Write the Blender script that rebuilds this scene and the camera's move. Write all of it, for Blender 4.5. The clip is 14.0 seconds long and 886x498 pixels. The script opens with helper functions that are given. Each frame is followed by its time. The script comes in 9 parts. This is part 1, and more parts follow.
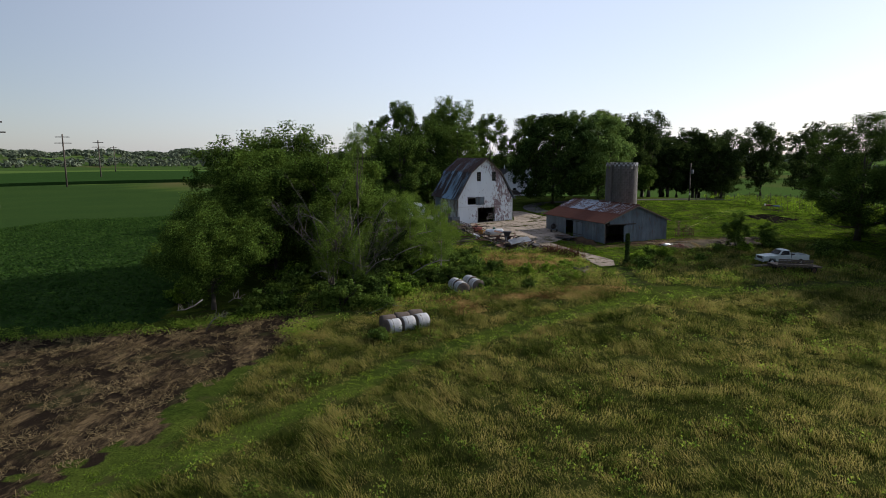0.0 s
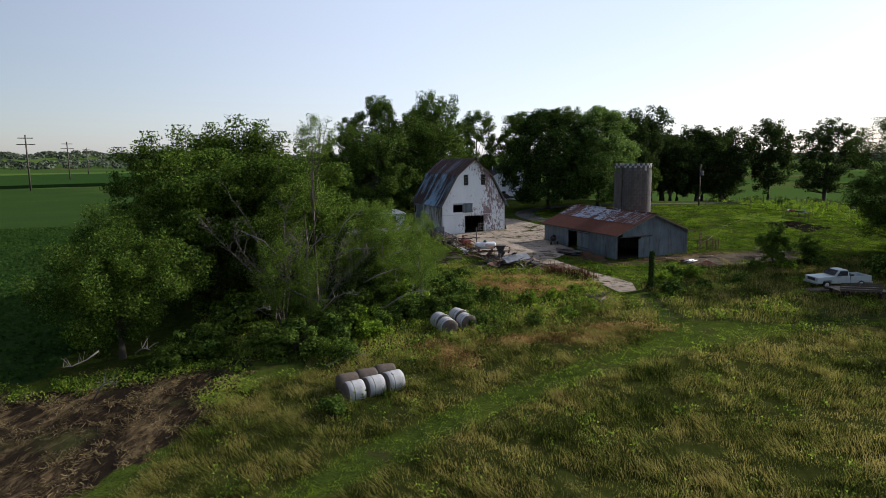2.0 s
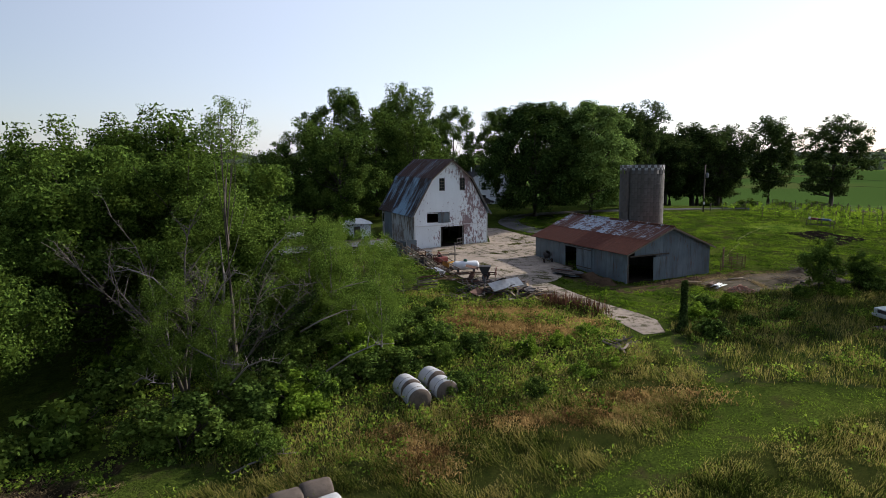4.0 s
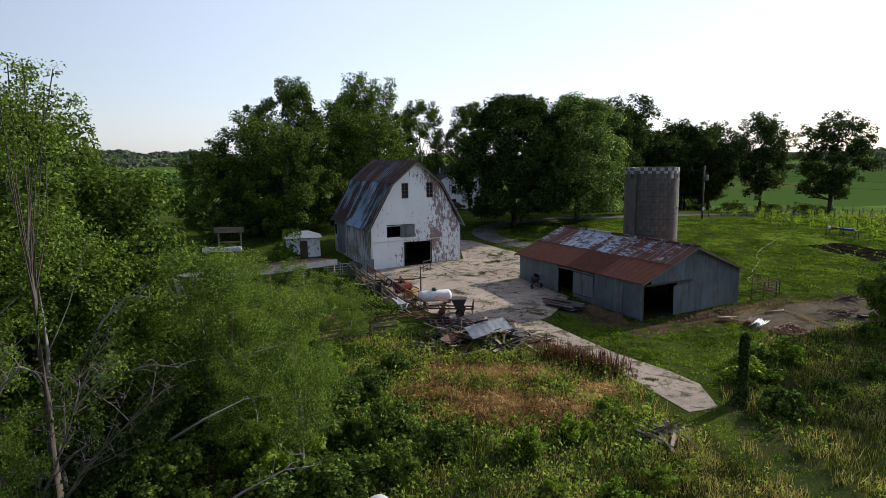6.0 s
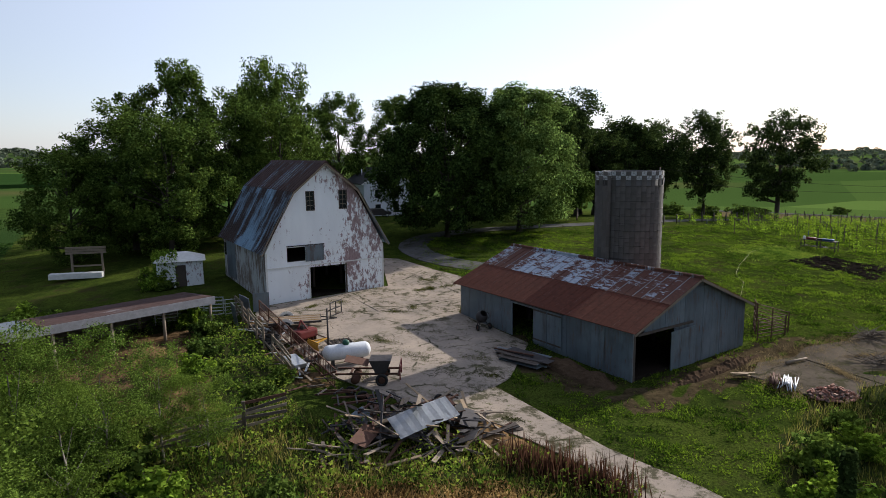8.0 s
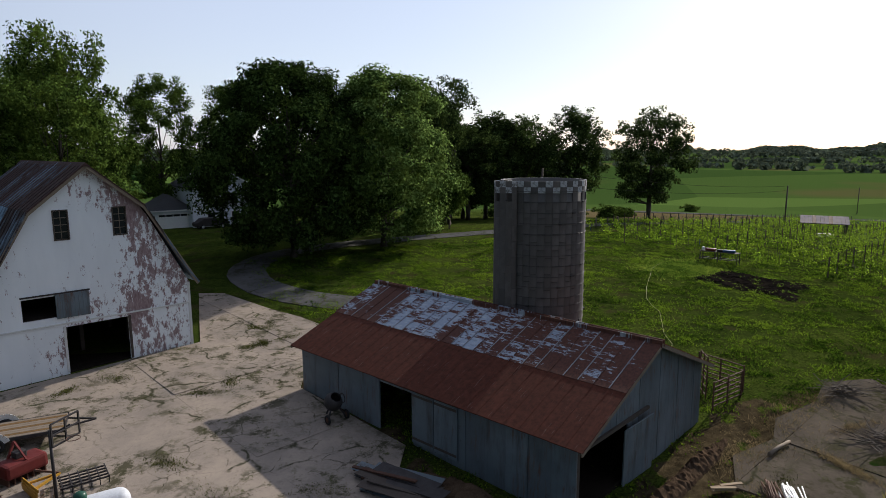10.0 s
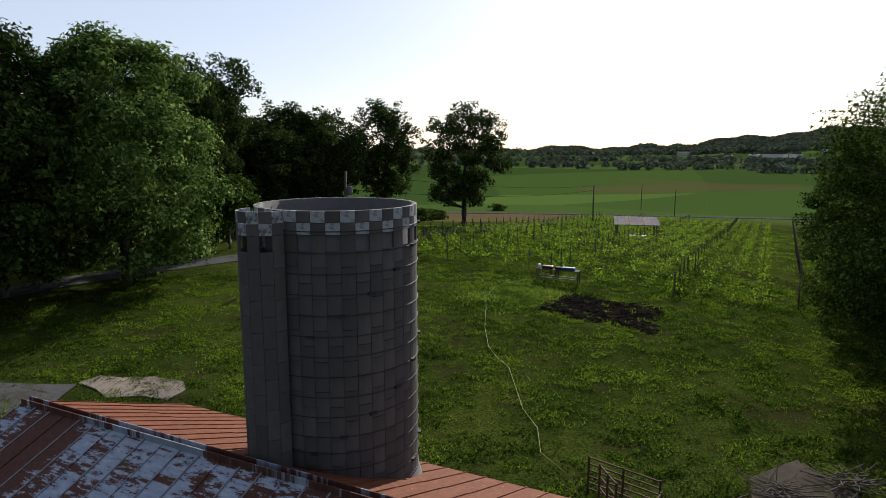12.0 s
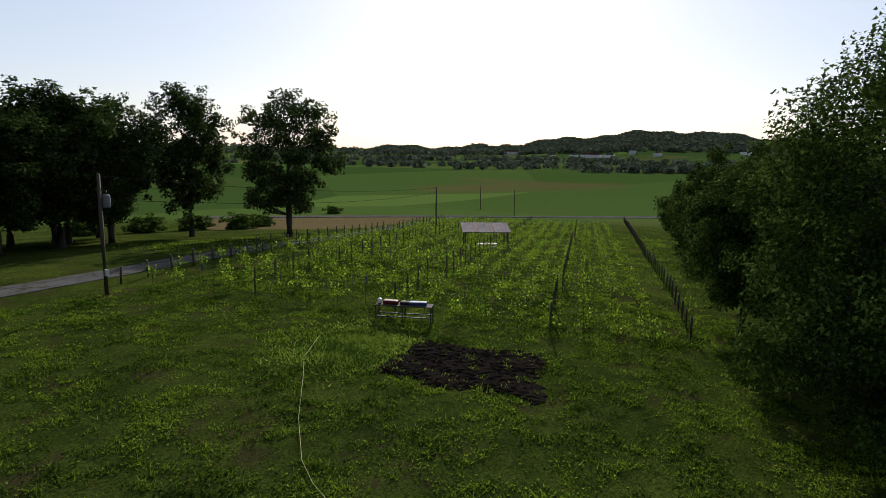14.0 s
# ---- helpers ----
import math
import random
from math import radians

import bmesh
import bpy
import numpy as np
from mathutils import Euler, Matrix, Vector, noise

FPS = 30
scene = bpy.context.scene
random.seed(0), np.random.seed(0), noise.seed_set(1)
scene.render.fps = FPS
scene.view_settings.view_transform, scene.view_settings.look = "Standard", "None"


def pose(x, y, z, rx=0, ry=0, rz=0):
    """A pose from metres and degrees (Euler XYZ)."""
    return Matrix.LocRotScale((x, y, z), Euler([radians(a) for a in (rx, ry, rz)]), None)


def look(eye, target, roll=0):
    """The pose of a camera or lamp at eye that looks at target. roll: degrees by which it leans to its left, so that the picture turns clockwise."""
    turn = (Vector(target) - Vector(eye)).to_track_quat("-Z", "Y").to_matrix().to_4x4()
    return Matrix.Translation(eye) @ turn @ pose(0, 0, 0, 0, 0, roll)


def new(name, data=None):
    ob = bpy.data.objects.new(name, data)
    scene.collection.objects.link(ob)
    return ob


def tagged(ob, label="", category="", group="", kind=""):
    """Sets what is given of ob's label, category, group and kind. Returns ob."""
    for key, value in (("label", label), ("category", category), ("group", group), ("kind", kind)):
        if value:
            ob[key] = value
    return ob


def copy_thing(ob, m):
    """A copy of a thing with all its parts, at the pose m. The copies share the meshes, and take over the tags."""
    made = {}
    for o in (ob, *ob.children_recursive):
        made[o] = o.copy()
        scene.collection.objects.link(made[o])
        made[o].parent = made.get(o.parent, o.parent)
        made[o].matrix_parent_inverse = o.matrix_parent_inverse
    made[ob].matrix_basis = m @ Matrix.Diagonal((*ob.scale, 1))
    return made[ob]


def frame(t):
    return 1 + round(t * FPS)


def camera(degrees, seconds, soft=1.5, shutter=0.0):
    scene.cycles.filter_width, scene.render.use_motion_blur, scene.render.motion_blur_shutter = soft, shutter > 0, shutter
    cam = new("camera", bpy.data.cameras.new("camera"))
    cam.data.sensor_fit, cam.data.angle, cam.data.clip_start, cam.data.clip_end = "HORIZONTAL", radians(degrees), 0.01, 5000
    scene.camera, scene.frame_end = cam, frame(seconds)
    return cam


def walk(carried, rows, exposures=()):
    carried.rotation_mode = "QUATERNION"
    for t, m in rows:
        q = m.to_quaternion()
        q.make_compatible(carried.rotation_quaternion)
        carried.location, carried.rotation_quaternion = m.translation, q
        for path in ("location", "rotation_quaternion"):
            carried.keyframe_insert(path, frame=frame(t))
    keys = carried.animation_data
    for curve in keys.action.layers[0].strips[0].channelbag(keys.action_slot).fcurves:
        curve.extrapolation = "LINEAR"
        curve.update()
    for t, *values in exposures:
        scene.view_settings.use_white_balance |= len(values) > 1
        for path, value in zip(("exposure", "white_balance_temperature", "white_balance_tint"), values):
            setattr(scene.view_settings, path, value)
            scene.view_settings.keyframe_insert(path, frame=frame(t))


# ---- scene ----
cam = camera(71.1, 14.0, soft=0.55)
PATH = [
    (0, (3.309, -12.330, 12.706), (3.187, -10.355, 12.412), -0.5),
    (0.5, (3.190, -8.799, 12.741), (3.079, -6.824, 12.446), -0.5),
    (1, (3.019, -5.199, 12.699), (2.922, -3.223, 12.405), -0.6),
    (1.5, (2.882, -1.542, 12.683), (2.797, 0.434, 12.390), -0.6),
    (2, (2.789, 2.122, 12.677), (2.717, 4.099, 12.385), -0.7),
    (2.5, (2.705, 5.715, 12.675), (2.649, 7.693, 12.382), -0.7),
    (3, (2.711, 9.415, 12.662), (2.675, 11.393, 12.370), -0.7),
    (5.5, (3.300, 27.377, 12.845), (3.374, 29.353, 12.549), -0.7),
    (6, (3.451, 30.938, 12.837), (3.555, 32.913, 12.540), -0.7),
    (6.5, (3.682, 34.532, 12.819), (3.814, 36.505, 12.521), -0.6),
    (7, (4.001, 38.024, 12.724), (4.177, 39.994, 12.429), -0.6),
    (9.5, (7.820, 55.747, 13.067), (8.463, 57.614, 12.752), -0.3),
    (10, (9.114, 59.115, 13.030), (9.867, 60.941, 12.716), -0.2),
    (10.5, (10.737, 62.363, 13.074), (11.648, 64.114, 12.755), -0.1),
    (11, (12.601, 65.574, 13.063), (13.666, 67.236, 12.744), 0.1),
    (11.5, (14.719, 68.618, 13.015), (15.891, 70.206, 12.696), 0.2),
    (12, (17.066, 71.325, 13.024), (18.335, 72.838, 12.704), 0.1),
    (12.5, (19.588, 73.967, 12.885), (21.005, 75.343, 12.566), 0.6),
    (13, (22.146, 76.218, 13.059), (23.658, 77.487, 12.733), 0.5),
    (13.5, (24.821, 78.344, 13.031), (26.402, 79.525, 12.704), 0.5),
    (14, (27.212, 80.127, 12.790), (28.827, 81.263, 12.470), 0.7),
]
EXPOSURES = [(0.0, 0.28, 6250, 11), (3.0, 0.48, 6250, 11), (7.0, 0.55, 6250, 11), (9.5, 0.33, 6250, 11), (10.3, 0.1, 6250, 11), (11.0, 0.14, 6250, 11), (12.5, 0.07, 6250, 11), (14.0, -0.03, 6250, 11)]
walk(cam, [(t, look(eye, target, roll)) for t, eye, target, roll in PATH], EXPOSURES)

# ---- sky and sun ----
SUN_AZ, SUN_EL = 60.0, 25.0      # degrees clockwise from +y, degrees above the horizon
world = bpy.data.worlds.new("sky")
scene.world = world
world.use_nodes = True
wn = world.node_tree.nodes
sky = wn.new("ShaderNodeTexSky")
sky.sky_type = "NISHITA"
sky.sun_disc = False
sky.sun_elevation, sky.sun_rotation = radians(SUN_EL), radians(SUN_AZ)
sky.air_density, sky.dust_density, sky.ozone_density = 1.0, 0.7, 1.5
wn["Background"].inputs["Strength"].default_value = 0.052
world.node_tree.links.new(sky.outputs[0], wn["Background"].inputs["Color"])
# thin bright haze over the whole sky
haze = wn.new("ShaderNodeBackground")
haze.inputs["Color"].default_value = (0.85, 0.87, 1.0, 1)
# the haze shines more towards the sun
aim = wn.new("ShaderNodeVectorMath")
aim.operation = "DOT_PRODUCT"
world.node_tree.links.new(wn.new("ShaderNodeTexCoord").outputs["Generated"], aim.inputs[0])
aim.inputs[1].default_value = (math.sin(radians(SUN_AZ)), math.cos(radians(SUN_AZ)), 0.25)
glow = wn.new("ShaderNodeMapRange")
glow.interpolation_type = "SMOOTHSTEP"
for key, val in (("From Min", -0.5), ("From Max", 0.62), ("To Min", 0.125), ("To Max", 0.47)):
    glow.inputs[key].default_value = val
world.node_tree.links.new(aim.outputs["Value"], glow.inputs["Value"])
world.node_tree.links.new(glow.outputs["Result"], haze.inputs["Strength"])
both = wn.new("ShaderNodeAddShader")
world.node_tree.links.new(wn["Background"].outputs[0], both.inputs[0])
world.node_tree.links.new(haze.outputs[0], both.inputs[1])
world.node_tree.links.new(both.outputs[0], wn["World Output"].inputs["Surface"])
sun_lamp = new("sun", bpy.data.lights.new("sun", "SUN"))
sun_lamp.data.energy, sun_lamp.data.angle, sun_lamp.data.color = 5.0, radians(0.6), (1.0, 0.92, 0.81)
_sd = Vector((math.sin(radians(SUN_AZ)) * math.cos(radians(SUN_EL)), math.cos(radians(SUN_AZ)) * math.cos(radians(SUN_EL)), math.sin(radians(SUN_EL))))
sun_lamp.matrix_world = look(_sd * 200, (0, 0, 0))

# ---- material helpers ----


class Nodes:
    """A small builder for node materials."""

    def __init__(self, name, rough=0.8, metal=0.0):
        self.mat = bpy.data.materials.new(name)
        self.mat.use_nodes = True
        self.tree = self.mat.node_tree
        self.bsdf = self.tree.nodes["Principled BSDF"]
        self.bsdf.inputs["Roughness"].default_value = rough
        self.bsdf.inputs["Metallic"].default_value = metal
        self.bsdf.inputs["Specular IOR Level"].default_value = 0.3
        self.coord = self.tree.nodes.new("ShaderNodeTexCoord").outputs["Object"]

    def put(self, socket, value):
        if isinstance(value, (int, float)):
            socket.default_value = value
        elif isinstance(value, tuple):
            socket.default_value = (*value, 1.0) if len(value) == 3 and socket.type == "RGBA" else value
        else:
            self.tree.links.new(value, socket)

    def node(self, kind, **settings):
        n = self.tree.nodes.new(kind)
        for key, value in settings.items():
            n.inputs[key.replace("_", " ")].default_value = value
        return n

    def mapped(self, scale=(1, 1, 1), rot=(0, 0, 0), source=None):
        n = self.tree.nodes.new("ShaderNodeMapping")
        n.inputs["Scale"].default_value = scale
        n.inputs["Rotation"].default_value = rot
        self.put(n.inputs["Vector"], source or self.coord)
        return n.outputs[0]

    def world(self):
        return self.tree.nodes.new("ShaderNodeNewGeometry").outputs["Position"]

    def noise(self, scale, detail=4, rough=0.6, vec=None, dist=0.0):
        n = self.node("ShaderNodeTexNoise", Scale=scale, Detail=detail, Roughness=rough, Distortion=dist)
        self.put(n.inputs["Vector"], vec or self.coord)
        return n.outputs["Fac"]

    def voronoi(self, scale, vec=None, feature="F1", out="Distance"):
        n = self.tree.nodes.new("ShaderNodeTexVoronoi")
        n.feature = feature
        n.inputs["Scale"].default_value = scale
        self.put(n.inputs["Vector"], vec or self.coord)
        return n.outputs[out]

    def ramp(self, fac, *stops):
        n = self.tree.nodes.new("ShaderNodeValToRGB")
        e = n.color_ramp.elements
        while len(e) < len(stops):
            e.new(0.5)
        for i, (p, c) in enumerate(stops):
            e[i].position = p
            e[i].color = (*c, 1) if isinstance(c, tuple) else (c, c, c, 1)
        self.put(n.inputs[0], fac)
        return n.outputs[0]

    def mix(self, fac, a, b, mode="MIX"):
        n = self.tree.nodes.new("ShaderNodeMix")
        n.data_type, n.blend_type = "RGBA", mode
        self.put(n.inputs[0], fac)
        self.put(n.inputs[6], a)
        self.put(n.inputs[7], b)
        return n.outputs[2]

    def math(self, op, a, b=0.0):
        n = self.tree.nodes.new("ShaderNodeMath")
        n.operation = op
        self.put(n.inputs[0], a)
        self.put(n.inputs[1], b)
        return n.outputs[0]

    def attr(self, name):
        n = self.tree.nodes.new("ShaderNodeAttribute")
        n.attribute_name = name
        return n.outputs["Fac"]

    def island(self):
        return self.tree.nodes.new("ShaderNodeNewGeometry").outputs["Random Per Island"]

    def each(self):
        return self.tree.nodes.new("ShaderNodeObjectInfo").outputs["Random"]

    def bump(self, height, strength=0.3, distance=0.02):
        n = self.node("ShaderNodeBump", Strength=strength, Distance=distance)
        self.put(n.inputs["Height"], height)
        self.put(self.bsdf.inputs["Normal"], n.outputs[0])

    def done(self, colour, rough=None):
        self.put(self.bsdf.inputs["Base Color"], colour)
        if rough is not None:
            self.put(self.bsdf.inputs["Roughness"], rough)
        return self.mat


def haze_tint(c):
    """Scales a plant colour; the slight extra blue is painted haze and sky reflection."""
    return c[0] * 1.02, c[1] * 1.02, c[2] * 1.04


def leaf_material(name, dark, light, glow=0.35, gloss=0.0):
    """Thin leaves: each one its own green, part of the light passes through."""
    k = Nodes(name, 0.5)
    k.bsdf.inputs["Specular IOR Level"].default_value = gloss
    dark, light = haze_tint(dark), haze_tint(light)
    c = k.ramp(k.island(), (0.0, tuple(v * 0.6 for v in dark)), (0.42, dark), (0.78, light), (1.0, tuple(v * 1.9 for v in light)))
    big = k.noise(0.5, 2, vec=k.world())
    c = k.mix(k.ramp(big, (0.35, 0.0), (0.7, 0.45)), c, (light[0] * 1.25, light[1] * 1.1, light[2] * 0.7))
    k.done(c)
    t = k.tree.nodes.new("ShaderNodeBsdfTranslucent")
    k.put(t.inputs["Color"], c)
    m = k.tree.nodes.new("ShaderNodeMixShader")
    m.inputs[0].default_value = glow
    k.tree.links.new(k.bsdf.outputs[0], m.inputs[1])
    k.tree.links.new(t.outputs[0], m.inputs[2])
    k.tree.links.new(m.outputs[0], k.tree.nodes["Material Output"].inputs["Surface"])
    return k.mat


def plain(name, colour, rough=0.7, metal=0.0, vary=0.25, scale=3.0, bump=0.0, gloss=0.25):
    """Paint, wood or metal with two scales of dirt and wear."""
    k = Nodes(name, rough, metal)
    k.bsdf.inputs["Specular IOR Level"].default_value = gloss
    n1, n2 = k.noise(scale, 5), k.noise(scale * 9, 4)
    c = k.mix(k.ramp(n1, (0.3, 0.0), (0.75, vary * 2)), colour, tuple(v * 0.55 for v in colour))
    c = k.mix(k.ramp(n2, (0.4, 0.0), (0.8, vary)), c, tuple(min(1, v * 1.5 + 0.02) for v in colour))
    if bump:
        k.bump(n2, 0.5, bump)
    return k.done(c, k.ramp(n1, (0.2, max(0.0, rough - 0.15)), (0.8, min(1.0, rough + 0.15))))


# ---- mesh helpers ----


def part(name, bm, material, parent=None, label="", m=None):
    """Links a bmesh as one mesh object under a thing or a part."""
    data = bpy.data.meshes.new(name)
    bm.normal_update()
    bm.to_mesh(data)
    bm.free()
    data.materials.append(material)
    ob = new(name, data)
    ob.parent = parent
    if m is not None:
        ob.matrix_basis = m
    if label:
        ob["label"] = label
    return ob


def thing(name, m, label, category, group="", kind=""):
    ob = new(name)
    ob.matrix_basis = m
    ob.empty_display_size = 0.2
    return tagged(ob, label, category, group, kind)


def box(bm, x0, x1, y0, y1, z0, z1, m=None, bevel=0.0):
    r = bmesh.ops.create_cube(bm, size=1.0, matrix=Matrix.LocRotScale(((x0 + x1) / 2, (y0 + y1) / 2, (z0 + z1) / 2), None, (abs(x1 - x0), abs(y1 - y0), abs(z1 - z0))))
    vs = r["verts"]
    if m is not None:
        bmesh.ops.transform(bm, matrix=m, verts=vs)
    if bevel:
        es = list({e for v in vs for e in v.link_edges})
        bmesh.ops.bevel(bm, geom=es, offset=bevel, segments=2, affect="EDGES", profile=0.6)
    return bm


def boxes(*rows, bevel=0.0):
    bm = bmesh.new()
    for r in rows:
        box(bm, *r, bevel=bevel)
    return bm


def stick(bm, a, b, w, h=None, roll=0.0):
    """A squared bar from a to b."""
    a, b = Vector(a), Vector(b)
    d = b - a
    rot = d.to_track_quat("Z", "Y").to_matrix().to_4x4() @ pose(0, 0, 0, 0, 0, roll)
    m = Matrix.Translation((a + b) / 2) @ rot @ Matrix.Diagonal((w, h or w, d.length, 1))
    bmesh.ops.create_cube(bm, size=1.0, matrix=m)
    return bm


def tube(bm, points, radii, seg=8, cap=True):
    """A tapered round limb along points."""
    rings = []
    pts = [Vector(p) for p in points]
    for i, p in enumerate(pts):
        d = (pts[min(i + 1, len(pts) - 1)] - pts[max(i - 1, 0)]).normalized()
        q = d.to_track_quat("Z", "Y")
        rings.append([bm.verts.new(p + q @ Vector((math.cos(6.28318 * k / seg) * radii[i], math.sin(6.28318 * k / seg) * radii[i], 0))) for k in range(seg)])
    for r0, r1 in zip(rings, rings[1:]):
        for k in range(seg):
            f = bm.faces.new((r0[k], r0[(k + 1) % seg], r1[(k + 1) % seg], r1[k]))
            f.smooth = True
    if cap:
        bm.faces.new(list(reversed(rings[0])))
        bm.faces.new(rings[-1])
    return bm


def lathe(bm, profile, seg=24, m=None):
    """A turned body: profile of (radius, height)."""
    m = m or Matrix.Identity(4)
    rings = [[bm.verts.new(m @ Vector((max(r, 0.0005) * math.cos(6.28318 * k / seg), max(r, 0.0005) * math.sin(6.28318 * k / seg), z))) for k in range(seg)] for r, z in profile]
    for r0, r1 in zip(rings, rings[1:]):
        for k in range(seg):
            f = bm.faces.new((r0[k], r0[(k + 1) % seg], r1[(k + 1) % seg], r1[k]))
            f.smooth = True
    return bm


def prism(bm, outline, y0, y1):
    """An outline in x and z drawn out along y."""
    a = [bm.verts.new((x, y0, z)) for x, z in outline]
    b = [bm.verts.new((x, y1, z)) for x, z in outline]
    n = len(a)
    bm.faces.new(a)
    bm.faces.new(list(reversed(b)))
    for i in range(n):
        bm.faces.new((a[i], b[i], b[(i + 1) % n], a[(i + 1) % n]))
    bmesh.ops.recalc_face_normals(bm, faces=bm.faces[:])
    return bm


def raw_mesh(name, verts, polys, material):
    """A mesh from numpy arrays: verts (n, 3), polys (m, k)."""
    data = bpy.data.meshes.new(name)
    verts, polys = np.asarray(verts, np.float32), np.asarray(polys, np.int32)
    k = polys.shape[1]
    data.vertices.add(len(verts))
    data.vertices.foreach_set("co", verts.ravel())
    data.loops.add(polys.size)
    data.loops.foreach_set("vertex_index", polys.ravel())
    data.polygons.add(len(polys))
    data.polygons.foreach_set("loop_start", np.arange(0, polys.size, k, dtype=np.int32))
    data.update(calc_edges=True)
    data.materials.append(material)
    return data


def leaf_cards(name, centres, normals, size, material, rng, slim=0.55, tri=False):
    """Many small folded leaves, each a four-cornered diamond."""
    n = len(centres)
    nrm = normals / (np.linalg.norm(normals, axis=1, keepdims=True) + 1e-9)
    r = rng.normal(size=(n, 3))
    a = np.cross(nrm, r)
    a /= np.linalg.norm(a, axis=1, keepdims=True) + 1e-9
    b = np.cross(nrm, a)
    s = (size * rng.uniform(0.6, 1.35, (n, 1))) * 0.5
    fold = nrm * s * 0.35
    if tri:
        v = np.stack([centres - a * s * 1.25, centres + b * s * slim * 1.5 + a * s * 0.6, centres - b * s * slim * 1.2 + a * s * 0.9], 1).reshape(-1, 3)
        return raw_mesh(name, v, np.arange(n * 3, dtype=np.int32).reshape(n, 3), material)
    v = np.stack([centres - a * s * 1.2, centres + b * s * slim * 1.3 - fold, centres + a * s * 1.2, centres - b * s * slim * 1.3 - fold], 1).reshape(-1, 3)
    p = np.arange(n * 4, dtype=np.int32).reshape(n, 4)
    return raw_mesh(name, v, p, material)

# ---- ground ----
RISES = [(20, 115, 35, -0.43), (60, 110, 35, 4.13), (-10, 85, 25, 1.34), (20, 60, 25, 1.81), (25, 85, 18, -0.83), (-20, 40, 22, -0.23),
         (110, 130, 40, 2.57), (85, 150, 30, 0.77), (0, 150, 45, 6.17), (250, 200, 90, -1.94), (98, 121, 22, -1.2)]


def sstep(a, b, v):
    t = np.clip((v - a) / (b - a), 0, 1)
    return t * t * (3 - 2 * t)


def height(x, y):
    """The lie of the land: the farm's knoll, the valley behind it and the ridges on the horizon."""
    x, y = np.asarray(x, float), np.asarray(y, float)
    z = -3.35 - 0.34 * np.tanh(x / 150) - 1.48 * np.tanh((y - 60) / 150)
    for cx, cy, s, h in RISES:
        z = z + h * np.exp(-((x - cx) ** 2 + (y - cy) ** 2) / (2 * s * s))
    r, az = np.hypot(x - 10, y - 60), np.degrees(np.arctan2(x - 10, y - 60))
    ridge = 17 + 22 * sstep(-5, -30, az) + 58 * np.exp(-((az - 74) / 11.0) ** 2) + 5 * np.sin(az * 0.9) + 3 * np.sin(az * 2.3 + 1)
    z = z + ridge * sstep(900, 2300, r) - 1.5 * sstep(150, 300, r)
    z = z + 0.9 * np.sin(x / 90 + 1) * np.sin(y / 110) * sstep(170, 400, r) * 2
    return z


def gz(x, y):
    return float(height(x, y))


def inside(x, y, poly):
    """Whether points lie in a polygon."""
    r = np.zeros(np.shape(x), bool)
    for (x0, y0), (x1, y1) in zip(poly, poly[1:] + poly[:1]):
        if y0 != y1:
            r ^= ((y0 > y) != (y1 > y)) & (x < (x1 - x0) * (y - y0) / (y1 - y0) + x0)
    return r


def way_gap(x, y, line):
    """Distance from points to a broken line."""
    d = np.full(np.shape(x), 1e9)
    for (x0, y0), (x1, y1) in zip(line, line[1:]):
        t = np.clip(((x - x0) * (x1 - x0) + (y - y0) * (y1 - y0)) / ((x1 - x0) ** 2 + (y1 - y0) ** 2), 0, 1)
        d = np.minimum(d, np.hypot(x - x0 - t * (x1 - x0), y - y0 - t * (y1 - y0)))
    return d


TRACK = [(-30, 0), (-12, 17.3), (-8, 22.8), (-3.3, 29.7), (-0.2, 33.2), (3.5, 36.6), (7.9, 39.9), (12.3, 42.9), (16.6, 45.5), (20.5, 47.2), (26, 49), (31.7, 50.8), (45, 54.5), (75, 60)]
SPUR = [(17, 45), (19.5, 52), (19.2, 60)]
CROP = [(-600, 39), (-40, 38.5), (-27, 43), (-31, 60), (-34, 90), (-36, 128), (-60, 190), (-120, 300), (-600, 700)]
LOT = [(-12.6, 39.0), (-11.8, 43.5), (-12.4, 46.6), (-16.4, 45.0), (-24, 41), (-60, 35), (-60, -10), (-22, -5), (-17, 17.5)]
YARD_WEEDS = [(-14, 46), (-3, 43), (10, 50), (17, 56), (15.5, 66), (9, 71), (3, 74), (2.1, 78.6), (-2.8, 92.2), (-22, 92), (-24, 60)]
SHADE_ROUGH = [(17, 52), (30, 50.5), (52, 57), (52, 76), (33, 75), (24, 68), (20, 62)]
PEN = [(-2.4, 92.4), (2.5, 78.8), (4.7, 77.0), (-0.9, 92.0)]
HAYLOT = [(-15, 79), (-9, 80.5), (-6, 77.5), (-4.4, 74.5), (-1.6, 74), (-1.8, 77.5), (-2.6, 82), (-3.0, 86), (-4, 90), (-17, 89)]
MEADOW = [(-16, -60), (-12.5, 40), (17, 58), (19, 47), (32, 50.5), (52, 57), (90, 58), (120, -60)]


BARE = [(14.6, 89.5), (16.2, 80.0), (17.6, 76.5), (20.2, 73.0), (24.5, 75.0), (30.5, 77.8), (33.8, 79.5)]

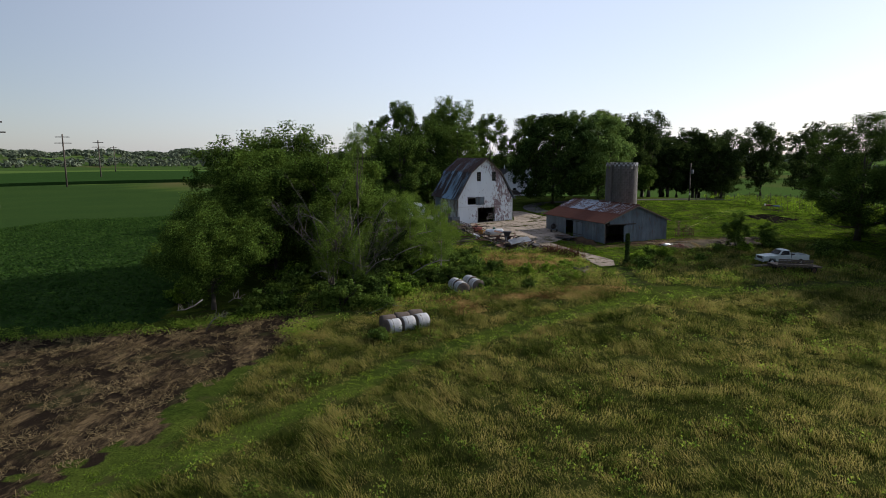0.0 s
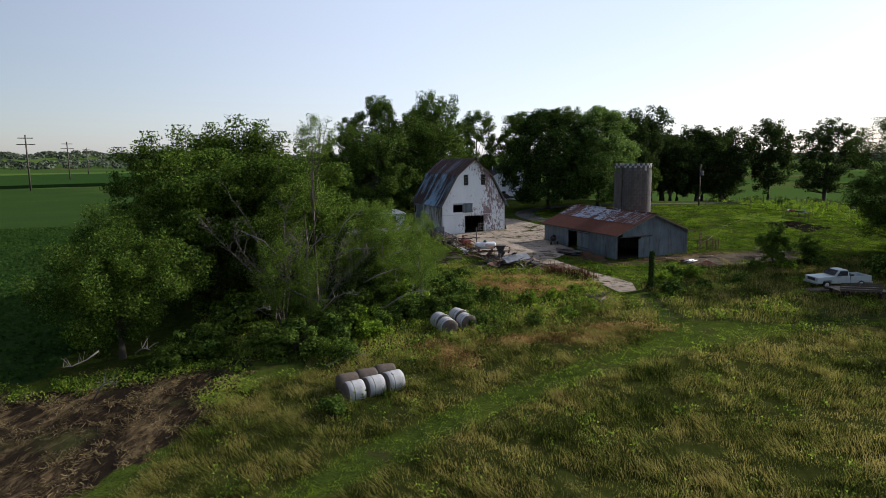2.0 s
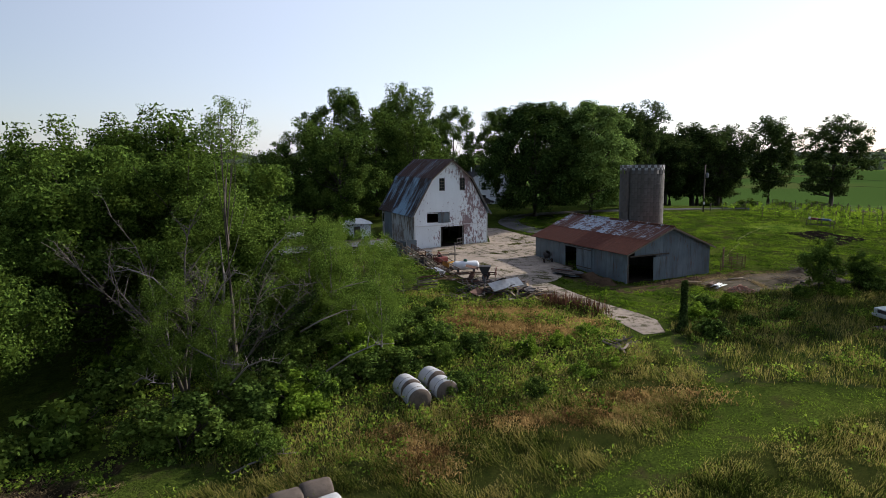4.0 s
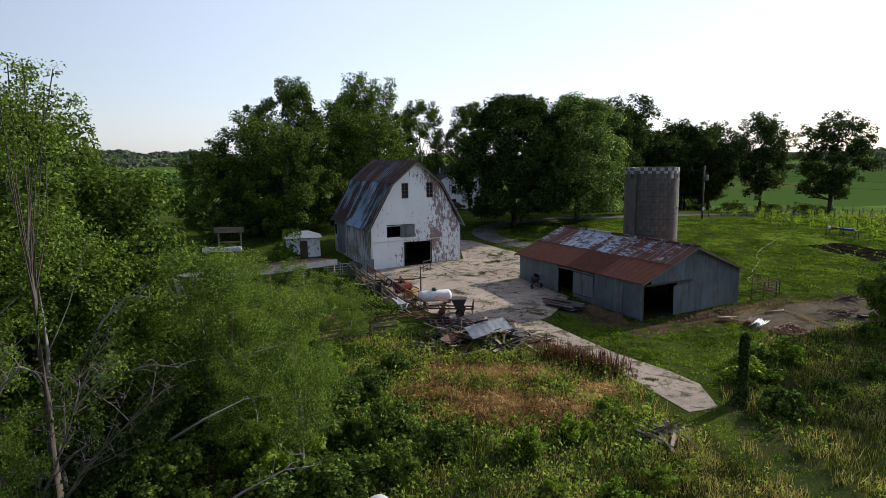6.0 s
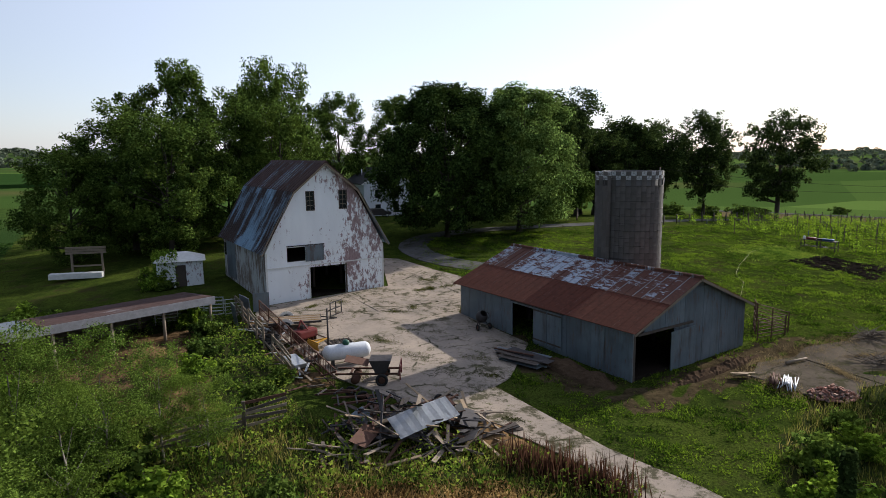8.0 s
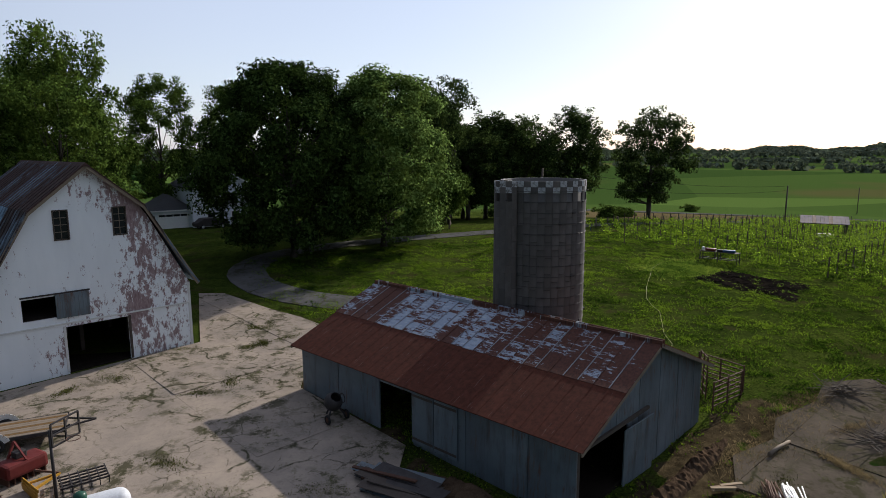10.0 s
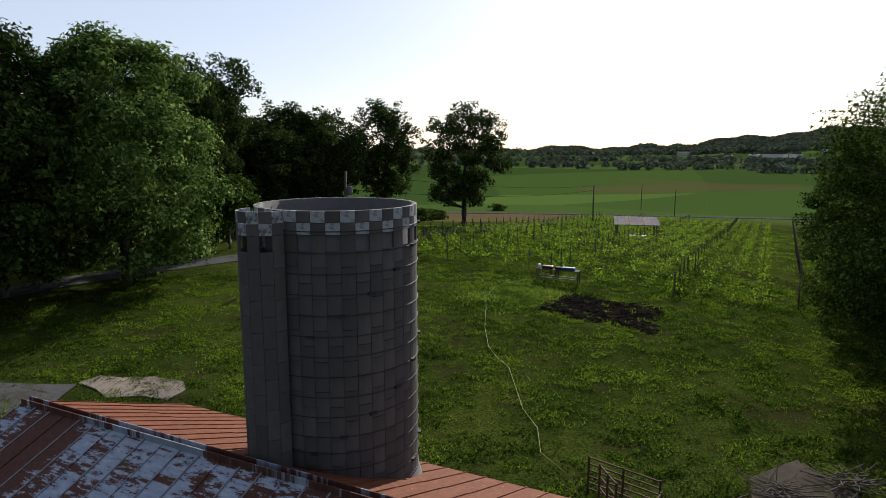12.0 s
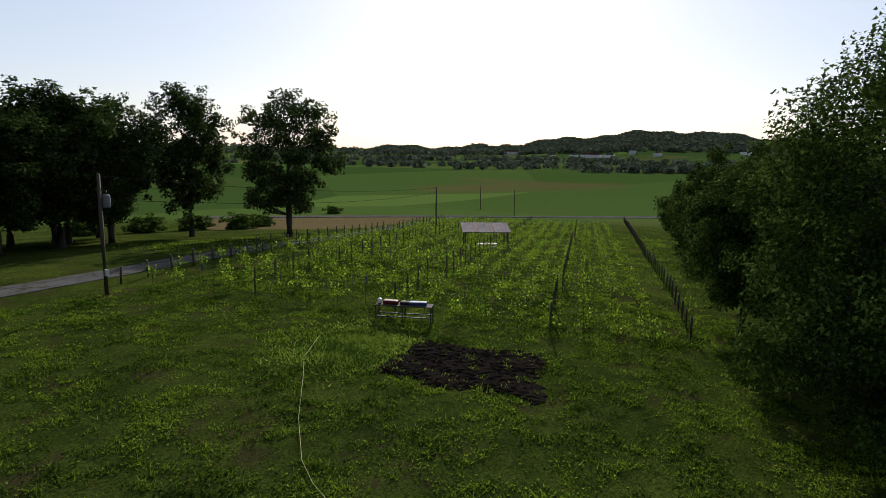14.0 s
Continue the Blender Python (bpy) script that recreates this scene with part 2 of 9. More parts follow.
STUBBLE = [(96, 182), (102, 162), (112, 156), (146, 170), (165, 182), (152, 198), (138, 214), (118, 224)]
DRY_SPOTS = ((7.5, 61.5, 2.6, 1.8), (10.5, 60.5, 2.2, 1.6), (4.5, 63.5, 1.8, 1.3), (2.0, 44.3, 1.4, 1.6), (9.5, 65.5, 2.4, 1.2), (13.5, 62.5, 1.4, 1.2), (6.0, 66.5, 2.2, 1.0), (0.5, 46.5, 1.5, 1.0))


def make_ground():
    def axis(lo, hi, step, far):
        a = list(np.arange(lo, hi, step))
        s, u = step, hi
        while u < far:
            a.append(u)
            s *= 1.11
            u += s
        a.append(far)
        s, u = step * 1.11, lo
        while u > -far:
            u -= s
            s *= 1.11
            a.append(u)
        return np.array(sorted(a))
    xs, ys = axis(-46.0, 126.0, 0.75, 4300.0), axis(-6.0, 150.0, 0.75, 4300.0)
    X, Y = np.meshgrid(xs, ys)
    x, y = X.ravel(), Y.ravel()
    z = height(x, y)
    rng = np.random.RandomState(3)
    tall = inside(x, y, MEADOW) & (way_gap(x, y, TRACK) > 1.25) & (way_gap(x, y, SPUR) > 1.4)
    weeds = inside(x, y, YARD_WEEDS) | inside(x, y, SHADE_ROUGH)
    jig = 1.6 * np.sin(x * 0.45 + 2 * np.sin(y * 0.3)) + 0.7 * np.sin(x * 1.1 + 2 * np.sin(y * 0.7)) + 0.5 * np.sin(y * 2.3 + x * 1.7)
    lot = inside(x + jig, y + 0.7 * jig, LOT)
    crop = inside(x, y, CROP)
    # clods, tussocks and ruts
    z = z + rng.normal(size=len(x)) * (0.05 * tall + 0.05 * weeds + 0.07 * lot)
    z = z + tall * 0.1 * np.sin(x * 0.5 * 1.2 + y * 0.8 * 1.2 + 1.6 * np.sin(x * 0.19))
    z = z + crop * 0.1 * np.abs(np.sin((x * 0.35 + y * 0.94) * math.pi / 0.76))
    n, m = len(ys), len(xs)
    i = np.arange((n - 1) * (m - 1))
    q = (i // (m - 1)) * m + i % (m - 1)
    data = raw_mesh("ground", np.stack([x, y, z], 1), np.stack([q, q + 1, q + m + 1, q + m], 1), MAT["ground"])
    data.polygons.foreach_set("use_smooth", np.ones(len(i), bool))
    hay = inside(x, y, HAYLOT) | inside(x, y, PEN)
    for cx, cy, a, b in DRY_SPOTS:
        hay = hay | (((x - cx) / a) ** 2 + ((y - cy) / b) ** 2 < 0.8)
    bare = (way_gap(x, y, BARE) < 1.5) & (rng.uniform(size=len(x)) < 0.8)
    for name, mask in (("tall", tall), ("weeds", weeds), ("lot", lot), ("crop", crop), ("hay", hay), ("bare", bare), ("stubble", inside(x, y, STUBBLE))):
        a = data.attributes.new(name, "FLOAT", "POINT")
        a.data.foreach_set("value", np.asarray(mask, np.float32))
    return tagged(new("ground", data), "rolling green farmland with lawn, meadow and fields", "ground", kind="structure")


def ground_material():
    k = Nodes("ground_cover", 0.95)
    k.bsdf.inputs["Specular IOR Level"].default_value = 0.0
    w = k.world()
    fine, mid, broad = k.noise(9, 6, 0.75, w), k.noise(1.1, 5, 0.7, w), k.noise(0.16, 4, 0.6, w)
    far = k.noise(0.006, 3, 0.5, w)
    lawn = k.mix(k.ramp(mid, (0.3, 0.0), (0.7, 1.0)), (0.02, 0.033, 0.007), (0.06, 0.088, 0.014))
    lawn = k.mix(k.ramp(broad, (0.42, 0.0), (0.72, 0.75)), lawn, (0.1, 0.128, 0.021))
    lawn = k.mix(k.ramp(fine, (0.38, 0.9), (0.58, 0.0)), lawn, (0.012, 0.017, 0.005))
    worn = k.noise(0.35, 6, 0.7, w)
    lawn = k.mix(k.ramp(worn, (0.54, 0.0), (0.64, 0.7)), lawn, (0.045, 0.036, 0.018))
    tall = k.mix(k.ramp(mid, (0.3, 0.0), (0.75, 1.0)), (0.022, 0.03, 0.007), (0.055, 0.058, 0.015))
    tall = k.mix(k.ramp(fine, (0.35, 0.7), (0.6, 0.0)), tall, (0.015, 0.02, 0.006))
    weeds = k.mix(k.ramp(mid, (0.35, 0.0), (0.7, 1.0)), (0.018, 0.034, 0.008), (0.06, 0.055, 0.022))
    drag = k.mapped((1.0, 0.35, 1.0), (0, 0, radians(-35)), w)
    lot = k.mix(k.ramp(k.noise(0.55, 6, 0.75, drag), (0.48, 0.0), (0.62, 1.0)), (0.016, 0.012, 0.009), (0.125, 0.09, 0.048))
    lot = k.mix(k.ramp(k.noise(2.6, 6, 0.8, drag), (0.45, 0.0), (0.6, 0.9)), lot, (0.016, 0.012, 0.009))
    lot = k.mix(k.ramp(k.noise(0.2, 3, 0.6, w), (0.55, 0.0), (0.7, 0.5)), lot, (0.05, 0.06, 0.02))
    hay = k.mix(k.ramp(k.noise(0.8, 6, 0.75, w), (0.38, 0.0), (0.62, 1.0)), (0.03, 0.024, 0.014), (0.15, 0.095, 0.05))
    bare = k.mix(k.ramp(k.noise(1.6, 6, 0.75, w), (0.38, 0.0), (0.62, 1.0)), (0.028, 0.022, 0.013), (0.085, 0.065, 0.036))
    rows = k.tree.nodes.new("ShaderNodeTexWave")
    rows.inputs["Scale"].default_value = 0.42
    rows.inputs["Distortion"].default_value = 0.6
    k.put(rows.inputs["Vector"], k.mapped((1, 1, 1), (0, 0, radians(70)), w))
    crop = k.mix(k.ramp(rows.outputs["Fac"], (0.2, 0.35), (0.6, 0.0)), (0.028, 0.055, 0.015), (0.02, 0.036, 0.011))
    crop = k.mix(k.ramp(k.noise(0.03, 4, 0.6, w), (0.4, 0.0), (0.7, 0.6)), crop, (0.036, 0.063, 0.016))
    crop = k.mix(k.ramp(fine, (0.35, 0.3), (0.6, 0.0)), crop, (0.012, 0.024, 0.006))
    # far parcels: beans, corn and cut hay
    cell = k.voronoi(0.0045, k.mapped((0.6, 1.4, 1), (0, 0, radians(35)), w), out="Color")
    parcels = k.mix(k.ramp(cell, (0.2, 0.0), (0.8, 1.0)), (0.038, 0.07, 0.017), (0.082, 0.132, 0.03))
    parcels = k.mix(k.ramp(far, (0.56, 0.0), (0.66, 0.6)), parcels, (0.1, 0.08, 0.035))
    edge = k.math("ADD", k.math("MULTIPLY", k.math("SUBTRACT", mid, 0.5), 0.9), 0.0)

    def zone(name):
        return k.ramp(k.math("ADD", k.attr(name), edge), (0.4, 0.0), (0.6, 1.0))
    c = k.mix(zone("tall"), lawn, tall)
    c = k.mix(zone("weeds"), c, weeds)
    c = k.mix(zone("hay"), c, hay)
    c = k.mix(zone("bare"), c, bare)
    c = k.mix(zone("lot"), c, lot)
    c = k.mix(zone("crop"), c, crop)
    d = k.tree.nodes.new("ShaderNodeVectorMath")
    d.operation = "DISTANCE"
    k.put(d.inputs[0], w)
    d.inputs[1].default_value = (20, 90, 0)
    c = k.mix(k.math("MULTIPLY", k.ramp(k.math("DIVIDE", d.outputs["Value"], 400.0), (0.36, 0.0), (0.42, 1.0)), k.math("SUBTRACT", 1.0, k.attr("crop"))), c, parcels)
    c = k.mix(k.ramp(k.math("DIVIDE", d.outputs["Value"], 4000.0), (0.2, 0.0), (0.6, 0.7)), c, (0.035, 0.055, 0.022))
    c = k.mix(zone("stubble"), c, k.mix(k.ramp(mid, (0.3, 0.0), (0.7, 1.0)), (0.075, 0.062, 0.03), (0.15, 0.115, 0.055)))
    k.bump(fine, 0.8, 0.12)
    return k.done(c)


MAT = {"ground": ground_material()}
ground = make_ground()

# ---- building materials ----


def peeling_paint():
    """White barn boards: paint flaked to grey and red-brown wood, more to the right."""
    k = Nodes("peeling_white_paint", 0.75)
    up = k.mapped((1.0, 1.0, 0.3))
    flake = k.noise(3.1, 10, 0.78, k.mapped((1.0, 1.0, 0.5)))
    zone = k.noise(0.45, 3, 0.5, k.mapped((1.0, 1.0, 0.45)))
    x = k.tree.nodes.new("ShaderNodeSeparateXYZ")
    k.put(x.inputs[0], k.coord)
    side = k.ramp(k.math("DIVIDE", x.outputs[0], 10.3), (0.42, 0.0), (0.75, 0.065))
    high = k.ramp(k.math("DIVIDE", x.outputs[2], 11.0), (0.65, 0.0), (0.95, 0.05))
    m = k.math("ADD", k.math("ADD", k.math("MULTIPLY", flake, 0.62), k.math("MULTIPLY", zone, 0.34)), k.math("ADD", side, high))
    bare = k.ramp(m, (0.54, 0.0), (0.56, 1.0))
    paint = k.mix(k.ramp(k.noise(0.8, 5, 0.6, up), (0.3, 0.0), (0.8, 0.5)), (0.74, 0.765, 0.78), (0.52, 0.555, 0.58))
    wood = k.mix(k.ramp(k.noise(9, 4, 0.7, up), (0.35, 0.0), (0.65, 1.0)), (0.17, 0.108, 0.112), (0.33, 0.25, 0.25))
    k.bump(k.math("MULTIPLY", bare, -1.0), 0.4, 0.01)
    return k.done(k.mix(bare, paint, wood))


def weathered_boards():
    """Barn side: grey-brown boards with remains of white paint."""
    k = Nodes("weathered_boards", 0.85)
    v = k.mapped((1.0, 1.0, 0.16))
    n, z = k.noise(3.0, 6, 0.7, v), k.noise(0.5, 3)
    m = k.math("ADD", k.math("MULTIPLY", n, 0.6), k.math("MULTIPLY", z, 0.4))
    wood = k.mix(k.ramp(k.noise(8, 4, 0.7, v), (0.3, 0.0), (0.7, 1.0)), (0.09, 0.06, 0.045), (0.21, 0.17, 0.14))
    return k.done(k.mix(k.ramp(m, (0.46, 0.0), (0.54, 0.85)), wood, (0.42, 0.43, 0.43)))


def metal_roof(name, rust, steel, amount, sheet=0.66, length=1.1, tile=0.1, down="y"):
    """Old sheet roofing: every sheet has rusted differently, with streaks down the slope."""
    k = Nodes(name, 0.6)
    s = k.mapped((1.0 / sheet, 1.0 / length, 0.0) if down == "y" else (1.0 / length, 1.0 / sheet, 0.0))
    br = k.tree.nodes.new("ShaderNodeTexBrick")
    br.offset, br.squash = 0.5, 1.0
    for key, val in (("Scale", 1.0), ("Mortar Size", 0.0), ("Brick Width", 1.0), ("Row Height", 1.0)):
        br.inputs[key].default_value = val
    br.inputs["Color1"].default_value, br.inputs["Color2"].default_value = (0, 0, 0, 1), (1, 1, 1, 1)
    k.put(br.inputs["Vector"], s)
    patch = k.noise(0.33, 3, 0.5, k.mapped((1.0, 0.6, 0.0) if down == "y" else (0.7, 0.8, 0.5)))
    streak = k.noise(2.2, 6, 0.75, k.mapped((2.2, 0.3, 0.0) if down == "y" else (0.5, 1.2, 0.22)))
    spot = k.noise(5, 5, 0.7)
    m = k.math("ADD", k.math("ADD", k.math("MULTIPLY", patch, 0.6), k.math("MULTIPLY", br.outputs["Color"], tile)), k.math("ADD", k.math("MULTIPLY", streak, 0.35), amount))
    f = k.ramp(m, (0.55, 0.0), (0.66, 1.0))
    r = k.mix(k.ramp(spot, (0.3, 0.0), (0.7, 1.0)), rust, tuple(v * 0.5 for v in rust))
    r = k.mix(k.ramp(streak, (0.5, 0.0), (0.8, 0.5)), r, tuple(min(1, v * 1.7) for v in rust))
    g = k.mix(k.ramp(spot, (0.4, 0.0), (0.7, 0.6)), steel, tuple(v * 0.62 for v in steel))
    thin = k.noise(3.0, 4, 0.6, k.mapped((4.0, 0.32, 0.0) if down == "y" else (0.3, 4.0, 0.1)))
    r = k.mix(k.ramp(thin, (0.63, 0.0), (0.68, 0.7)), r, tuple(0.5 * a + 0.5 * b for a, b in zip(steel, rust)))
    k.bsdf.inputs["Specular IOR Level"].default_value = 0.15
    k.put(k.bsdf.inputs["Metallic"], k.math("MULTIPLY", f, 0.35))
    return k.done(k.mix(f, r, g), k.ramp(f, (0.0, 0.85), (1.0, 0.5)))


def patchy_roof():
    """Rusted sheets on which the old galvanising survives in broken dashes, more of it in the middle of the roof."""
    k = Nodes("patchy_shed_roof", 0.6)
    x = k.tree.nodes.new("ShaderNodeSeparateXYZ")
    k.put(x.inputs[0], k.coord)
    along = k.ramp(k.math("DIVIDE", x.outputs[0], 16.75), (0.0, 0.1), (0.05, 0.12), (0.08, 0.0), (0.16, 0.0), (0.2, 0.13), (0.42, 0.17), (0.46, 0.04), (0.51, 0.12), (0.6, 0.12), (0.64, 0.05), (0.74, 0.09), (0.84, 0.02), (0.92, 0.08), (1.0, 0.0))
    dash = k.noise(2.4, 8, 0.72, k.mapped((1.0, 3.2, 0.0)))
    fleck = k.noise(7.0, 6, 0.75, k.mapped((1.4, 1.0, 0.0)))

    def cells(tall, shift):
        br = k.tree.nodes.new("ShaderNodeTexBrick")
        br.offset = shift
        for key, val in (("Scale", 1.0), ("Mortar Size", 0.0), ("Brick Width", 1.0), ("Row Height", 1.0)):
            br.inputs[key].default_value = val
        br.inputs["Color1"].default_value, br.inputs["Color2"].default_value = (0, 0, 0, 1), (1, 1, 1, 1)
        k.put(br.inputs["Vector"], k.mapped((1.0 / 0.6442, 1.0 / tall, 0.0)))
        return br.outputs["Color"]
    m = k.math("ADD", k.math("ADD", k.math("MULTIPLY", dash, 0.62), k.math("MULTIPLY", fleck, 0.16)), along)
    m = k.math("ADD", m, k.math("ADD", k.math("MULTIPLY", cells(0.2, 0.0), 0.11), k.math("MULTIPLY", cells(0.8, 0.0), 0.1)))
    f = k.ramp(m, (0.6, 0.0), (0.64, 1.0))
    rust = k.mix(k.ramp(fleck, (0.35, 0.0), (0.65, 1.0)), (0.12, 0.045, 0.028), (0.05, 0.022, 0.017))
    steel = k.mix(k.ramp(dash, (0.5, 0.0), (0.72, 0.8)), (0.25, 0.3, 0.37), (0.46, 0.48, 0.5))
    k.put(k.bsdf.inputs["Metallic"], k.math("MULTIPLY", f, 0.25))
    return k.done(k.mix(f, rust, steel), k.ramp(f, (0.0, 0.85), (1.0, 0.5)))


def grey_siding():
    """Galvanised, greyed wall sheets, dirty near the bottom edge and stained."""
    k = Nodes("grey_wall_sheets", 0.6, 0.25)
    v = k.mapped((1.0, 1.0, 0.14))
    n, z = k.noise(2.2, 6, 0.7, v), k.noise(0.5, 3)
    c = k.mix(k.ramp(z, (0.3, 0.0), (0.7, 1.0)), (0.105, 0.138, 0.162), (0.185, 0.222, 0.25))
    # every sheet has greyed differently
    c = k.mix(k.ramp(k.each(), (0.0, 0.0), (1.0, 0.5)), c, (0.09, 0.105, 0.118))
    c = k.mix(k.ramp(n, (0.5, 0.0), (0.7, 0.75)), c, (0.062, 0.06, 0.058))
    # rust runs down the sheets below the nail rows, in groups
    runs = k.math("MULTIPLY", k.ramp(k.noise(5.5, 6, 0.75, v), (0.52, 0.0), (0.64, 0.85)), k.ramp(k.noise(0.6, 3, 0.6), (0.42, 0.0), (0.58, 1.0)))
    c = k.mix(runs, c, (0.12, 0.07, 0.05))
    c = k.mix(k.ramp(k.noise(3.0, 8, 0.8), (0.62, 0.0), (0.67, 0.8)), c, (0.045, 0.04, 0.038))
    return k.done(c)


def concrete(name, base, dark):
    k = Nodes(name, 1.0)
    k.bsdf.inputs["Specular IOR Level"].default_value = 0.0
    w = k.world()
    a, b, c3 = k.noise(0.35, 5, 0.65, w), k.noise(3.0, 6, 0.7, w), k.noise(28, 3, 0.7, w)
    c = k.mix(k.ramp(a, (0.35, 0.0), (0.7, 1.0)), base, dark)
    c = k.mix(k.ramp(b, (0.52, 0.0), (0.74, 0.45)), c, tuple(v * 0.55 for v in dark))
    c = k.mix(k.ramp(c3, (0.45, 0.0), (0.75, 0.35)), c, tuple(min(1, v * 1.3) for v in base))
    warp = k.tree.nodes.new("ShaderNodeTexNoise")
    warp.inputs["Scale"].default_value = 0.8
    warp.inputs["Detail"].default_value = 4
    k.put(warp.inputs["Vector"], w)
    # broken cracks, soil-filled patches and low moss, each of its own shape
    bent = k.mix(1.0, w, warp.outputs["Color"], "ADD")
    crack = k.voronoi(0.3, bent, "DISTANCE_TO_EDGE")
    some = k.ramp(k.noise(0.55, 4, 0.65, w), (0.47, 0.0), (0.56, 0.95))
    c = k.mix(k.math("MULTIPLY", some, k.ramp(crack, (0.006, 1.0), (0.03, 0.0))), c, (0.045, 0.045, 0.026))
    fine = k.voronoi(1.1, bent, "DISTANCE_TO_EDGE")
    c = k.mix(k.math("MULTIPLY", k.ramp(k.noise(0.32, 4, 0.65, w), (0.54, 0.0), (0.62, 0.8)), k.ramp(fine, (0.01, 1.0), (0.04, 0.0))), c, (0.05, 0.045, 0.03))
    grow = k.noise(0.9, 8, 0.78, w)
    where = k.ramp(k.noise(0.2, 3, 0.6, w), (0.4, 0.0), (0.52, 1.0))
    c = k.mix(k.math("MULTIPLY", where, k.ramp(grow, (0.5, 0.0), (0.58, 0.85))), c, (0.042, 0.042, 0.02))
    c = k.mix(k.math("MULTIPLY", where, k.ramp(k.noise(1.6, 8, 0.8, w), (0.58, 0.0), (0.64, 0.8))), c, (0.06, 0.07, 0.02))
    grit = k.noise(7.0, 6, 0.8, w)
    c = k.mix(k.ramp(grit, (0.58, 0.0), (0.68, 0.4)), c, tuple(v * 0.5 for v in dark))
    k.bump(b, 0.3, 0.02)
    return k.done(c)


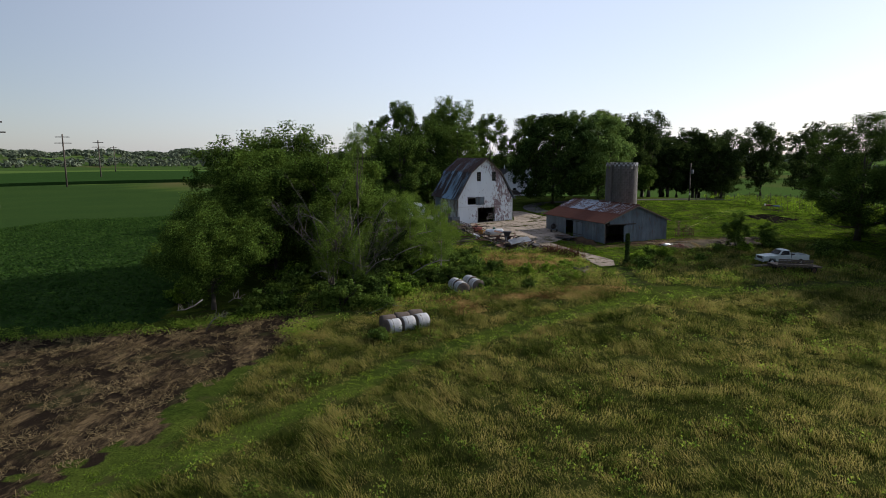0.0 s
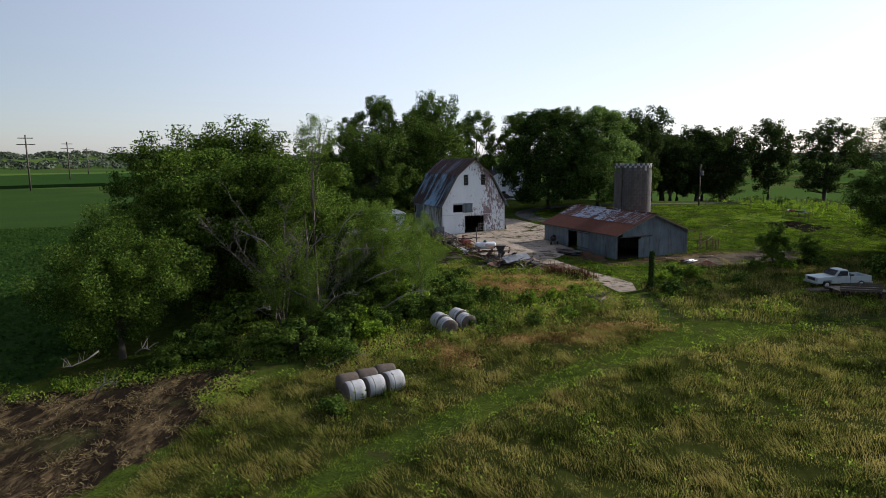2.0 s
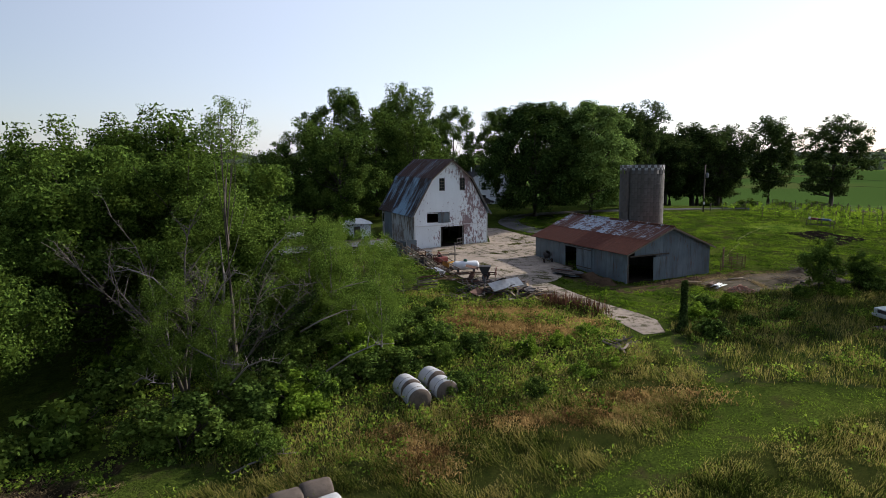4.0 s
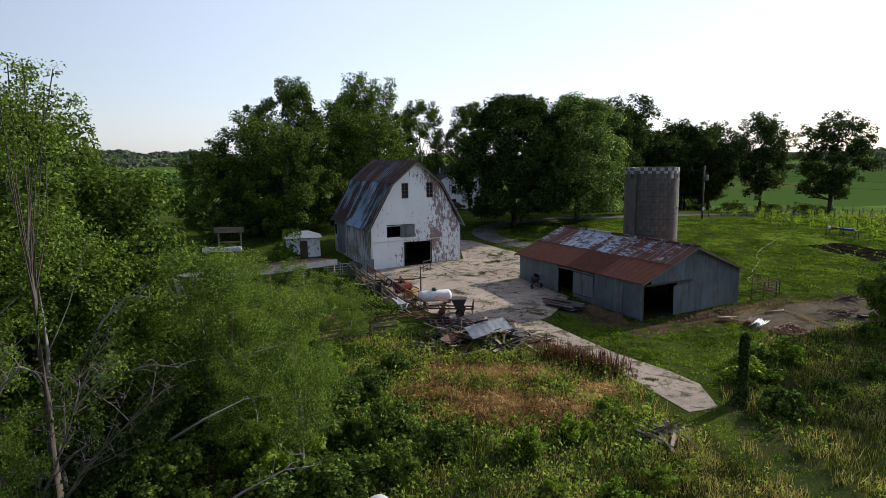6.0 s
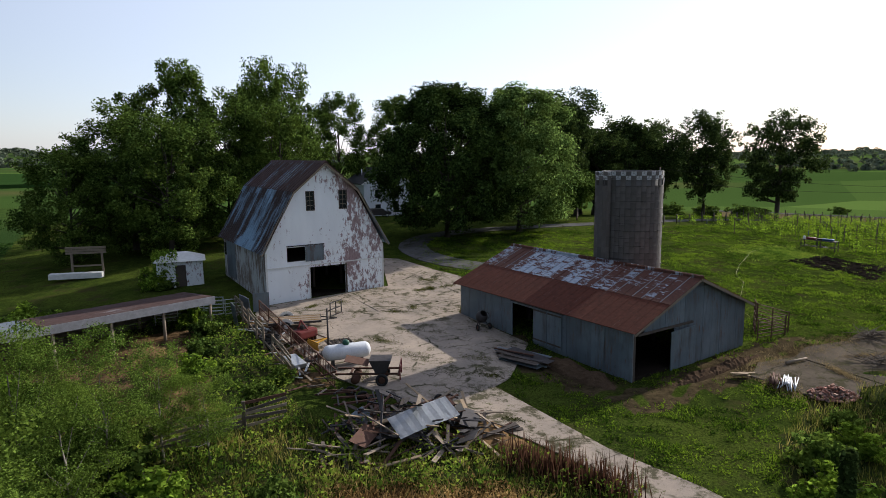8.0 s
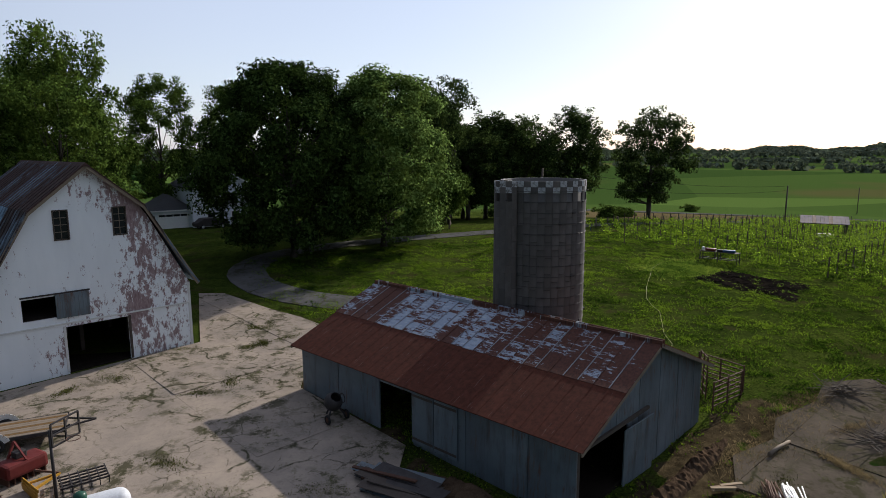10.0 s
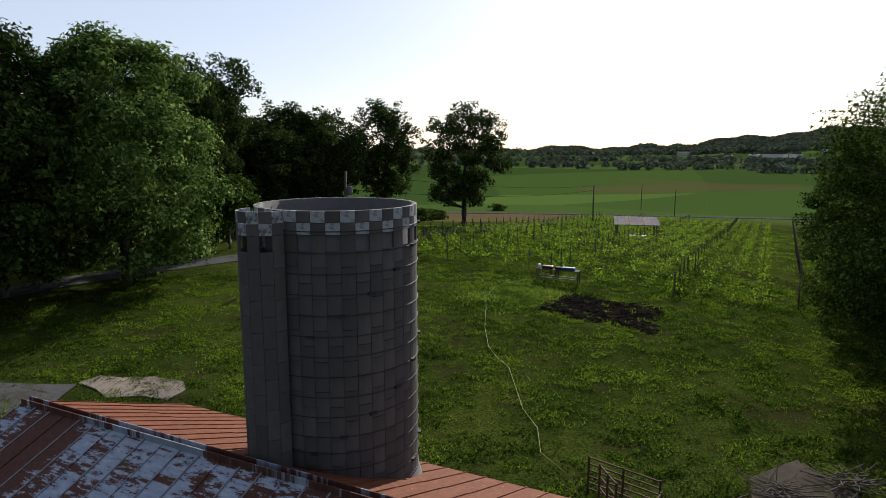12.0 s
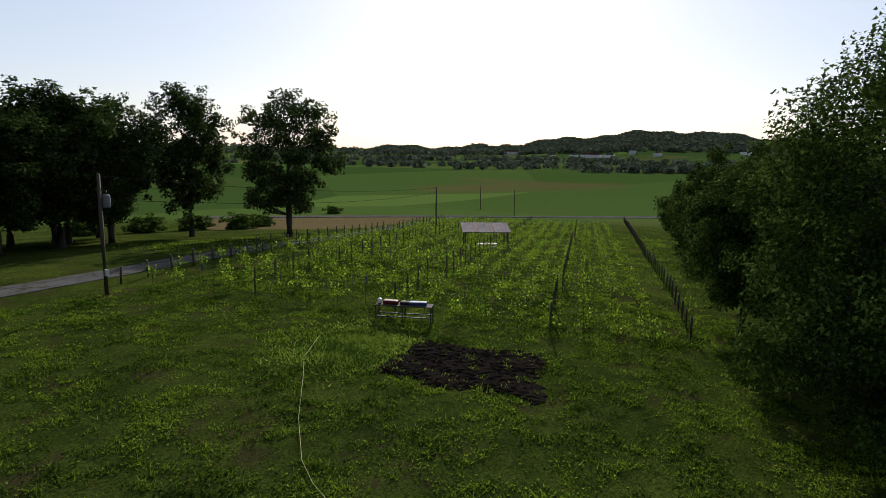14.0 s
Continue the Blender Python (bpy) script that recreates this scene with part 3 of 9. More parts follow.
MAT.update(
    barn_front=peeling_paint(), barn_side=weathered_boards(), barn_inside=plain("dark_boards", (0.08, 0.06, 0.05), 0.9),
    barn_roof=metal_roof("rusty_barn_roof", (0.07, 0.04, 0.035), (0.2, 0.19, 0.2), -0.05, 0.6, 4.0, 0.08, "x"),
    barn_roof_low=metal_roof("galvanised_barn_roof", (0.05, 0.034, 0.03), (0.2, 0.31, 0.42), 0.06, 0.6, 4.0, 0.08, "x"),
    shed_roof=metal_roof("rust_red_shed_roof", (0.1, 0.031, 0.018), (0.2, 0.165, 0.145), -0.16, 0.66, 2.0),
    shed_roof_high=patchy_roof(), pale_rib=plain("pale_roof_rib", (0.24, 0.24, 0.26), 0.6, vary=0.4),
    # rear slope: orange rust, its colour set brighter for the full sun there
    shed_roof_back=metal_roof("sunlit_orange_rust_roof", (0.2, 0.07, 0.035), (0.4, 0.3, 0.25), -0.2, 0.66, 2.0),
    grey=grey_siding(), wood_dark=plain("old_dark_wood", (0.075, 0.06, 0.05), 0.9, bump=0.01), wood=plain("grey_wood", (0.2, 0.16, 0.12), 0.9, bump=0.01),
    fresh_wood=plain("tan_lumber", (0.3, 0.22, 0.14), 0.85), steel=plain("galvanised_steel", (0.45, 0.47, 0.49), 0.45, 0.6),
    iron=plain("dark_iron", (0.05, 0.045, 0.045), 0.6, 0.4), rust=plain("rusty_iron", (0.085, 0.042, 0.028), 0.85, 0.1),
    white=plain("white_paint", (0.78, 0.78, 0.77), 0.4, vary=0.12), trim=plain("white_trim", (0.6, 0.6, 0.58), 0.7),
    glass=plain("dark_window_glass", (0.015, 0.018, 0.02), 0.15, vary=0.1), black=plain("black_rubber", (0.018, 0.018, 0.018), 0.8),
    shingle=plain("dark_shingles", (0.045, 0.046, 0.05), 0.95, scale=6), house=plain("pale_house_siding", (0.66, 0.7, 0.74), 0.6, vary=0.08),
    red=plain("faded_red_paint", (0.12, 0.017, 0.015), 0.6), yellow=plain("faded_yellow_paint", (0.45, 0.24, 0.03), 0.6),
    green=plain("green_dome_paint", (0.015, 0.07, 0.045), 0.4), blue=plain("blue_plastic", (0.025, 0.07, 0.16), 0.6),
    bark=plain("tree_bark", (0.06, 0.05, 0.04), 0.95, scale=5, bump=0.03), pale_bark=plain("bare_grey_limb", (0.15, 0.135, 0.12), 0.9, scale=5),
    yard=concrete("old_concrete", (0.315, 0.262, 0.212), (0.19, 0.164, 0.142)), asphalt=concrete("worn_asphalt", (0.11, 0.108, 0.106), (0.068, 0.067, 0.066)),
    straw=plain("straw", (0.16, 0.1, 0.048), 0.95, vary=0.4, scale=6, gloss=0.0), soil=plain("dark_soil", (0.017, 0.013, 0.01), 1.0, vary=0.6, scale=2.5, bump=0.06, gloss=0.0),
    hay=plain("weathered_hay", (0.11, 0.09, 0.075), 0.95, vary=0.4, scale=4, bump=0.03, gloss=0.0), wrap=plain("pale_net_wrap", (0.36, 0.365, 0.37), 0.7, vary=0.35, scale=2),
    hose=plain("yellow_hose", (0.3, 0.3, 0.09), 0.6), pad=concrete("stained_concrete", (0.115, 0.096, 0.075), (0.058, 0.049, 0.039)), corn=plain("corn_canopy", (0.022, 0.05, 0.012), 0.95, scale=0.05, gloss=0.0),
    leaf_elm=leaf_material("elm_leaves", (0.027, 0.05, 0.011), (0.092, 0.145, 0.03), 0.34),
    leaf_maple=leaf_material("maple_leaves", (0.01, 0.021, 0.006), (0.046, 0.078, 0.02), 0.24),
    leaf_silver=leaf_material("silver_maple_leaves", (0.036, 0.07, 0.018), (0.15, 0.23, 0.065), 0.46),
    # lifted towards grey: the haze of distance is put into these greens
    leaf_hazed=leaf_material("hazed_distant_leaves", (0.06, 0.08, 0.06), (0.105, 0.13, 0.092), 0.25, 0.0),
    leaf_thick=leaf_material("thicket_leaves", (0.024, 0.046, 0.009), (0.088, 0.142, 0.026), 0.4),
    leaf_locust=leaf_material("locust_leaves", (0.04, 0.074, 0.014), (0.13, 0.2, 0.038), 0.52),
    leaf_row=leaf_material("hedgerow_leaves", (0.016, 0.032, 0.008), (0.066, 0.108, 0.024), 0.28),
    leaf_dark=leaf_material("dark_leaves", (0.015, 0.028, 0.009), (0.05, 0.078, 0.023), 0.38),
    leaf_bush=leaf_material("bush_leaves", (0.055, 0.108, 0.014), (0.18, 0.28, 0.036), 0.6),
    leaf_vine=leaf_material("vine_leaves", (0.08, 0.145, 0.012), (0.2, 0.31, 0.03), 0.58, 0.0),
)

# ---- gambrel barn ----
BARN_W, BARN_L = 10.3, 13.4
BARN_EAVE, BARN_KNEE, BARN_PEAK = 4.0, 8.65, 10.95
BARN_M = pose(-0.6, 94.8, 1.38, 0, 0, 22.76)


def slab_on(bm, p0, p1, y0, y1, t):
    """A roof plane between two points in x and z, drawn along y, with thickness t."""
    (x0, z0), (x1, z1) = p0, p1
    n = Vector((-(z1 - z0), x1 - x0)).normalized() * t
    if n.y < 0:
        n = -n
    prism(bm, [(x0, z0), (x1, z1), (x1 + n.x, z1 + n.y), (x0 + n.x, z0 + n.y)], y0, y1)


def wall_with_holes(bm, outline_top, width, y0, y1, holes):
    """A wall in x and z whose top follows outline_top(x); holes are (x0, x1, z0, z1)."""
    xs = sorted({0.0, width, *[h[0] for h in holes], *[h[1] for h in holes], *[width * i / 24 for i in range(25)]})
    for a, b in zip(xs, xs[1:]):
        if b - a < 1e-6:
            continue
        cuts = sorted((h[2], h[3]) for h in holes if h[0] <= a + 1e-6 and h[1] >= b - 1e-6)
        lo = -0.5
        for z0, z1 in cuts + [(None, None)]:
            if z0 is None:
                ta, tb = outline_top(a), outline_top(b)
                prism(bm, [(a, lo), (b, lo), (b, tb), (a, ta)], y0, y1)
            else:
                if z0 > lo:
                    prism(bm, [(a, lo), (b, lo), (b, z0), (a, z0)], y0, y1)
                lo = z1
    bmesh.ops.remove_doubles(bm, verts=bm.verts[:], dist=0.0005)


def make_barn():
    barn = thing("barn", BARN_M, "tall gambrel barn with peeling white front and rusty metal roof", "barn")
    c = BARN_W / 2
    kx = 2.75

    def top(x):
        d = abs(x - c)
        return BARN_PEAK - (BARN_PEAK - BARN_KNEE) * d / kx if d < kx else BARN_KNEE - (BARN_KNEE - BARN_EAVE) * (d - kx) / (c - kx)
    holes = [(3.62, 6.75, -0.5, 2.45), (1.75, 3.3, 3.05, 4.2), (3.55, 4.17, 7.15, 8.62), (6.4, 7.02, 7.15, 8.62)]
    bm = bmesh.new()
    wall_with_holes(bm, lambda x: top(x) - 0.05, BARN_W, 0.0, 0.14, holes)
    part("front_wall", bm, MAT["barn_front"], barn, "white boards with peeling paint and bare patches")
    bm = bmesh.new()
    wall_with_holes(bm, lambda x: top(x) - 0.05, BARN_W, BARN_L - 0.14, BARN_L, [])
    part("rear_wall", bm, MAT["barn_side"], barn)
    part("side_wall", boxes((0.0, 0.14, 0.143, BARN_L - 0.143, -0.5, BARN_EAVE)), MAT["barn_side"], barn, "weathered grey boards")
    part("side_wall", boxes((BARN_W - 0.14, BARN_W, 0.143, BARN_L - 0.143, -0.5, BARN_EAVE)), MAT["barn_side"], barn)
    part("floor", boxes((0.15, BARN_W - 0.15, 0.15, BARN_L - 0.15, -0.4, 0.0)), MAT["soil"], barn)
    part("loft_floor", boxes((0.15, BARN_W - 0.15, 0.15, BARN_L - 0.15, 2.75, 2.95)), MAT["barn_inside"], barn)
    y0, y1 = -0.45, BARN_L + 0.35
    knl, knr = (c - kx - 0.06, BARN_KNEE), (c + kx + 0.06, BARN_KNEE)
    for s, knee, eave in ((-1, knl, (-0.42, BARN_EAVE - 0.12)), (1, knr, (BARN_W + 0.42, BARN_EAVE - 0.12))):
        mid = ((knee[0] * 0.18 + eave[0] * 0.82) - s * 0.12, knee[1] * 0.18 + eave[1] * 0.82)
        bm = bmesh.new()
        slab_on(bm, (c, BARN_PEAK + 0.03), knee, y0, y1, 0.07)
        part("upper_roof", bm, MAT["barn_roof"], barn, "rusty brown metal roofing")
        bm = bmesh.new()
        slab_on(bm, knee, mid, y0, y1, 0.07)
        slab_on(bm, mid, eave, y0, y1, 0.07)
        part("lower_roof", bm, MAT["barn_roof_low"], barn, "streaked blue-grey and rusty metal roofing")
        # standing seams
        for i in range(22):
            y = y0 + 0.3 + i * (y1 - y0 - 0.6) / 21
            bm = bmesh.new()
            for a, b in (((c, BARN_PEAK + 0.03), knee), (knee, mid), (mid, eave)):
                n = Vector((-(b[1] - a[1]), b[0] - a[0])).normalized() * 0.085
                if n.y < 0:
                    n = -n
                stick(bm, (a[0] + n.x, y, a[1] + n.y), (b[0] + n.x, y, b[1] + n.y), 0.04, 0.03)
            part("seam", bm, MAT["barn_roof_low"], barn)
        # rake boards along the front edge
        bm = bmesh.new()
        for a, b in (((c, BARN_PEAK - 0.05), (knee[0], knee[1] - 0.08)), ((knee[0], knee[1] - 0.08), (eave[0], eave[1] - 0.06))):
            stick(bm, (a[0], y0 + 0.06, a[1]), (b[0], y0 + 0.06, b[1]), 0.06, 0.18)
        part("rake_board", bm, MAT["wood"], barn)
    part("ridge_cap", prism(bmesh.new(), [(c - 0.25, BARN_PEAK - 0.06), (c, BARN_PEAK + 0.15), (c + 0.25, BARN_PEAK - 0.06)], y0 - 0.02, y1 + 0.02), MAT["barn_roof"], barn)
    # sliding hatch, window frames, track
    d = part("hatch_door", boxes((3.25, 4.85, -0.1, -0.04, 2.98, 4.28), bevel=0.01), MAT["grey"], barn, "grey corrugated sliding hatch door")
    for i in range(8):
        part("rib", boxes((3.33 + i * 0.2, 3.37 + i * 0.2, -0.115, -0.1, 3.0, 4.26)), MAT["grey"], d)
    part("hatch_track", boxes((1.7, 4.9, -0.1, -0.003, 4.29, 4.36)), MAT["iron"], barn)
    part("door_track", boxes((0.05, 10.25, -0.07, -0.003, 2.62, 2.7)), MAT["trim"], barn, "long trim rail over the doors")
    part("door_jamb", boxes((3.5, 3.62, -0.05, -0.003, 0.0, 2.5)), MAT["trim"], barn)
    part("door_jamb", boxes((6.75, 6.87, -0.05, -0.003, 0.0, 2.5)), MAT["wood_dark"], barn)
    part("corner_board", boxes((-0.03, 0.12, -0.03, -0.003, 0.0, 3.9)), MAT["trim"], barn)
    part("corner_board", boxes((BARN_W - 0.12, BARN_W + 0.03, -0.03, -0.003, 0.0, 3.9)), MAT["trim"], barn)
    for x in (3.55, 6.4):
        win = part("window", boxes((x - 0.06, x, -0.04, 0.1, 7.09, 8.68), (x + 0.62, x + 0.68, -0.04, 0.1, 7.09, 8.68), (x, x + 0.62, -0.04, 0.1, 7.09, 7.15), (x, x + 0.62, -0.04, 0.1, 8.62, 8.68)), MAT["wood_dark"], barn)
        part("muntin", boxes((x + 0.297, x + 0.323, 0.02, 0.07, 7.15, 8.62), *[(x, x + 0.62, 0.02, 0.07, 7.15 + 0.37 * i - 0.015, 7.15 + 0.37 * i + 0.015) for i in (1, 2, 3)]), MAT["wood"], win)
        for i in range(2):
            for j in range(4):
                part("pane", boxes((x + 0.31 * i + 0.02, x + 0.31 * i + 0.29, 0.035, 0.045, 7.17 + 0.37 * j, 7.5 + 0.37 * j)), MAT["glass"], win)
    # a lean-to panel and small window on the side
    part("side_panel", boxes((-0.04, -0.003, 9.2, 12.2, 0.3, 3.9)), MAT["grey"], barn, "grey sheet patch")
    part("side_window", boxes((-0.05, -0.003, 12.5, 13.1, 2.2, 3.4)), MAT["glass"], barn)
    # posts inside the doorway
    for x in (2.6, 5.2, 7.8):
        for y in (3.5, 7.0, 10.5):
            part("post", boxes((x - 0.1, x + 0.1, y - 0.1, y + 0.1, 0.0, 2.75)), MAT["barn_inside"], barn)
    return barn


barn = make_barn()

# ---- low shed ----
SHED_L, SHED_W = 16.75, 11.6           # along the ridge, across it
SHED_M = pose(13.5, 90.05, 0.0, 0, 0, -65.6)    # x runs along the ridge towards the gable with the door, y across
S_EAVE, S_RIDGE = 3.28, 5.62


def make_shed():
    shed = thing("shed", SHED_M, "low open-ended farm shed with grey sheet walls and rust-red metal roof", "shed")
    L, W, o = SHED_L, SHED_W, 0.4
    x0, x1, w0, w1 = o, L - o, o, W - o
    lo = -1.1
    slope = (S_RIDGE - S_EAVE) / (W / 2)
    wt = S_EAVE + slope * o - 0.06

    def under(y):
        return S_EAVE + slope * min(y, W - y) - 0.05
    # long wall facing the yard: sheets, an open doorway, two door leaves
    runs = [(x0, 6.35), (8.45, x1)]
    for a, b in runs:
        n = max(1, round((b - a) / 0.95))
        for i in range(n):
            u, v = a + (b - a) * i / n, a + (b - a) * (i + 1) / n
            part("wall_sheet", boxes((u + 0.006, v - 0.006, w0 - 0.012 * (i % 3), w0 + 0.05, lo + 0.03 * ((i * 7) % 5), wt)), MAT["grey"], shed)
    part("lintel", boxes((6.35, 8.45, w0, w0 + 0.05, 2.95, wt)), MAT["grey"], shed)
    for u in (8.5, 9.8):
        leaf = part("door_leaf", boxes((u, u + 1.25, w0 - 0.11, w0 - 0.06, 0.85, 3.1), bevel=0.008), MAT["grey"], shed, "grey sliding door leaf with rust stains")
        part("door_rail", boxes((u + 0.03, u + 1.22, w0 - 0.13, w0 - 0.11, 1.0, 1.1)), MAT["wood_dark"], leaf)
        part("door_rail", boxes((u + 0.03, u + 1.22, w0 - 0.13, w0 - 0.11, 2.9, 3.0)), MAT["wood_dark"], leaf)
    part("door_track", boxes((6.3, 11.2, w0 - 0.14, w0 - 0.003, 3.11, 3.18)), MAT["iron"], shed)
    # far long wall
    for i in range(17):
        u = x0 + (x1 - x0) * i / 17
        part("wall_sheet", boxes((u + 0.006, u + (x1 - x0) / 17 - 0.006, w1 - 0.05, w1, lo, wt)), MAT["grey"], shed)
    # gables: upright sheets under the slope
    for gx, door in ((x0, False), (x1, True)):
        n = 12
        for i in range(n):
            a, b = w0 + (w1 - w0) * i / n, w0 + (w1 - w0) * (i + 1) / n
            bottom = 3.05 if door and 0 < i < 4 else lo
            if door and i == 0:
                continue
            bm = bmesh.new()
            prism(bm, [(a + 0.006, bottom), (b - 0.006, bottom), (b - 0.006, under(b)), (a + 0.006, under(a))] if not a < W / 2 < b else
                  [(a + 0.006, bottom), (b - 0.006, bottom), (b - 0.006, under(b)), (W / 2, under(W / 2)), (a + 0.006, under(a))], 0, 0.05)
            t = 0.012 * (i % 2)
            bm.transform(Matrix(((0, 1, 0, gx - (0.05 - t if gx > 1 else t)), (1, 0, 0, 0), (0, 0, 1, 0), (0, 0, 0, 1))))
            bmesh.ops.recalc_face_normals(bm, faces=bm.faces[:])
            part("gable_sheet", bm, MAT["grey"], shed)
    part("gable_post", boxes((x1 - 0.2, x1 - 0.02, w0 + 0.05, w0 + 0.25, lo, wt)), MAT["wood_dark"], shed)
    bm = boxes((0.0, 2.0, 0.0, 0.06, 0.0, 2.35), bevel=0.01)
    part("gable_door", bm, MAT["grey"], shed, "grey sliding door standing askew", m=pose(x1 + 0.06, 3.7, 0.42, 3, -4, 84))
    part("gable_track", boxes((x1 + 0.01, x1 + 0.12, 0.7, 5.6, 2.98, 3.1)), MAT["wood_dark"], shed)
    # roof: four planes of sheets
    for side in (0, 1):
        for band, mat in ((0, "shed_roof"), (1, "shed_roof_high")):
            f0, f1 = ((0.0, 0.52), (0.5, 1.0))[band]
            ya, yb = W / 2 * f0, W / 2 * f1
            za, zb = S_EAVE + slope * ya + 0.018 * band, S_EAVE + slope * yb + 0.018 * band
            if side:
                ya, yb = W - ya, W - yb
            n = 26
            for i in range(n):
                a, b = L * i / n, L * (i + 1) / n + 0.03
                e = 0.006 * (i % 2)
                bm = bmesh.new()
                vs = [bm.verts.new(p) for p in ((a, ya, za + e), (b, ya, za + e), (b, yb, zb + e), (a, yb, zb + e), (a, ya, za + e + 0.03), (b, ya, za + e + 0.03), (b, yb, zb + e + 0.03), (a, yb, zb + e + 0.03))]
                for q in ((0, 1, 2, 3), (4, 5, 6, 7), (0, 1, 5, 4), (1, 2, 6, 5), (2, 3, 7, 6), (3, 0, 4, 7)):
                    bm.faces.new([vs[j] for j in q])
                bmesh.ops.recalc_face_normals(bm, faces=bm.faces[:])
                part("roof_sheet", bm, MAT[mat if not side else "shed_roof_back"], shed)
                bm = bmesh.new()
                lift = 0.045 if band or side else 0.032
                stick(bm, (a, ya, za + e + lift), (a, yb, zb + e + lift), 0.035, 0.03 if band or side else 0.012)
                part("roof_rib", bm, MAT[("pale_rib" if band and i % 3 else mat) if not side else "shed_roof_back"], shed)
    bm = bmesh.new()
    for s in (-1, 1):
        stick(bm, (-0.02, W / 2 + s * 0.11, S_RIDGE + 0.03), (L + 0.05, W / 2 + s * 0.11, S_RIDGE + 0.03), 0.03, 0.28, 0)
    part("ridge_cap", bm, MAT["shed_roof_high"], shed)
    for gx in (0.0, L):
        bm = bmesh.new()
        stick(bm, (gx, 0, S_EAVE - 0.06), (gx, W / 2, S_RIDGE - 0.06), 0.05, 0.16)
        stick(bm, (gx, W, S_EAVE - 0.06), (gx, W / 2, S_RIDGE - 0.06), 0.05, 0.16)
        part("rake_board", bm, MAT["wood"], shed)
    for x in (4.4, 8.4, 12.4):
        for y in (3.6, 7.4):
            part("post", boxes((x - 0.1, x + 0.1, y - 0.1, y + 0.1, lo, under(y))), MAT["wood_dark"], shed)
    part("floor", boxes((x0 + 0.08, x1 - 0.08, w0 + 0.08, w1 - 0.08, -0.6, 0.62)), MAT["soil"], shed)
    return shed


shed = make_shed()

# ---- stave silo ----
SILO_X, SILO_Y, SILO_R, SILO_TOP, SILO_BASE = 25.3, 85.45, 2.08, 11.62, 0.6


def make_silo():
    silo = thing("silo", pose(SILO_X, SILO_Y, 0), "roofless grey concrete stave silo with a white checkered rim", "silo")
    k = Nodes("silo_staves", 0.9)
    n = k.noise(1.5, 6, 0.7, k.mapped((1, 1, 0.4)))
    c = k.mix(k.each(), (0.078, 0.073, 0.068), (0.125, 0.116, 0.108))
    c = k.mix(k.ramp(n, (0.42, 0.0), (0.7, 0.75)), c, (0.06, 0.055, 0.052))
    k.bump(k.noise(14, 4), 0.3, 0.01)
    MAT["stave"] = k.done(c)
    k = Nodes("silo_checks", 0.8)
    n = k.noise(5, 6, 0.7)
    MAT["check"] = k.done(k.mix(k.ramp(n, (0.48, 0.0), (0.6, 0.9)), (0.36, 0.375, 0.385), (0.1, 0.095, 0.09)))
    cols, h = 38, 0.757
    rows = 15

    def stave(r, width, depth, tall):
        bm = bmesh.new()
        a = width / r / 2 * 0.97
        pts = [(r * math.cos(t), r * math.sin(t)) for t in (-a, 0, a)] + [((r - depth) * math.cos(t), (r - depth) * math.sin(t)) for t in (a, 0, -a)]
        lo = [bm.verts.new((x, y, 0.006)) for x, y in pts]
        hi = [bm.verts.new((x, y, tall - 0.006)) for x, y in pts]
        bm.faces.new(hi)
        bm.faces.new(list(reversed(lo)))
        for i in range(6):
            bm.faces.new((lo[i], lo[(i + 1) % 6], hi[(i + 1) % 6], hi[i]))
        bmesh.ops.recalc_face_normals(bm, faces=bm.faces[:])
        data = bpy.data.meshes.new("stave")
        bm.to_mesh(data)
        bm.free()
        return data
    kinds = {}
    for mat in ("stave", "check"):
        kinds[mat] = stave(SILO_R, 6.28318 * SILO_R / cols, 0.06, h / 1.0)
        kinds[mat].materials.append(MAT[mat])
    short = {}
    for mat in ("stave", "check"):
        short[mat] = stave(SILO_R, 6.28318 * SILO_R / cols, 0.06, 0.28)
        short[mat].materials.append(MAT[mat])
    # inner lining
    bm = bmesh.new()
    lathe(bm, [(SILO_R - 0.055, SILO_BASE), (SILO_R - 0.055, SILO_TOP - 0.01), (SILO_R - 0.13, SILO_TOP - 0.01), (SILO_R - 0.13, SILO_BASE)], 56)
    part("lining", bm, plain("pale_silo_lining", (0.11, 0.105, 0.1), 0.9), silo)

    def ring(parent, px, py, r, cols, skip, stave_m, short_m):
        for i in range(cols):
            a = 6.28318 * i / cols
            if skip(a):
                continue
            z = SILO_TOP
            for lvl in range(2):
                z -= 0.28
                mat = "check" if (i + lvl) % 2 == 0 else "stave"
                ob = new("stave", short_m[mat])
                ob.parent = parent
                ob.matrix_basis = pose(px, py, z, 0, 0, math.degrees(a))
            z -= (i % 2) * h / 2
            while z > SILO_BASE:
                z -= h
                ob = new("stave", stave_m["stave"])
                ob.parent = parent
                ob.matrix_basis = pose(px, py, z, 0, 0, math.degrees(a))
    ring(silo, 0, 0, SILO_R, cols, lambda a: False, kinds, short)
    # the unloading chute on its side
    ca, cr = radians(189), 0.62
    cx, cy = math.cos(ca) * (SILO_R + 0.12), math.sin(ca) * (SILO_R + 0.12)
    ck, cs = {}, {}
    for mat in ("stave", "check"):
        ck[mat] = stave(cr, 6.28318 * cr / 13, 0.05, h)
        ck[mat].materials.append(MAT[mat])
        cs[mat] = stave(cr, 6.28318 * cr / 13, 0.05, 0.28)
        cs[mat].materials.append(MAT[mat])
    chute = new("chute", None)
    chute.parent = silo
    ring(chute, cx, cy, cr, 13, lambda a: math.cos(a - ca) < -0.25, ck, cs)
    # steel hoops
    z = SILO_BASE + 0.5
    i = 0
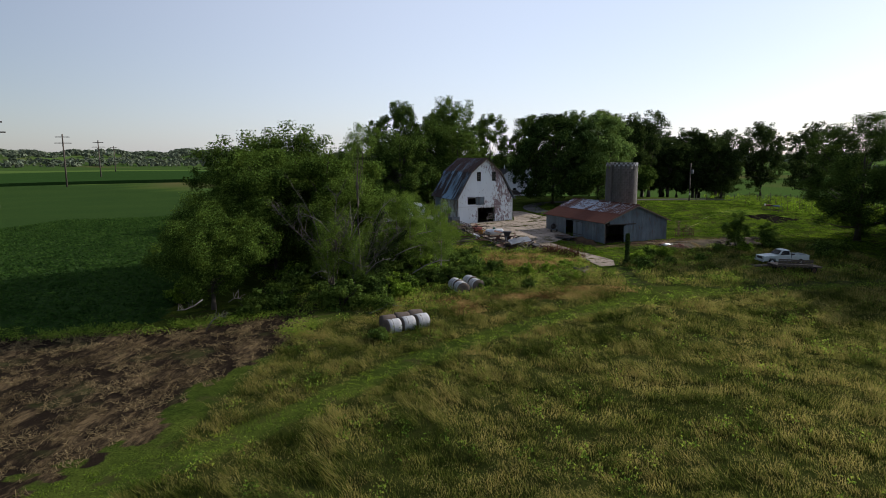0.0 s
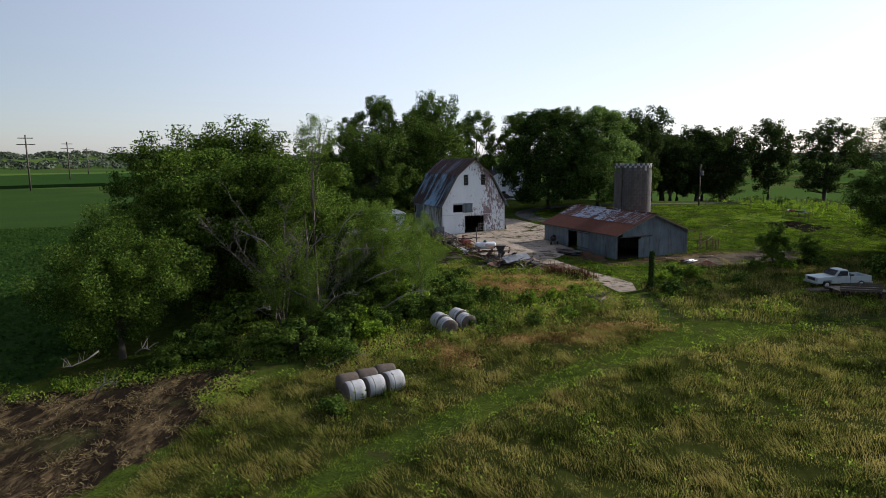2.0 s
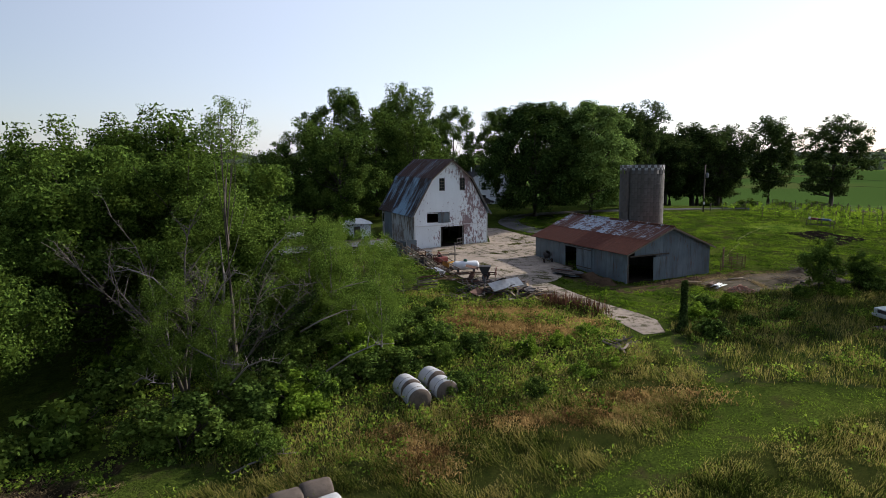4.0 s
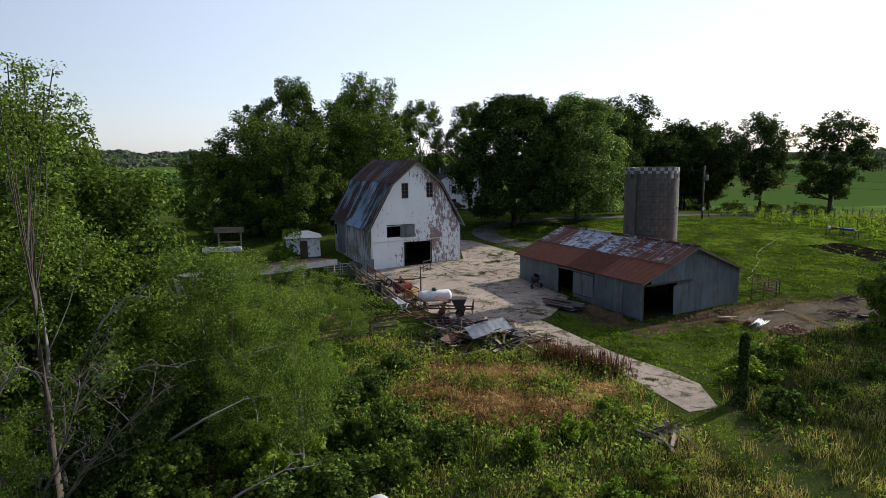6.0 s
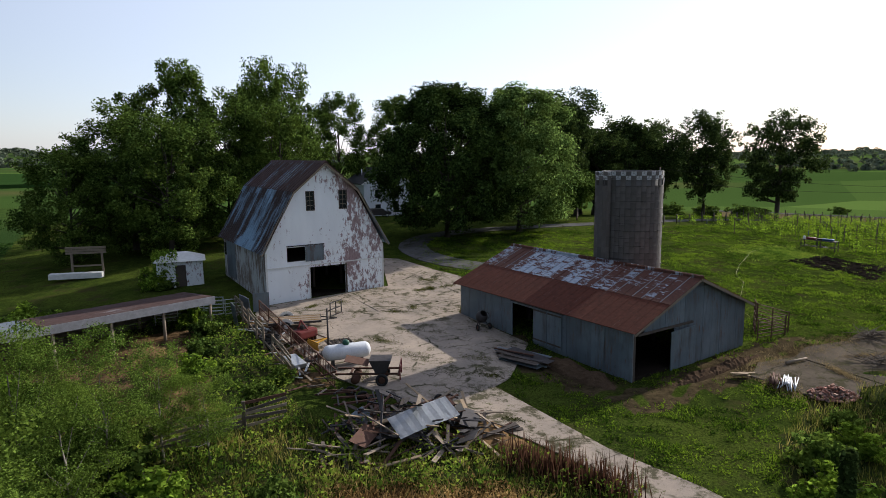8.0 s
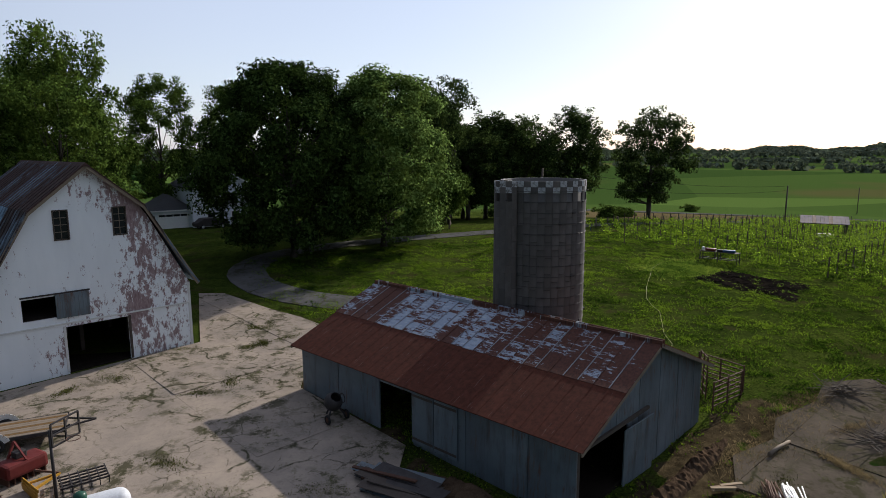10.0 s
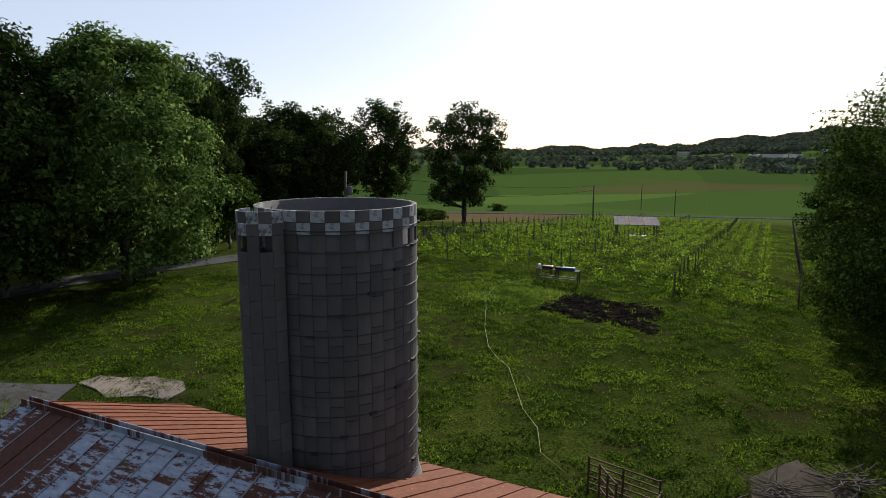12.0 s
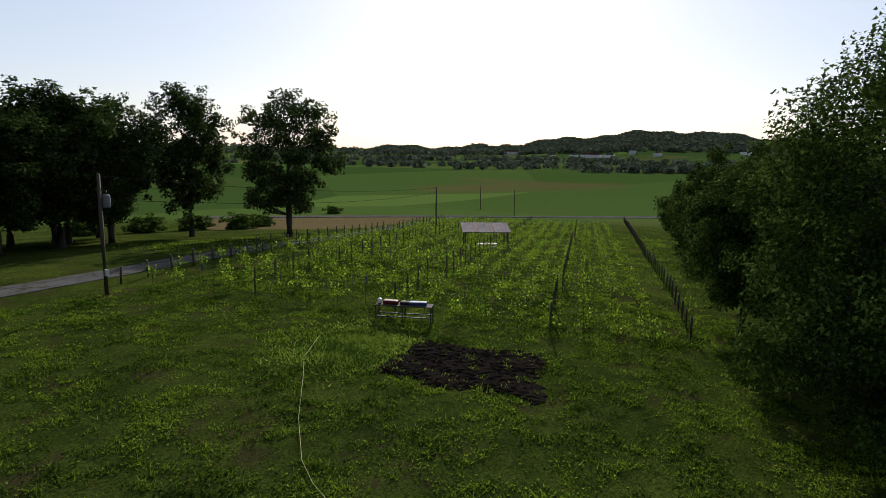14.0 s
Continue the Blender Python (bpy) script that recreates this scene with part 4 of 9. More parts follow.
    while z < SILO_TOP - 0.05:
        bm = bmesh.new()
        seg = 72
        pts = [((SILO_R + 0.012) * math.cos(6.28318 * j / seg), (SILO_R + 0.012) * math.sin(6.28318 * j / seg), z) for j in range(seg + 1)]
        tube(bm, pts, [0.012] * len(pts), 5, False)
        for s in range(3):
            a = s * 2.094 + i * 0.35
            box(bm, -0.05, 0.06, -0.09, 0.09, -0.03, 0.03, m=pose((SILO_R + 0.02) * math.cos(a), (SILO_R + 0.02) * math.sin(a), z, 0, 0, math.degrees(a)))
        part("hoop", bm, MAT["iron"], silo)
        z += 0.42 if z < 6 else 0.5
        i += 1
    part("flashing", lathe(bmesh.new(), [(SILO_R + 0.12, 4.0), (SILO_R + 0.03, 4.25), (SILO_R + 0.02, 4.4)], 40), MAT["steel"], silo)
    return silo


silo = make_silo()

# ---- trees ----


def crown_points(rng, H, R, base, puffs, leaves, lobes=0.35):
    """Leaf places of a crown: limbs of foliage set unevenly round the stem, each broken into soft sprays with gaps."""
    cz, rz = (base + H) / 2, (H - base) / 2
    cs, rs = [], []
    nb = max(8, puffs // 10)
    for i in range(nb):
        u = 1 - 2 * (i + 0.5) / nb
        a = i * 2.399963 + rng.uniform(-0.5, 0.5)
        s = math.sqrt(max(0.0, 1 - u * u)) * rng.uniform(1 - lobes, 1.0)
        br = R * rng.uniform(1.25, 2.0) / math.sqrt(nb)
        bc = np.array([math.cos(a) * s * (R - br * 0.7), math.sin(a) * s * (R - br * 0.7), cz + u * (rz - br * 0.5) * rng.uniform(0.8, 1.05)])
        for _ in range(puffs // nb):
            d = rng.normal(size=3)
            d /= np.linalg.norm(d)
            q = bc + d * np.array([1.05, 1.05, 0.95]) * br * rng.uniform(0.25, 1.05)
            if q[2] > base * 0.6:
                cs.append(q)
                rs.append(br * rng.uniform(0.2, 0.42))
    cs, rs = np.array(cs), np.array(rs)
    w = rs ** 1.7 / np.sum(rs ** 1.7)
    which = rng.choice(len(cs), leaves, p=w)
    d = np.clip(rng.normal(size=(leaves, 3)), -1.5, 1.5) * np.array([1, 1, 0.85])
    p = cs[which] + d * rs[which, None] * 0.62
    out = cs[which] - np.array([0, 0, cz * 0.8])
    out /= np.linalg.norm(out, axis=1, keepdims=True) + 1e-6
    nrm = d * 0.35 + out * 0.6 + np.array([0, 0, 0.5]) + rng.normal(size=(leaves, 3)) * 0.85
    return cs, rs, p, nrm


def dome_points(rng, H, R, base, puffs, leaves):
    """Leaf places of a dense, round-headed crown: small sprays all over a dome, thinner inside."""
    u = rng.uniform(0.02, 1.0, puffs)
    a = rng.uniform(0, 6.283, puffs)
    prof = np.where(u < 0.36, 0.72 + 0.28 * np.sin(u / 0.36 * 1.5708), np.sqrt(np.clip(1 - np.abs((u - 0.36) / 0.64) ** 2.3, 0.0, 1)))
    bulge = 0.97 + 0.1 * np.sin(a * 3 + u * 7 + 2) + 0.09 * np.sin(a * 7 - u * 13 + 1) + 0.06 * np.sin(a * 13 + u * 23)
    deep = 1 - np.abs(rng.normal(size=puffs)) * 0.17
    rr = R * prof * bulge * deep
    cs = np.stack([np.cos(a) * rr, np.sin(a) * rr, base + u * (H - base) * (0.9 + 0.1 * bulge)], 1)
    inner = rng.uniform(size=puffs) < 0.12
    cs[inner, :2] *= rng.uniform(0.1, 0.8, (int(inner.sum()), 1))
    rs = rng.uniform(0.4, 1.45, puffs)
    which = rng.choice(puffs, leaves, p=rs ** 1.6 / np.sum(rs ** 1.6))
    d = np.clip(rng.normal(size=(leaves, 3)), -1.6, 1.6) * np.array([1, 1, 0.8])
    p = cs[which] + d * rs[which, None] * 0.55
    out = cs[which] - np.array([0, 0, base + (H - base) * 0.35])
    out /= np.linalg.norm(out, axis=1, keepdims=True) + 1e-6
    return cs, rs, p, d * 0.45 + out * 0.8 + np.array([0, 0, 0.35]) + rng.normal(size=(leaves, 3)) * 0.75


def make_tree(name, H, R, base, seed, leaf, leaves, size, puffs=60, label="", category="tree", bark="bark", lobes=0.35, trunk=None, lean=(0, 0), dome=False):
    """One tree at the origin: trunk with limbs, and a crown of small leaves."""
    rng = np.random.RandomState(seed)
    tree = thing(name, Matrix.Identity(4), label, category)
    cs, rs, p, nrm = dome_points(rng, H, R, base, puffs, leaves) if dome else crown_points(rng, H, R, base, puffs, leaves, lobes=lobes)
    over = (H - base) / (np.percentile(p[:, 2], 99.7) - base)
    if over < 1:
        p[:, 2], cs[:, 2] = base + (p[:, 2] - base) * over, base + (cs[:, 2] - base) * over
    p[:, 0] += lean[0] * p[:, 2] / H
    p[:, 1] += lean[1] * p[:, 2] / H
    tr = trunk or 0.018 * H + 0.05
    bm = bmesh.new()
    top = H * 0.72
    n = 7
    ax = [(lean[0] * t * top / n / H + rng.uniform(-0.12, 0.12) * t * 0.3, lean[1] * t * top / n / H + rng.uniform(-0.12, 0.12) * t * 0.3, top * t / n - 0.4 * (t == 0)) for t in range(n + 1)]
    tube(bm, ax, [tr * (1.35 if t == 0 else 1 - 0.8 * t / n) for t in range(n + 1)], 8)
    for i in rng.choice(len(cs), min(len(cs), 26 if R > 4 and bark == "bark" else 10), replace=False):
        e = Vector(cs[i]) + Vector((lean[0] * cs[i][2] / H, lean[1] * cs[i][2] / H, 0))
        t = max(0.15, min(0.95, (e.z * 0.6) / top))
        j = min(int(t * n), n - 1)
        a = Vector(ax[j]).lerp(Vector(ax[j + 1]), t * n - j)
        m1 = a.lerp(e, 0.5) + Vector((0, 0, -0.06 * (e - a).length)) + Vector(rng.uniform(-0.3, 0.3, 3))
        r0 = tr * (1 - 0.8 * t) * 0.42
        tube(bm, [a, m1, e], [r0, r0 * 0.6, 0.02], 5, False)
    part("trunk", bm, MAT[bark], tree)
    data = leaf_cards("crown", p, nrm, size, MAT[leaf], rng, 0.58, True)
    ob = new("crown", data)
    ob.parent = tree
    return tree


def plant(proto, x, y, scale=(1, 1, 1), turn=0.0, sink=0.1, label=""):
    s = scale if isinstance(scale, tuple) else (scale, scale, scale)
    s = [a / b for a, b in zip(s, proto.matrix_basis.to_scale())]
    t = copy_thing(proto, pose(x, y, gz(x, y) - sink, 0, 0, turn) @ Matrix.Diagonal((*s, 1)))
    if label:
        t["label"] = label
    return t


def first(proto, x, y, scale=(1, 1, 1), turn=0.0, sink=0.1):
    s = scale if isinstance(scale, tuple) else (scale, scale, scale)
    proto.matrix_basis = pose(x, y, gz(x, y) - sink, 0, 0, turn) @ Matrix.Diagonal((*s, 1))
    return proto


# the dark maple by the drive, and a paler one close behind it
maple = first(make_tree("maple_tree", 18.6, 8.6, 1.7, 11, "leaf_maple", 80000, 0.29, 440, "broad dark green maple tree beside the driveway", trunk=0.5, dome=True), 18.6, 121.0)
silver = first(make_tree("maple_tree", 18.4, 7.4, 1.9, 12, "leaf_silver", 62000, 0.28, 380, "broad pale green maple tree beside the driveway", trunk=0.42, dome=True), 28.4, 122.6)
# tall deciduous trees round the house and along the drive
tall_a = first(make_tree("shade_tree", 20.0, 7.2, 3.2, 21, "leaf_dark", 19000, 0.38, 260, "tall dark green shade tree on the lawn", lobes=0.55, trunk=0.4), 78.6, 160.4, (1.0, 1.0, 1.1))
tall_b = first(make_tree("shade_tree", 19.0, 7.6, 3.0, 22, "leaf_dark", 19000, 0.38, 250, "tall dark green shade tree on the lawn", lobes=0.5, trunk=0.5), 84.4, 146.3, (1.02, 1.02, 1.06), 40)
elm = first(make_tree("elm_tree", 20.0, 7.5, 1.5, 23, "leaf_elm", 34000, 0.28, 300, "tall leafy green tree behind the barn", lobes=0.4, trunk=0.4), -16, 136, (1.05, 1.05, 1.26))
elm_b = first(make_tree("elm_tree", 18.0, 8.0, 0.3, 24, "leaf_elm", 34000, 0.28, 300, "leafy green tree behind the barn", lobes=0.35, trunk=0.35), -4, 141, (1.0, 1.0, 1.4), 80)
for x, y, s, sz, turn in ((-25, 122, 0.82, 0.72, 10), (-14, 121, 1.05, 0.86, 100), (-20, 128, 1.1, 0.95, 200), (-2, 130, 0.9, 0.95, 30), (-9, 131, 1.0, 1.0, 250)):
    plant(elm_b, x, y, (s, s, sz * 1.08), turn)
for x, y, s, sz, turn in ((5.7, 164, 1.0, 1.1, 50), (17, 166, 1.0, 1.1, 140), (28, 160, 1.0, 1.12, 20), (-8, 158, 1.0, 1.15, 70), (36, 158, 1.0, 1.12, 280)):
    plant(elm, x, y, (s, s, sz * 1.08), turn)
for x, y, s, sz, turn in ((59.3, 156, 1.15, 0.95, 60), (52, 160, 1.1, 0.98, 150), (72, 170, 1.0, 1.05, 200), (67, 176, 1.1, 1.02, 90), (64, 165, 1.1, 0.95, 300), (46, 165, 1.2, 1.05, 240),
                          (38, 150, 0.9, 1.0, 33), (51, 150, 0.9, 0.8, 77), (66, 158, 0.9, 0.85, 21)):
    plant(tall_a if turn % 4 == 0 else tall_b, x, y, (s, s, sz), turn)
open_crown = first(make_tree("shade_tree", 21.2, 5.2, 8.5, 27, "leaf_dark", 9000, 0.36, 80, "tall shade tree with an open airy crown", lobes=0.7, trunk=0.4), 44.3, 142.8)
# the tree row beyond the vineyard fence
row = first(make_tree("hedgerow_tree", 19.5, 8.5, 1.0, 31, "leaf_row", 110000, 0.17, 300, "large leafy tree at the vineyard edge", lobes=0.4, trunk=0.45), 56.6, 78.3, (1.1, 0.92, 0.93))
row_b = first(make_tree("hedgerow_tree", 13.5, 7.0, 0.4, 32, "leaf_row", 32000, 0.29, 240, "dense leafy tree along the vineyard fence", lobes=0.35, trunk=0.35), 76, 83.5)
for x, y, s, sz, turn in ((92, 88, 1.0, 1.05, 70), (109, 96, 1.0, 1.08, 160), (124, 102, 0.9, 0.9, 200)):
    plant(row_b, x, y, (s, s, sz), turn)
plant(row_b, 72, 70, (1.2, 1.2, 1.4), 120)
row_c = first(make_tree("hedgerow_tree", 14.0, 6.0, 2.6, 33, "leaf_row", 40000, 0.23, 200, "leafy tree with low hanging branches at the vineyard fence", lobes=0.5, trunk=0.3), 67.6, 80.8, (0.95, 0.95, 0.97))
plant(row_c, 72.5, 87.0, (0.8, 0.8, 0.85), 140)
plant(row_b, 60.0, 66.5, (1.0, 1.0, 1.2), 75)
plant(row_b, 58.5, 58.0, (0.95, 0.95, 1.15), 190)
plant(row_b, 69, 62, (1.1, 1.1, 1.3), 220)
plant(row_b, 74, 51, (1.1, 1.1, 1.35), 20)
# the thicket at the field edge
thick = first(make_tree("thicket_tree", 12.5, 6.3, 0.2, 41, "leaf_thick", 62000, 0.18, 300, "bushy dark green tree at the field edge", lobes=0.45, trunk=0.3), -21.5, 60.5, (1.25, 1.25, 1.18), 90)
for x, y, s, sz, turn in ((-15.5, 62, 1.05, 0.98, 200), (-24, 74, 1.2, 1.2, 310), (-17.5, 70.5, 0.7, 0.75, 20), (-27.5, 66, 1.0, 1.12, 160)):
    plant(thick, x, y, (s * 1.25, s * 1.25, sz * 1.25), turn)
spread = first(make_tree("spreading_tree", 10.5, 6.6, 2.2, 44, "leaf_thick", 60000, 0.15, 220, "low spreading green tree with dead lower twigs at the field edge", lobes=0.5, trunk=0.25), -23.5, 47.0)
plant(spread, -26.5, 54.5, (0.95, 0.95, 1.05), 130)
locust = first(make_tree("locust_tree", 14.0, 5.0, 2.6, 42, "leaf_locust", 20000, 0.13, 210, "sparse locust tree with bare grey limbs", bark="pale_bark", lobes=0.6, trunk=0.2), -11.0, 55.5, (0.95, 0.95, 0.92))
for x, y, s, sz, turn in ((-6.8, 61, 0.85, 0.7, 150), (-12.6, 50.6, 0.5, 0.6, 60), (-9.8, 50.0, 0.42, 0.5, 250), (-4.2, 66.5, 0.5, 0.42, 30), (-0.6, 71.0, 0.4, 0.3, 80), (-7.6, 72.5, 0.5, 0.4, 170), (-2.0, 60.5, 0.6, 0.34, 210), (-5.5, 63.0, 0.6, 0.42, 310), (-8.5, 67.5, 0.6, 0.5, 110), (-3.5, 57.5, 0.55, 0.33, 20), (-11.5, 62.0, 0.7, 0.6, 260), (-6.4, 68.2, 0.52, 0.56, 40), (-3.9, 69.2, 0.45, 0.5, 130), (-2.5, 71.2, 0.36, 0.4, 220)):
    plant(locust, x, y, (s, s, sz), turn)
# two taller airy locusts standing out of the shrubs before the lean-to
plant(locust, -1.0, 54.5, (0.42, 0.42, 0.66), 75)
plant(locust, -5.0, 59.5, (0.5, 0.5, 0.7), 200)
tall_locust = first(make_tree("locust_tree", 18.2, 2.1, 13.6, 46, "leaf_locust", 5200, 0.1, 60, "tall thin locust tree rising over the thicket", bark="bark", lobes=0.6, trunk=0.17), -9.7, 53.0)
# young trees beside the maple
small_oak = first(make_tree("young_tree", 8.0, 3.4, 1.8, 47, "leaf_elm", 14000, 0.26, 120, "small round green tree beside the driveway", lobes=0.5, trunk=0.25), 40.4, 132.8)
plant(tall_b, 39.0, 140.0, (0.8, 0.8, 1.06), 12)
for x, y, s, sz, turn in ((55, 168, 1.2, 0.8, 10), (60, 172, 1.2, 0.75, 100), (50, 172, 1.2, 0.8, 200), (76, 182, 1.2, 0.7, 50), (44, 158, 1.0, 0.8, 120)):
    plant(tall_a, x, y, (s, s, sz), turn)

# ---- yard, drive and road ----
YARD = [(-1.0, 94.3), (9.3, 98.8), (9.5, 110.4), (11.3, 109.8), (12.7, 107.1), (14.2, 104.2), (15.9, 101.6), (16.8, 99.7), (13.9, 90.0), (17.0, 82.5), (14.2, 77.0), (13.1, 76.0), (16.2, 68.6), (18.5, 65.2), (19.4, 63.2),
        (19.0, 60.3), (17.3, 59.9), (16.0, 63.8), (15.4, 66.2), (13.3, 69.7), (10.2, 73.6), (7.6, 75.5), (4.8, 78.6), (1.2, 86.0), (-1.3, 92.5)]


def clip(poly, a, b, c):
    """The part of a polygon where a x + b y <= c."""
    out = []
    for p, q in zip(poly, poly[1:] + poly[:1]):
        dp, dq = a * p[0] + b * p[1] - c, a * q[0] + b * q[1] - c
        if dp <= 0:
            out.append(p)
        if dp * dq < 0:
            t = dp / (dp - dq)
            out.append((p[0] + t * (q[0] - p[0]), p[1] + t * (q[1] - p[1])))
    return out


def slabs(name, outline, size, turn, mat, label, thick=0.2, rise=0.05, gap=0.02, seed=1, wobble=0.02):
    rng = random.Random(seed)
    top = tagged(new(name), label, "pavement", kind="structure")
    ux, uy = math.cos(radians(turn)), math.sin(radians(turn))
    us = [x * ux + y * uy for x, y in outline]
    vs = [-x * uy + y * ux for x, y in outline]
    u = min(us)
    while u < max(us):
        v = min(vs)
        while v < max(vs):
            p = clip(clip(clip(clip(outline, -ux, -uy, -(u + gap)), ux, uy, u + size - gap), uy, -ux, -(v + gap)), -uy, ux, v + size - gap)
            v += size
            p = [a for i, a in enumerate(p) if math.dist(a, p[i - 1]) > 0.02]
            if len(p) < 3:
                continue
            dz, tx, ty = rng.uniform(-wobble, wobble), rng.uniform(-0.006, 0.006), rng.uniform(-0.006, 0.006)
            cx, cy = sum(a[0] for a in p) / len(p), sum(a[1] for a in p) / len(p)
            bm = bmesh.new()
            hi = [bm.verts.new((x + rng.uniform(-0.006, 0.006), y + rng.uniform(-0.006, 0.006), gz(x, y) + rise + dz + tx * (x - cx) + ty * (y - cy))) for x, y in p]
            lo = [bm.verts.new((w.co.x, w.co.y, w.co.z - thick)) for w in hi]
            bm.faces.new(hi)
            bm.faces.new(list(reversed(lo)))
            for i in range(len(hi)):
                bm.faces.new((hi[i], lo[i], lo[(i + 1) % len(hi)], hi[(i + 1) % len(hi)]))
            bmesh.ops.recalc_face_normals(bm, faces=bm.faces[:])
            part("slab", bm, mat, top)
        u += size
    return top


slabs("pavement_yard", YARD, 8.2, 22.7, MAT["yard"], "cracked tan concrete farmyard and path", gap=0.006, wobble=0.008)
PAD = [(27.6, 75.0), (29.4, 76.8), (32.2, 77.2), (34.0, 78.6), (37.5, 79.2), (40.0, 80.6), (43.0, 80.0), (42.0, 77.2), (42.5, 75.0), (38.5, 74.4), (36.0, 72.9), (32.5, 72.6), (31.0, 71.4), (28.9, 71.6), (28.6, 73.2)]
slabs("pavement_pad", PAD, 5.2, 20.0, MAT["pad"], "broken old concrete pad beside the shed", rise=0.07, gap=0.012, seed=4, wobble=0.02)


PATCH = [(21.9, 104.4), (22.9, 104.7), (23.8, 103.7), (25.0, 103.0), (25.9, 101.6), (25.7, 100.6), (24.7, 100.1), (23.9, 101.2), (22.6, 101.9), (22.4, 103.2)]
slabs("pavement_patch", PATCH, 4.0, 30.0, MAT["yard"], "worn pale concrete remnant in the lawn behind the shed", rise=0.05, gap=0.01, seed=6, wobble=0.01)


def ribbon(name, line, width, mat, label, rise=0.05, step=1.5, kind_name="road"):
    """A paved strip that follows the ground."""
    pts = []
    for (x0, y0), (x1, y1) in zip(line, line[1:]):
        n = max(1, int(math.hypot(x1 - x0, y1 - y0) / step))
        pts += [(x0 + (x1 - x0) * i / n, y0 + (y1 - y0) * i / n) for i in range(n)]
    pts.append(line[-1])
    for _ in range(6):
        pts = [pts[0]] + [((a[0] + 2 * b[0] + c[0]) / 4, (a[1] + 2 * b[1] + c[1]) / 4) for a, b, c in zip(pts, pts[1:], pts[2:])] + [pts[-1]]
    rng = random.Random(5)
    bm = bmesh.new()
    prev = None
    for i, (x, y) in enumerate(pts):
        a, b = pts[max(i - 1, 0)], pts[min(i + 1, len(pts) - 1)]
        d = Vector((b[0] - a[0], b[1] - a[1])).normalized()
        w = width / 2 + rng.uniform(-0.06, 0.06)
        offs = [(-w, -0.2), (-w, rise), (-w / 3, rise + 0.03), (w / 3, rise + 0.03), (w, rise), (w, -0.2)]
        ring = [bm.verts.new((x - d.y * o, y + d.x * o, gz(x - d.y * o, y + d.x * o) + z)) for o, z in offs]
        if prev:
            for j in range(5):
                bm.faces.new((prev[j], ring[j], ring[j + 1], prev[j + 1]))
        prev = ring
    bmesh.ops.recalc_face_normals(bm, faces=bm.faces[:])
    return tagged(part(name, bm, mat), label, kind_name, kind="structure")


DRIVE = [(20.8, 102.9), (18.6, 104.0), (16.3, 106.4), (14.3, 109.6), (13.1, 113.6), (13.3, 117.2), (14.6, 120.8), (18, 124.3), (26, 126.2), (34, 126.6), (43, 127), (52, 128), (63, 131.5), (82, 139), (100, 147.5), (120, 156), (150, 168), (173, 177)]
ribbon("road_drive", DRIVE, 3.3, MAT["asphalt"], "narrow grey farm driveway between lawn and vineyard")
ribbon("road", [(118, 226), (150, 193), (174, 168), (205, 135), (250, 87), (330, 0)], 7.0, MAT["asphalt"], "grey two-lane country road below the vineyard", rise=0.12, step=4)

# ---- vineyard ----
MAT["cable"] = plain("weathered_black_cable", (0.02, 0.02, 0.02), 0.9, gloss=0.0)
VX, VY = 67.0, 89.0
VU, VV = Vector((0.926, 0.377)), Vector((-0.377, 0.926))


def vpos(u, v):
    p = Vector((VX, VY)) + VU * u + VV * v
    return p.x, p.y


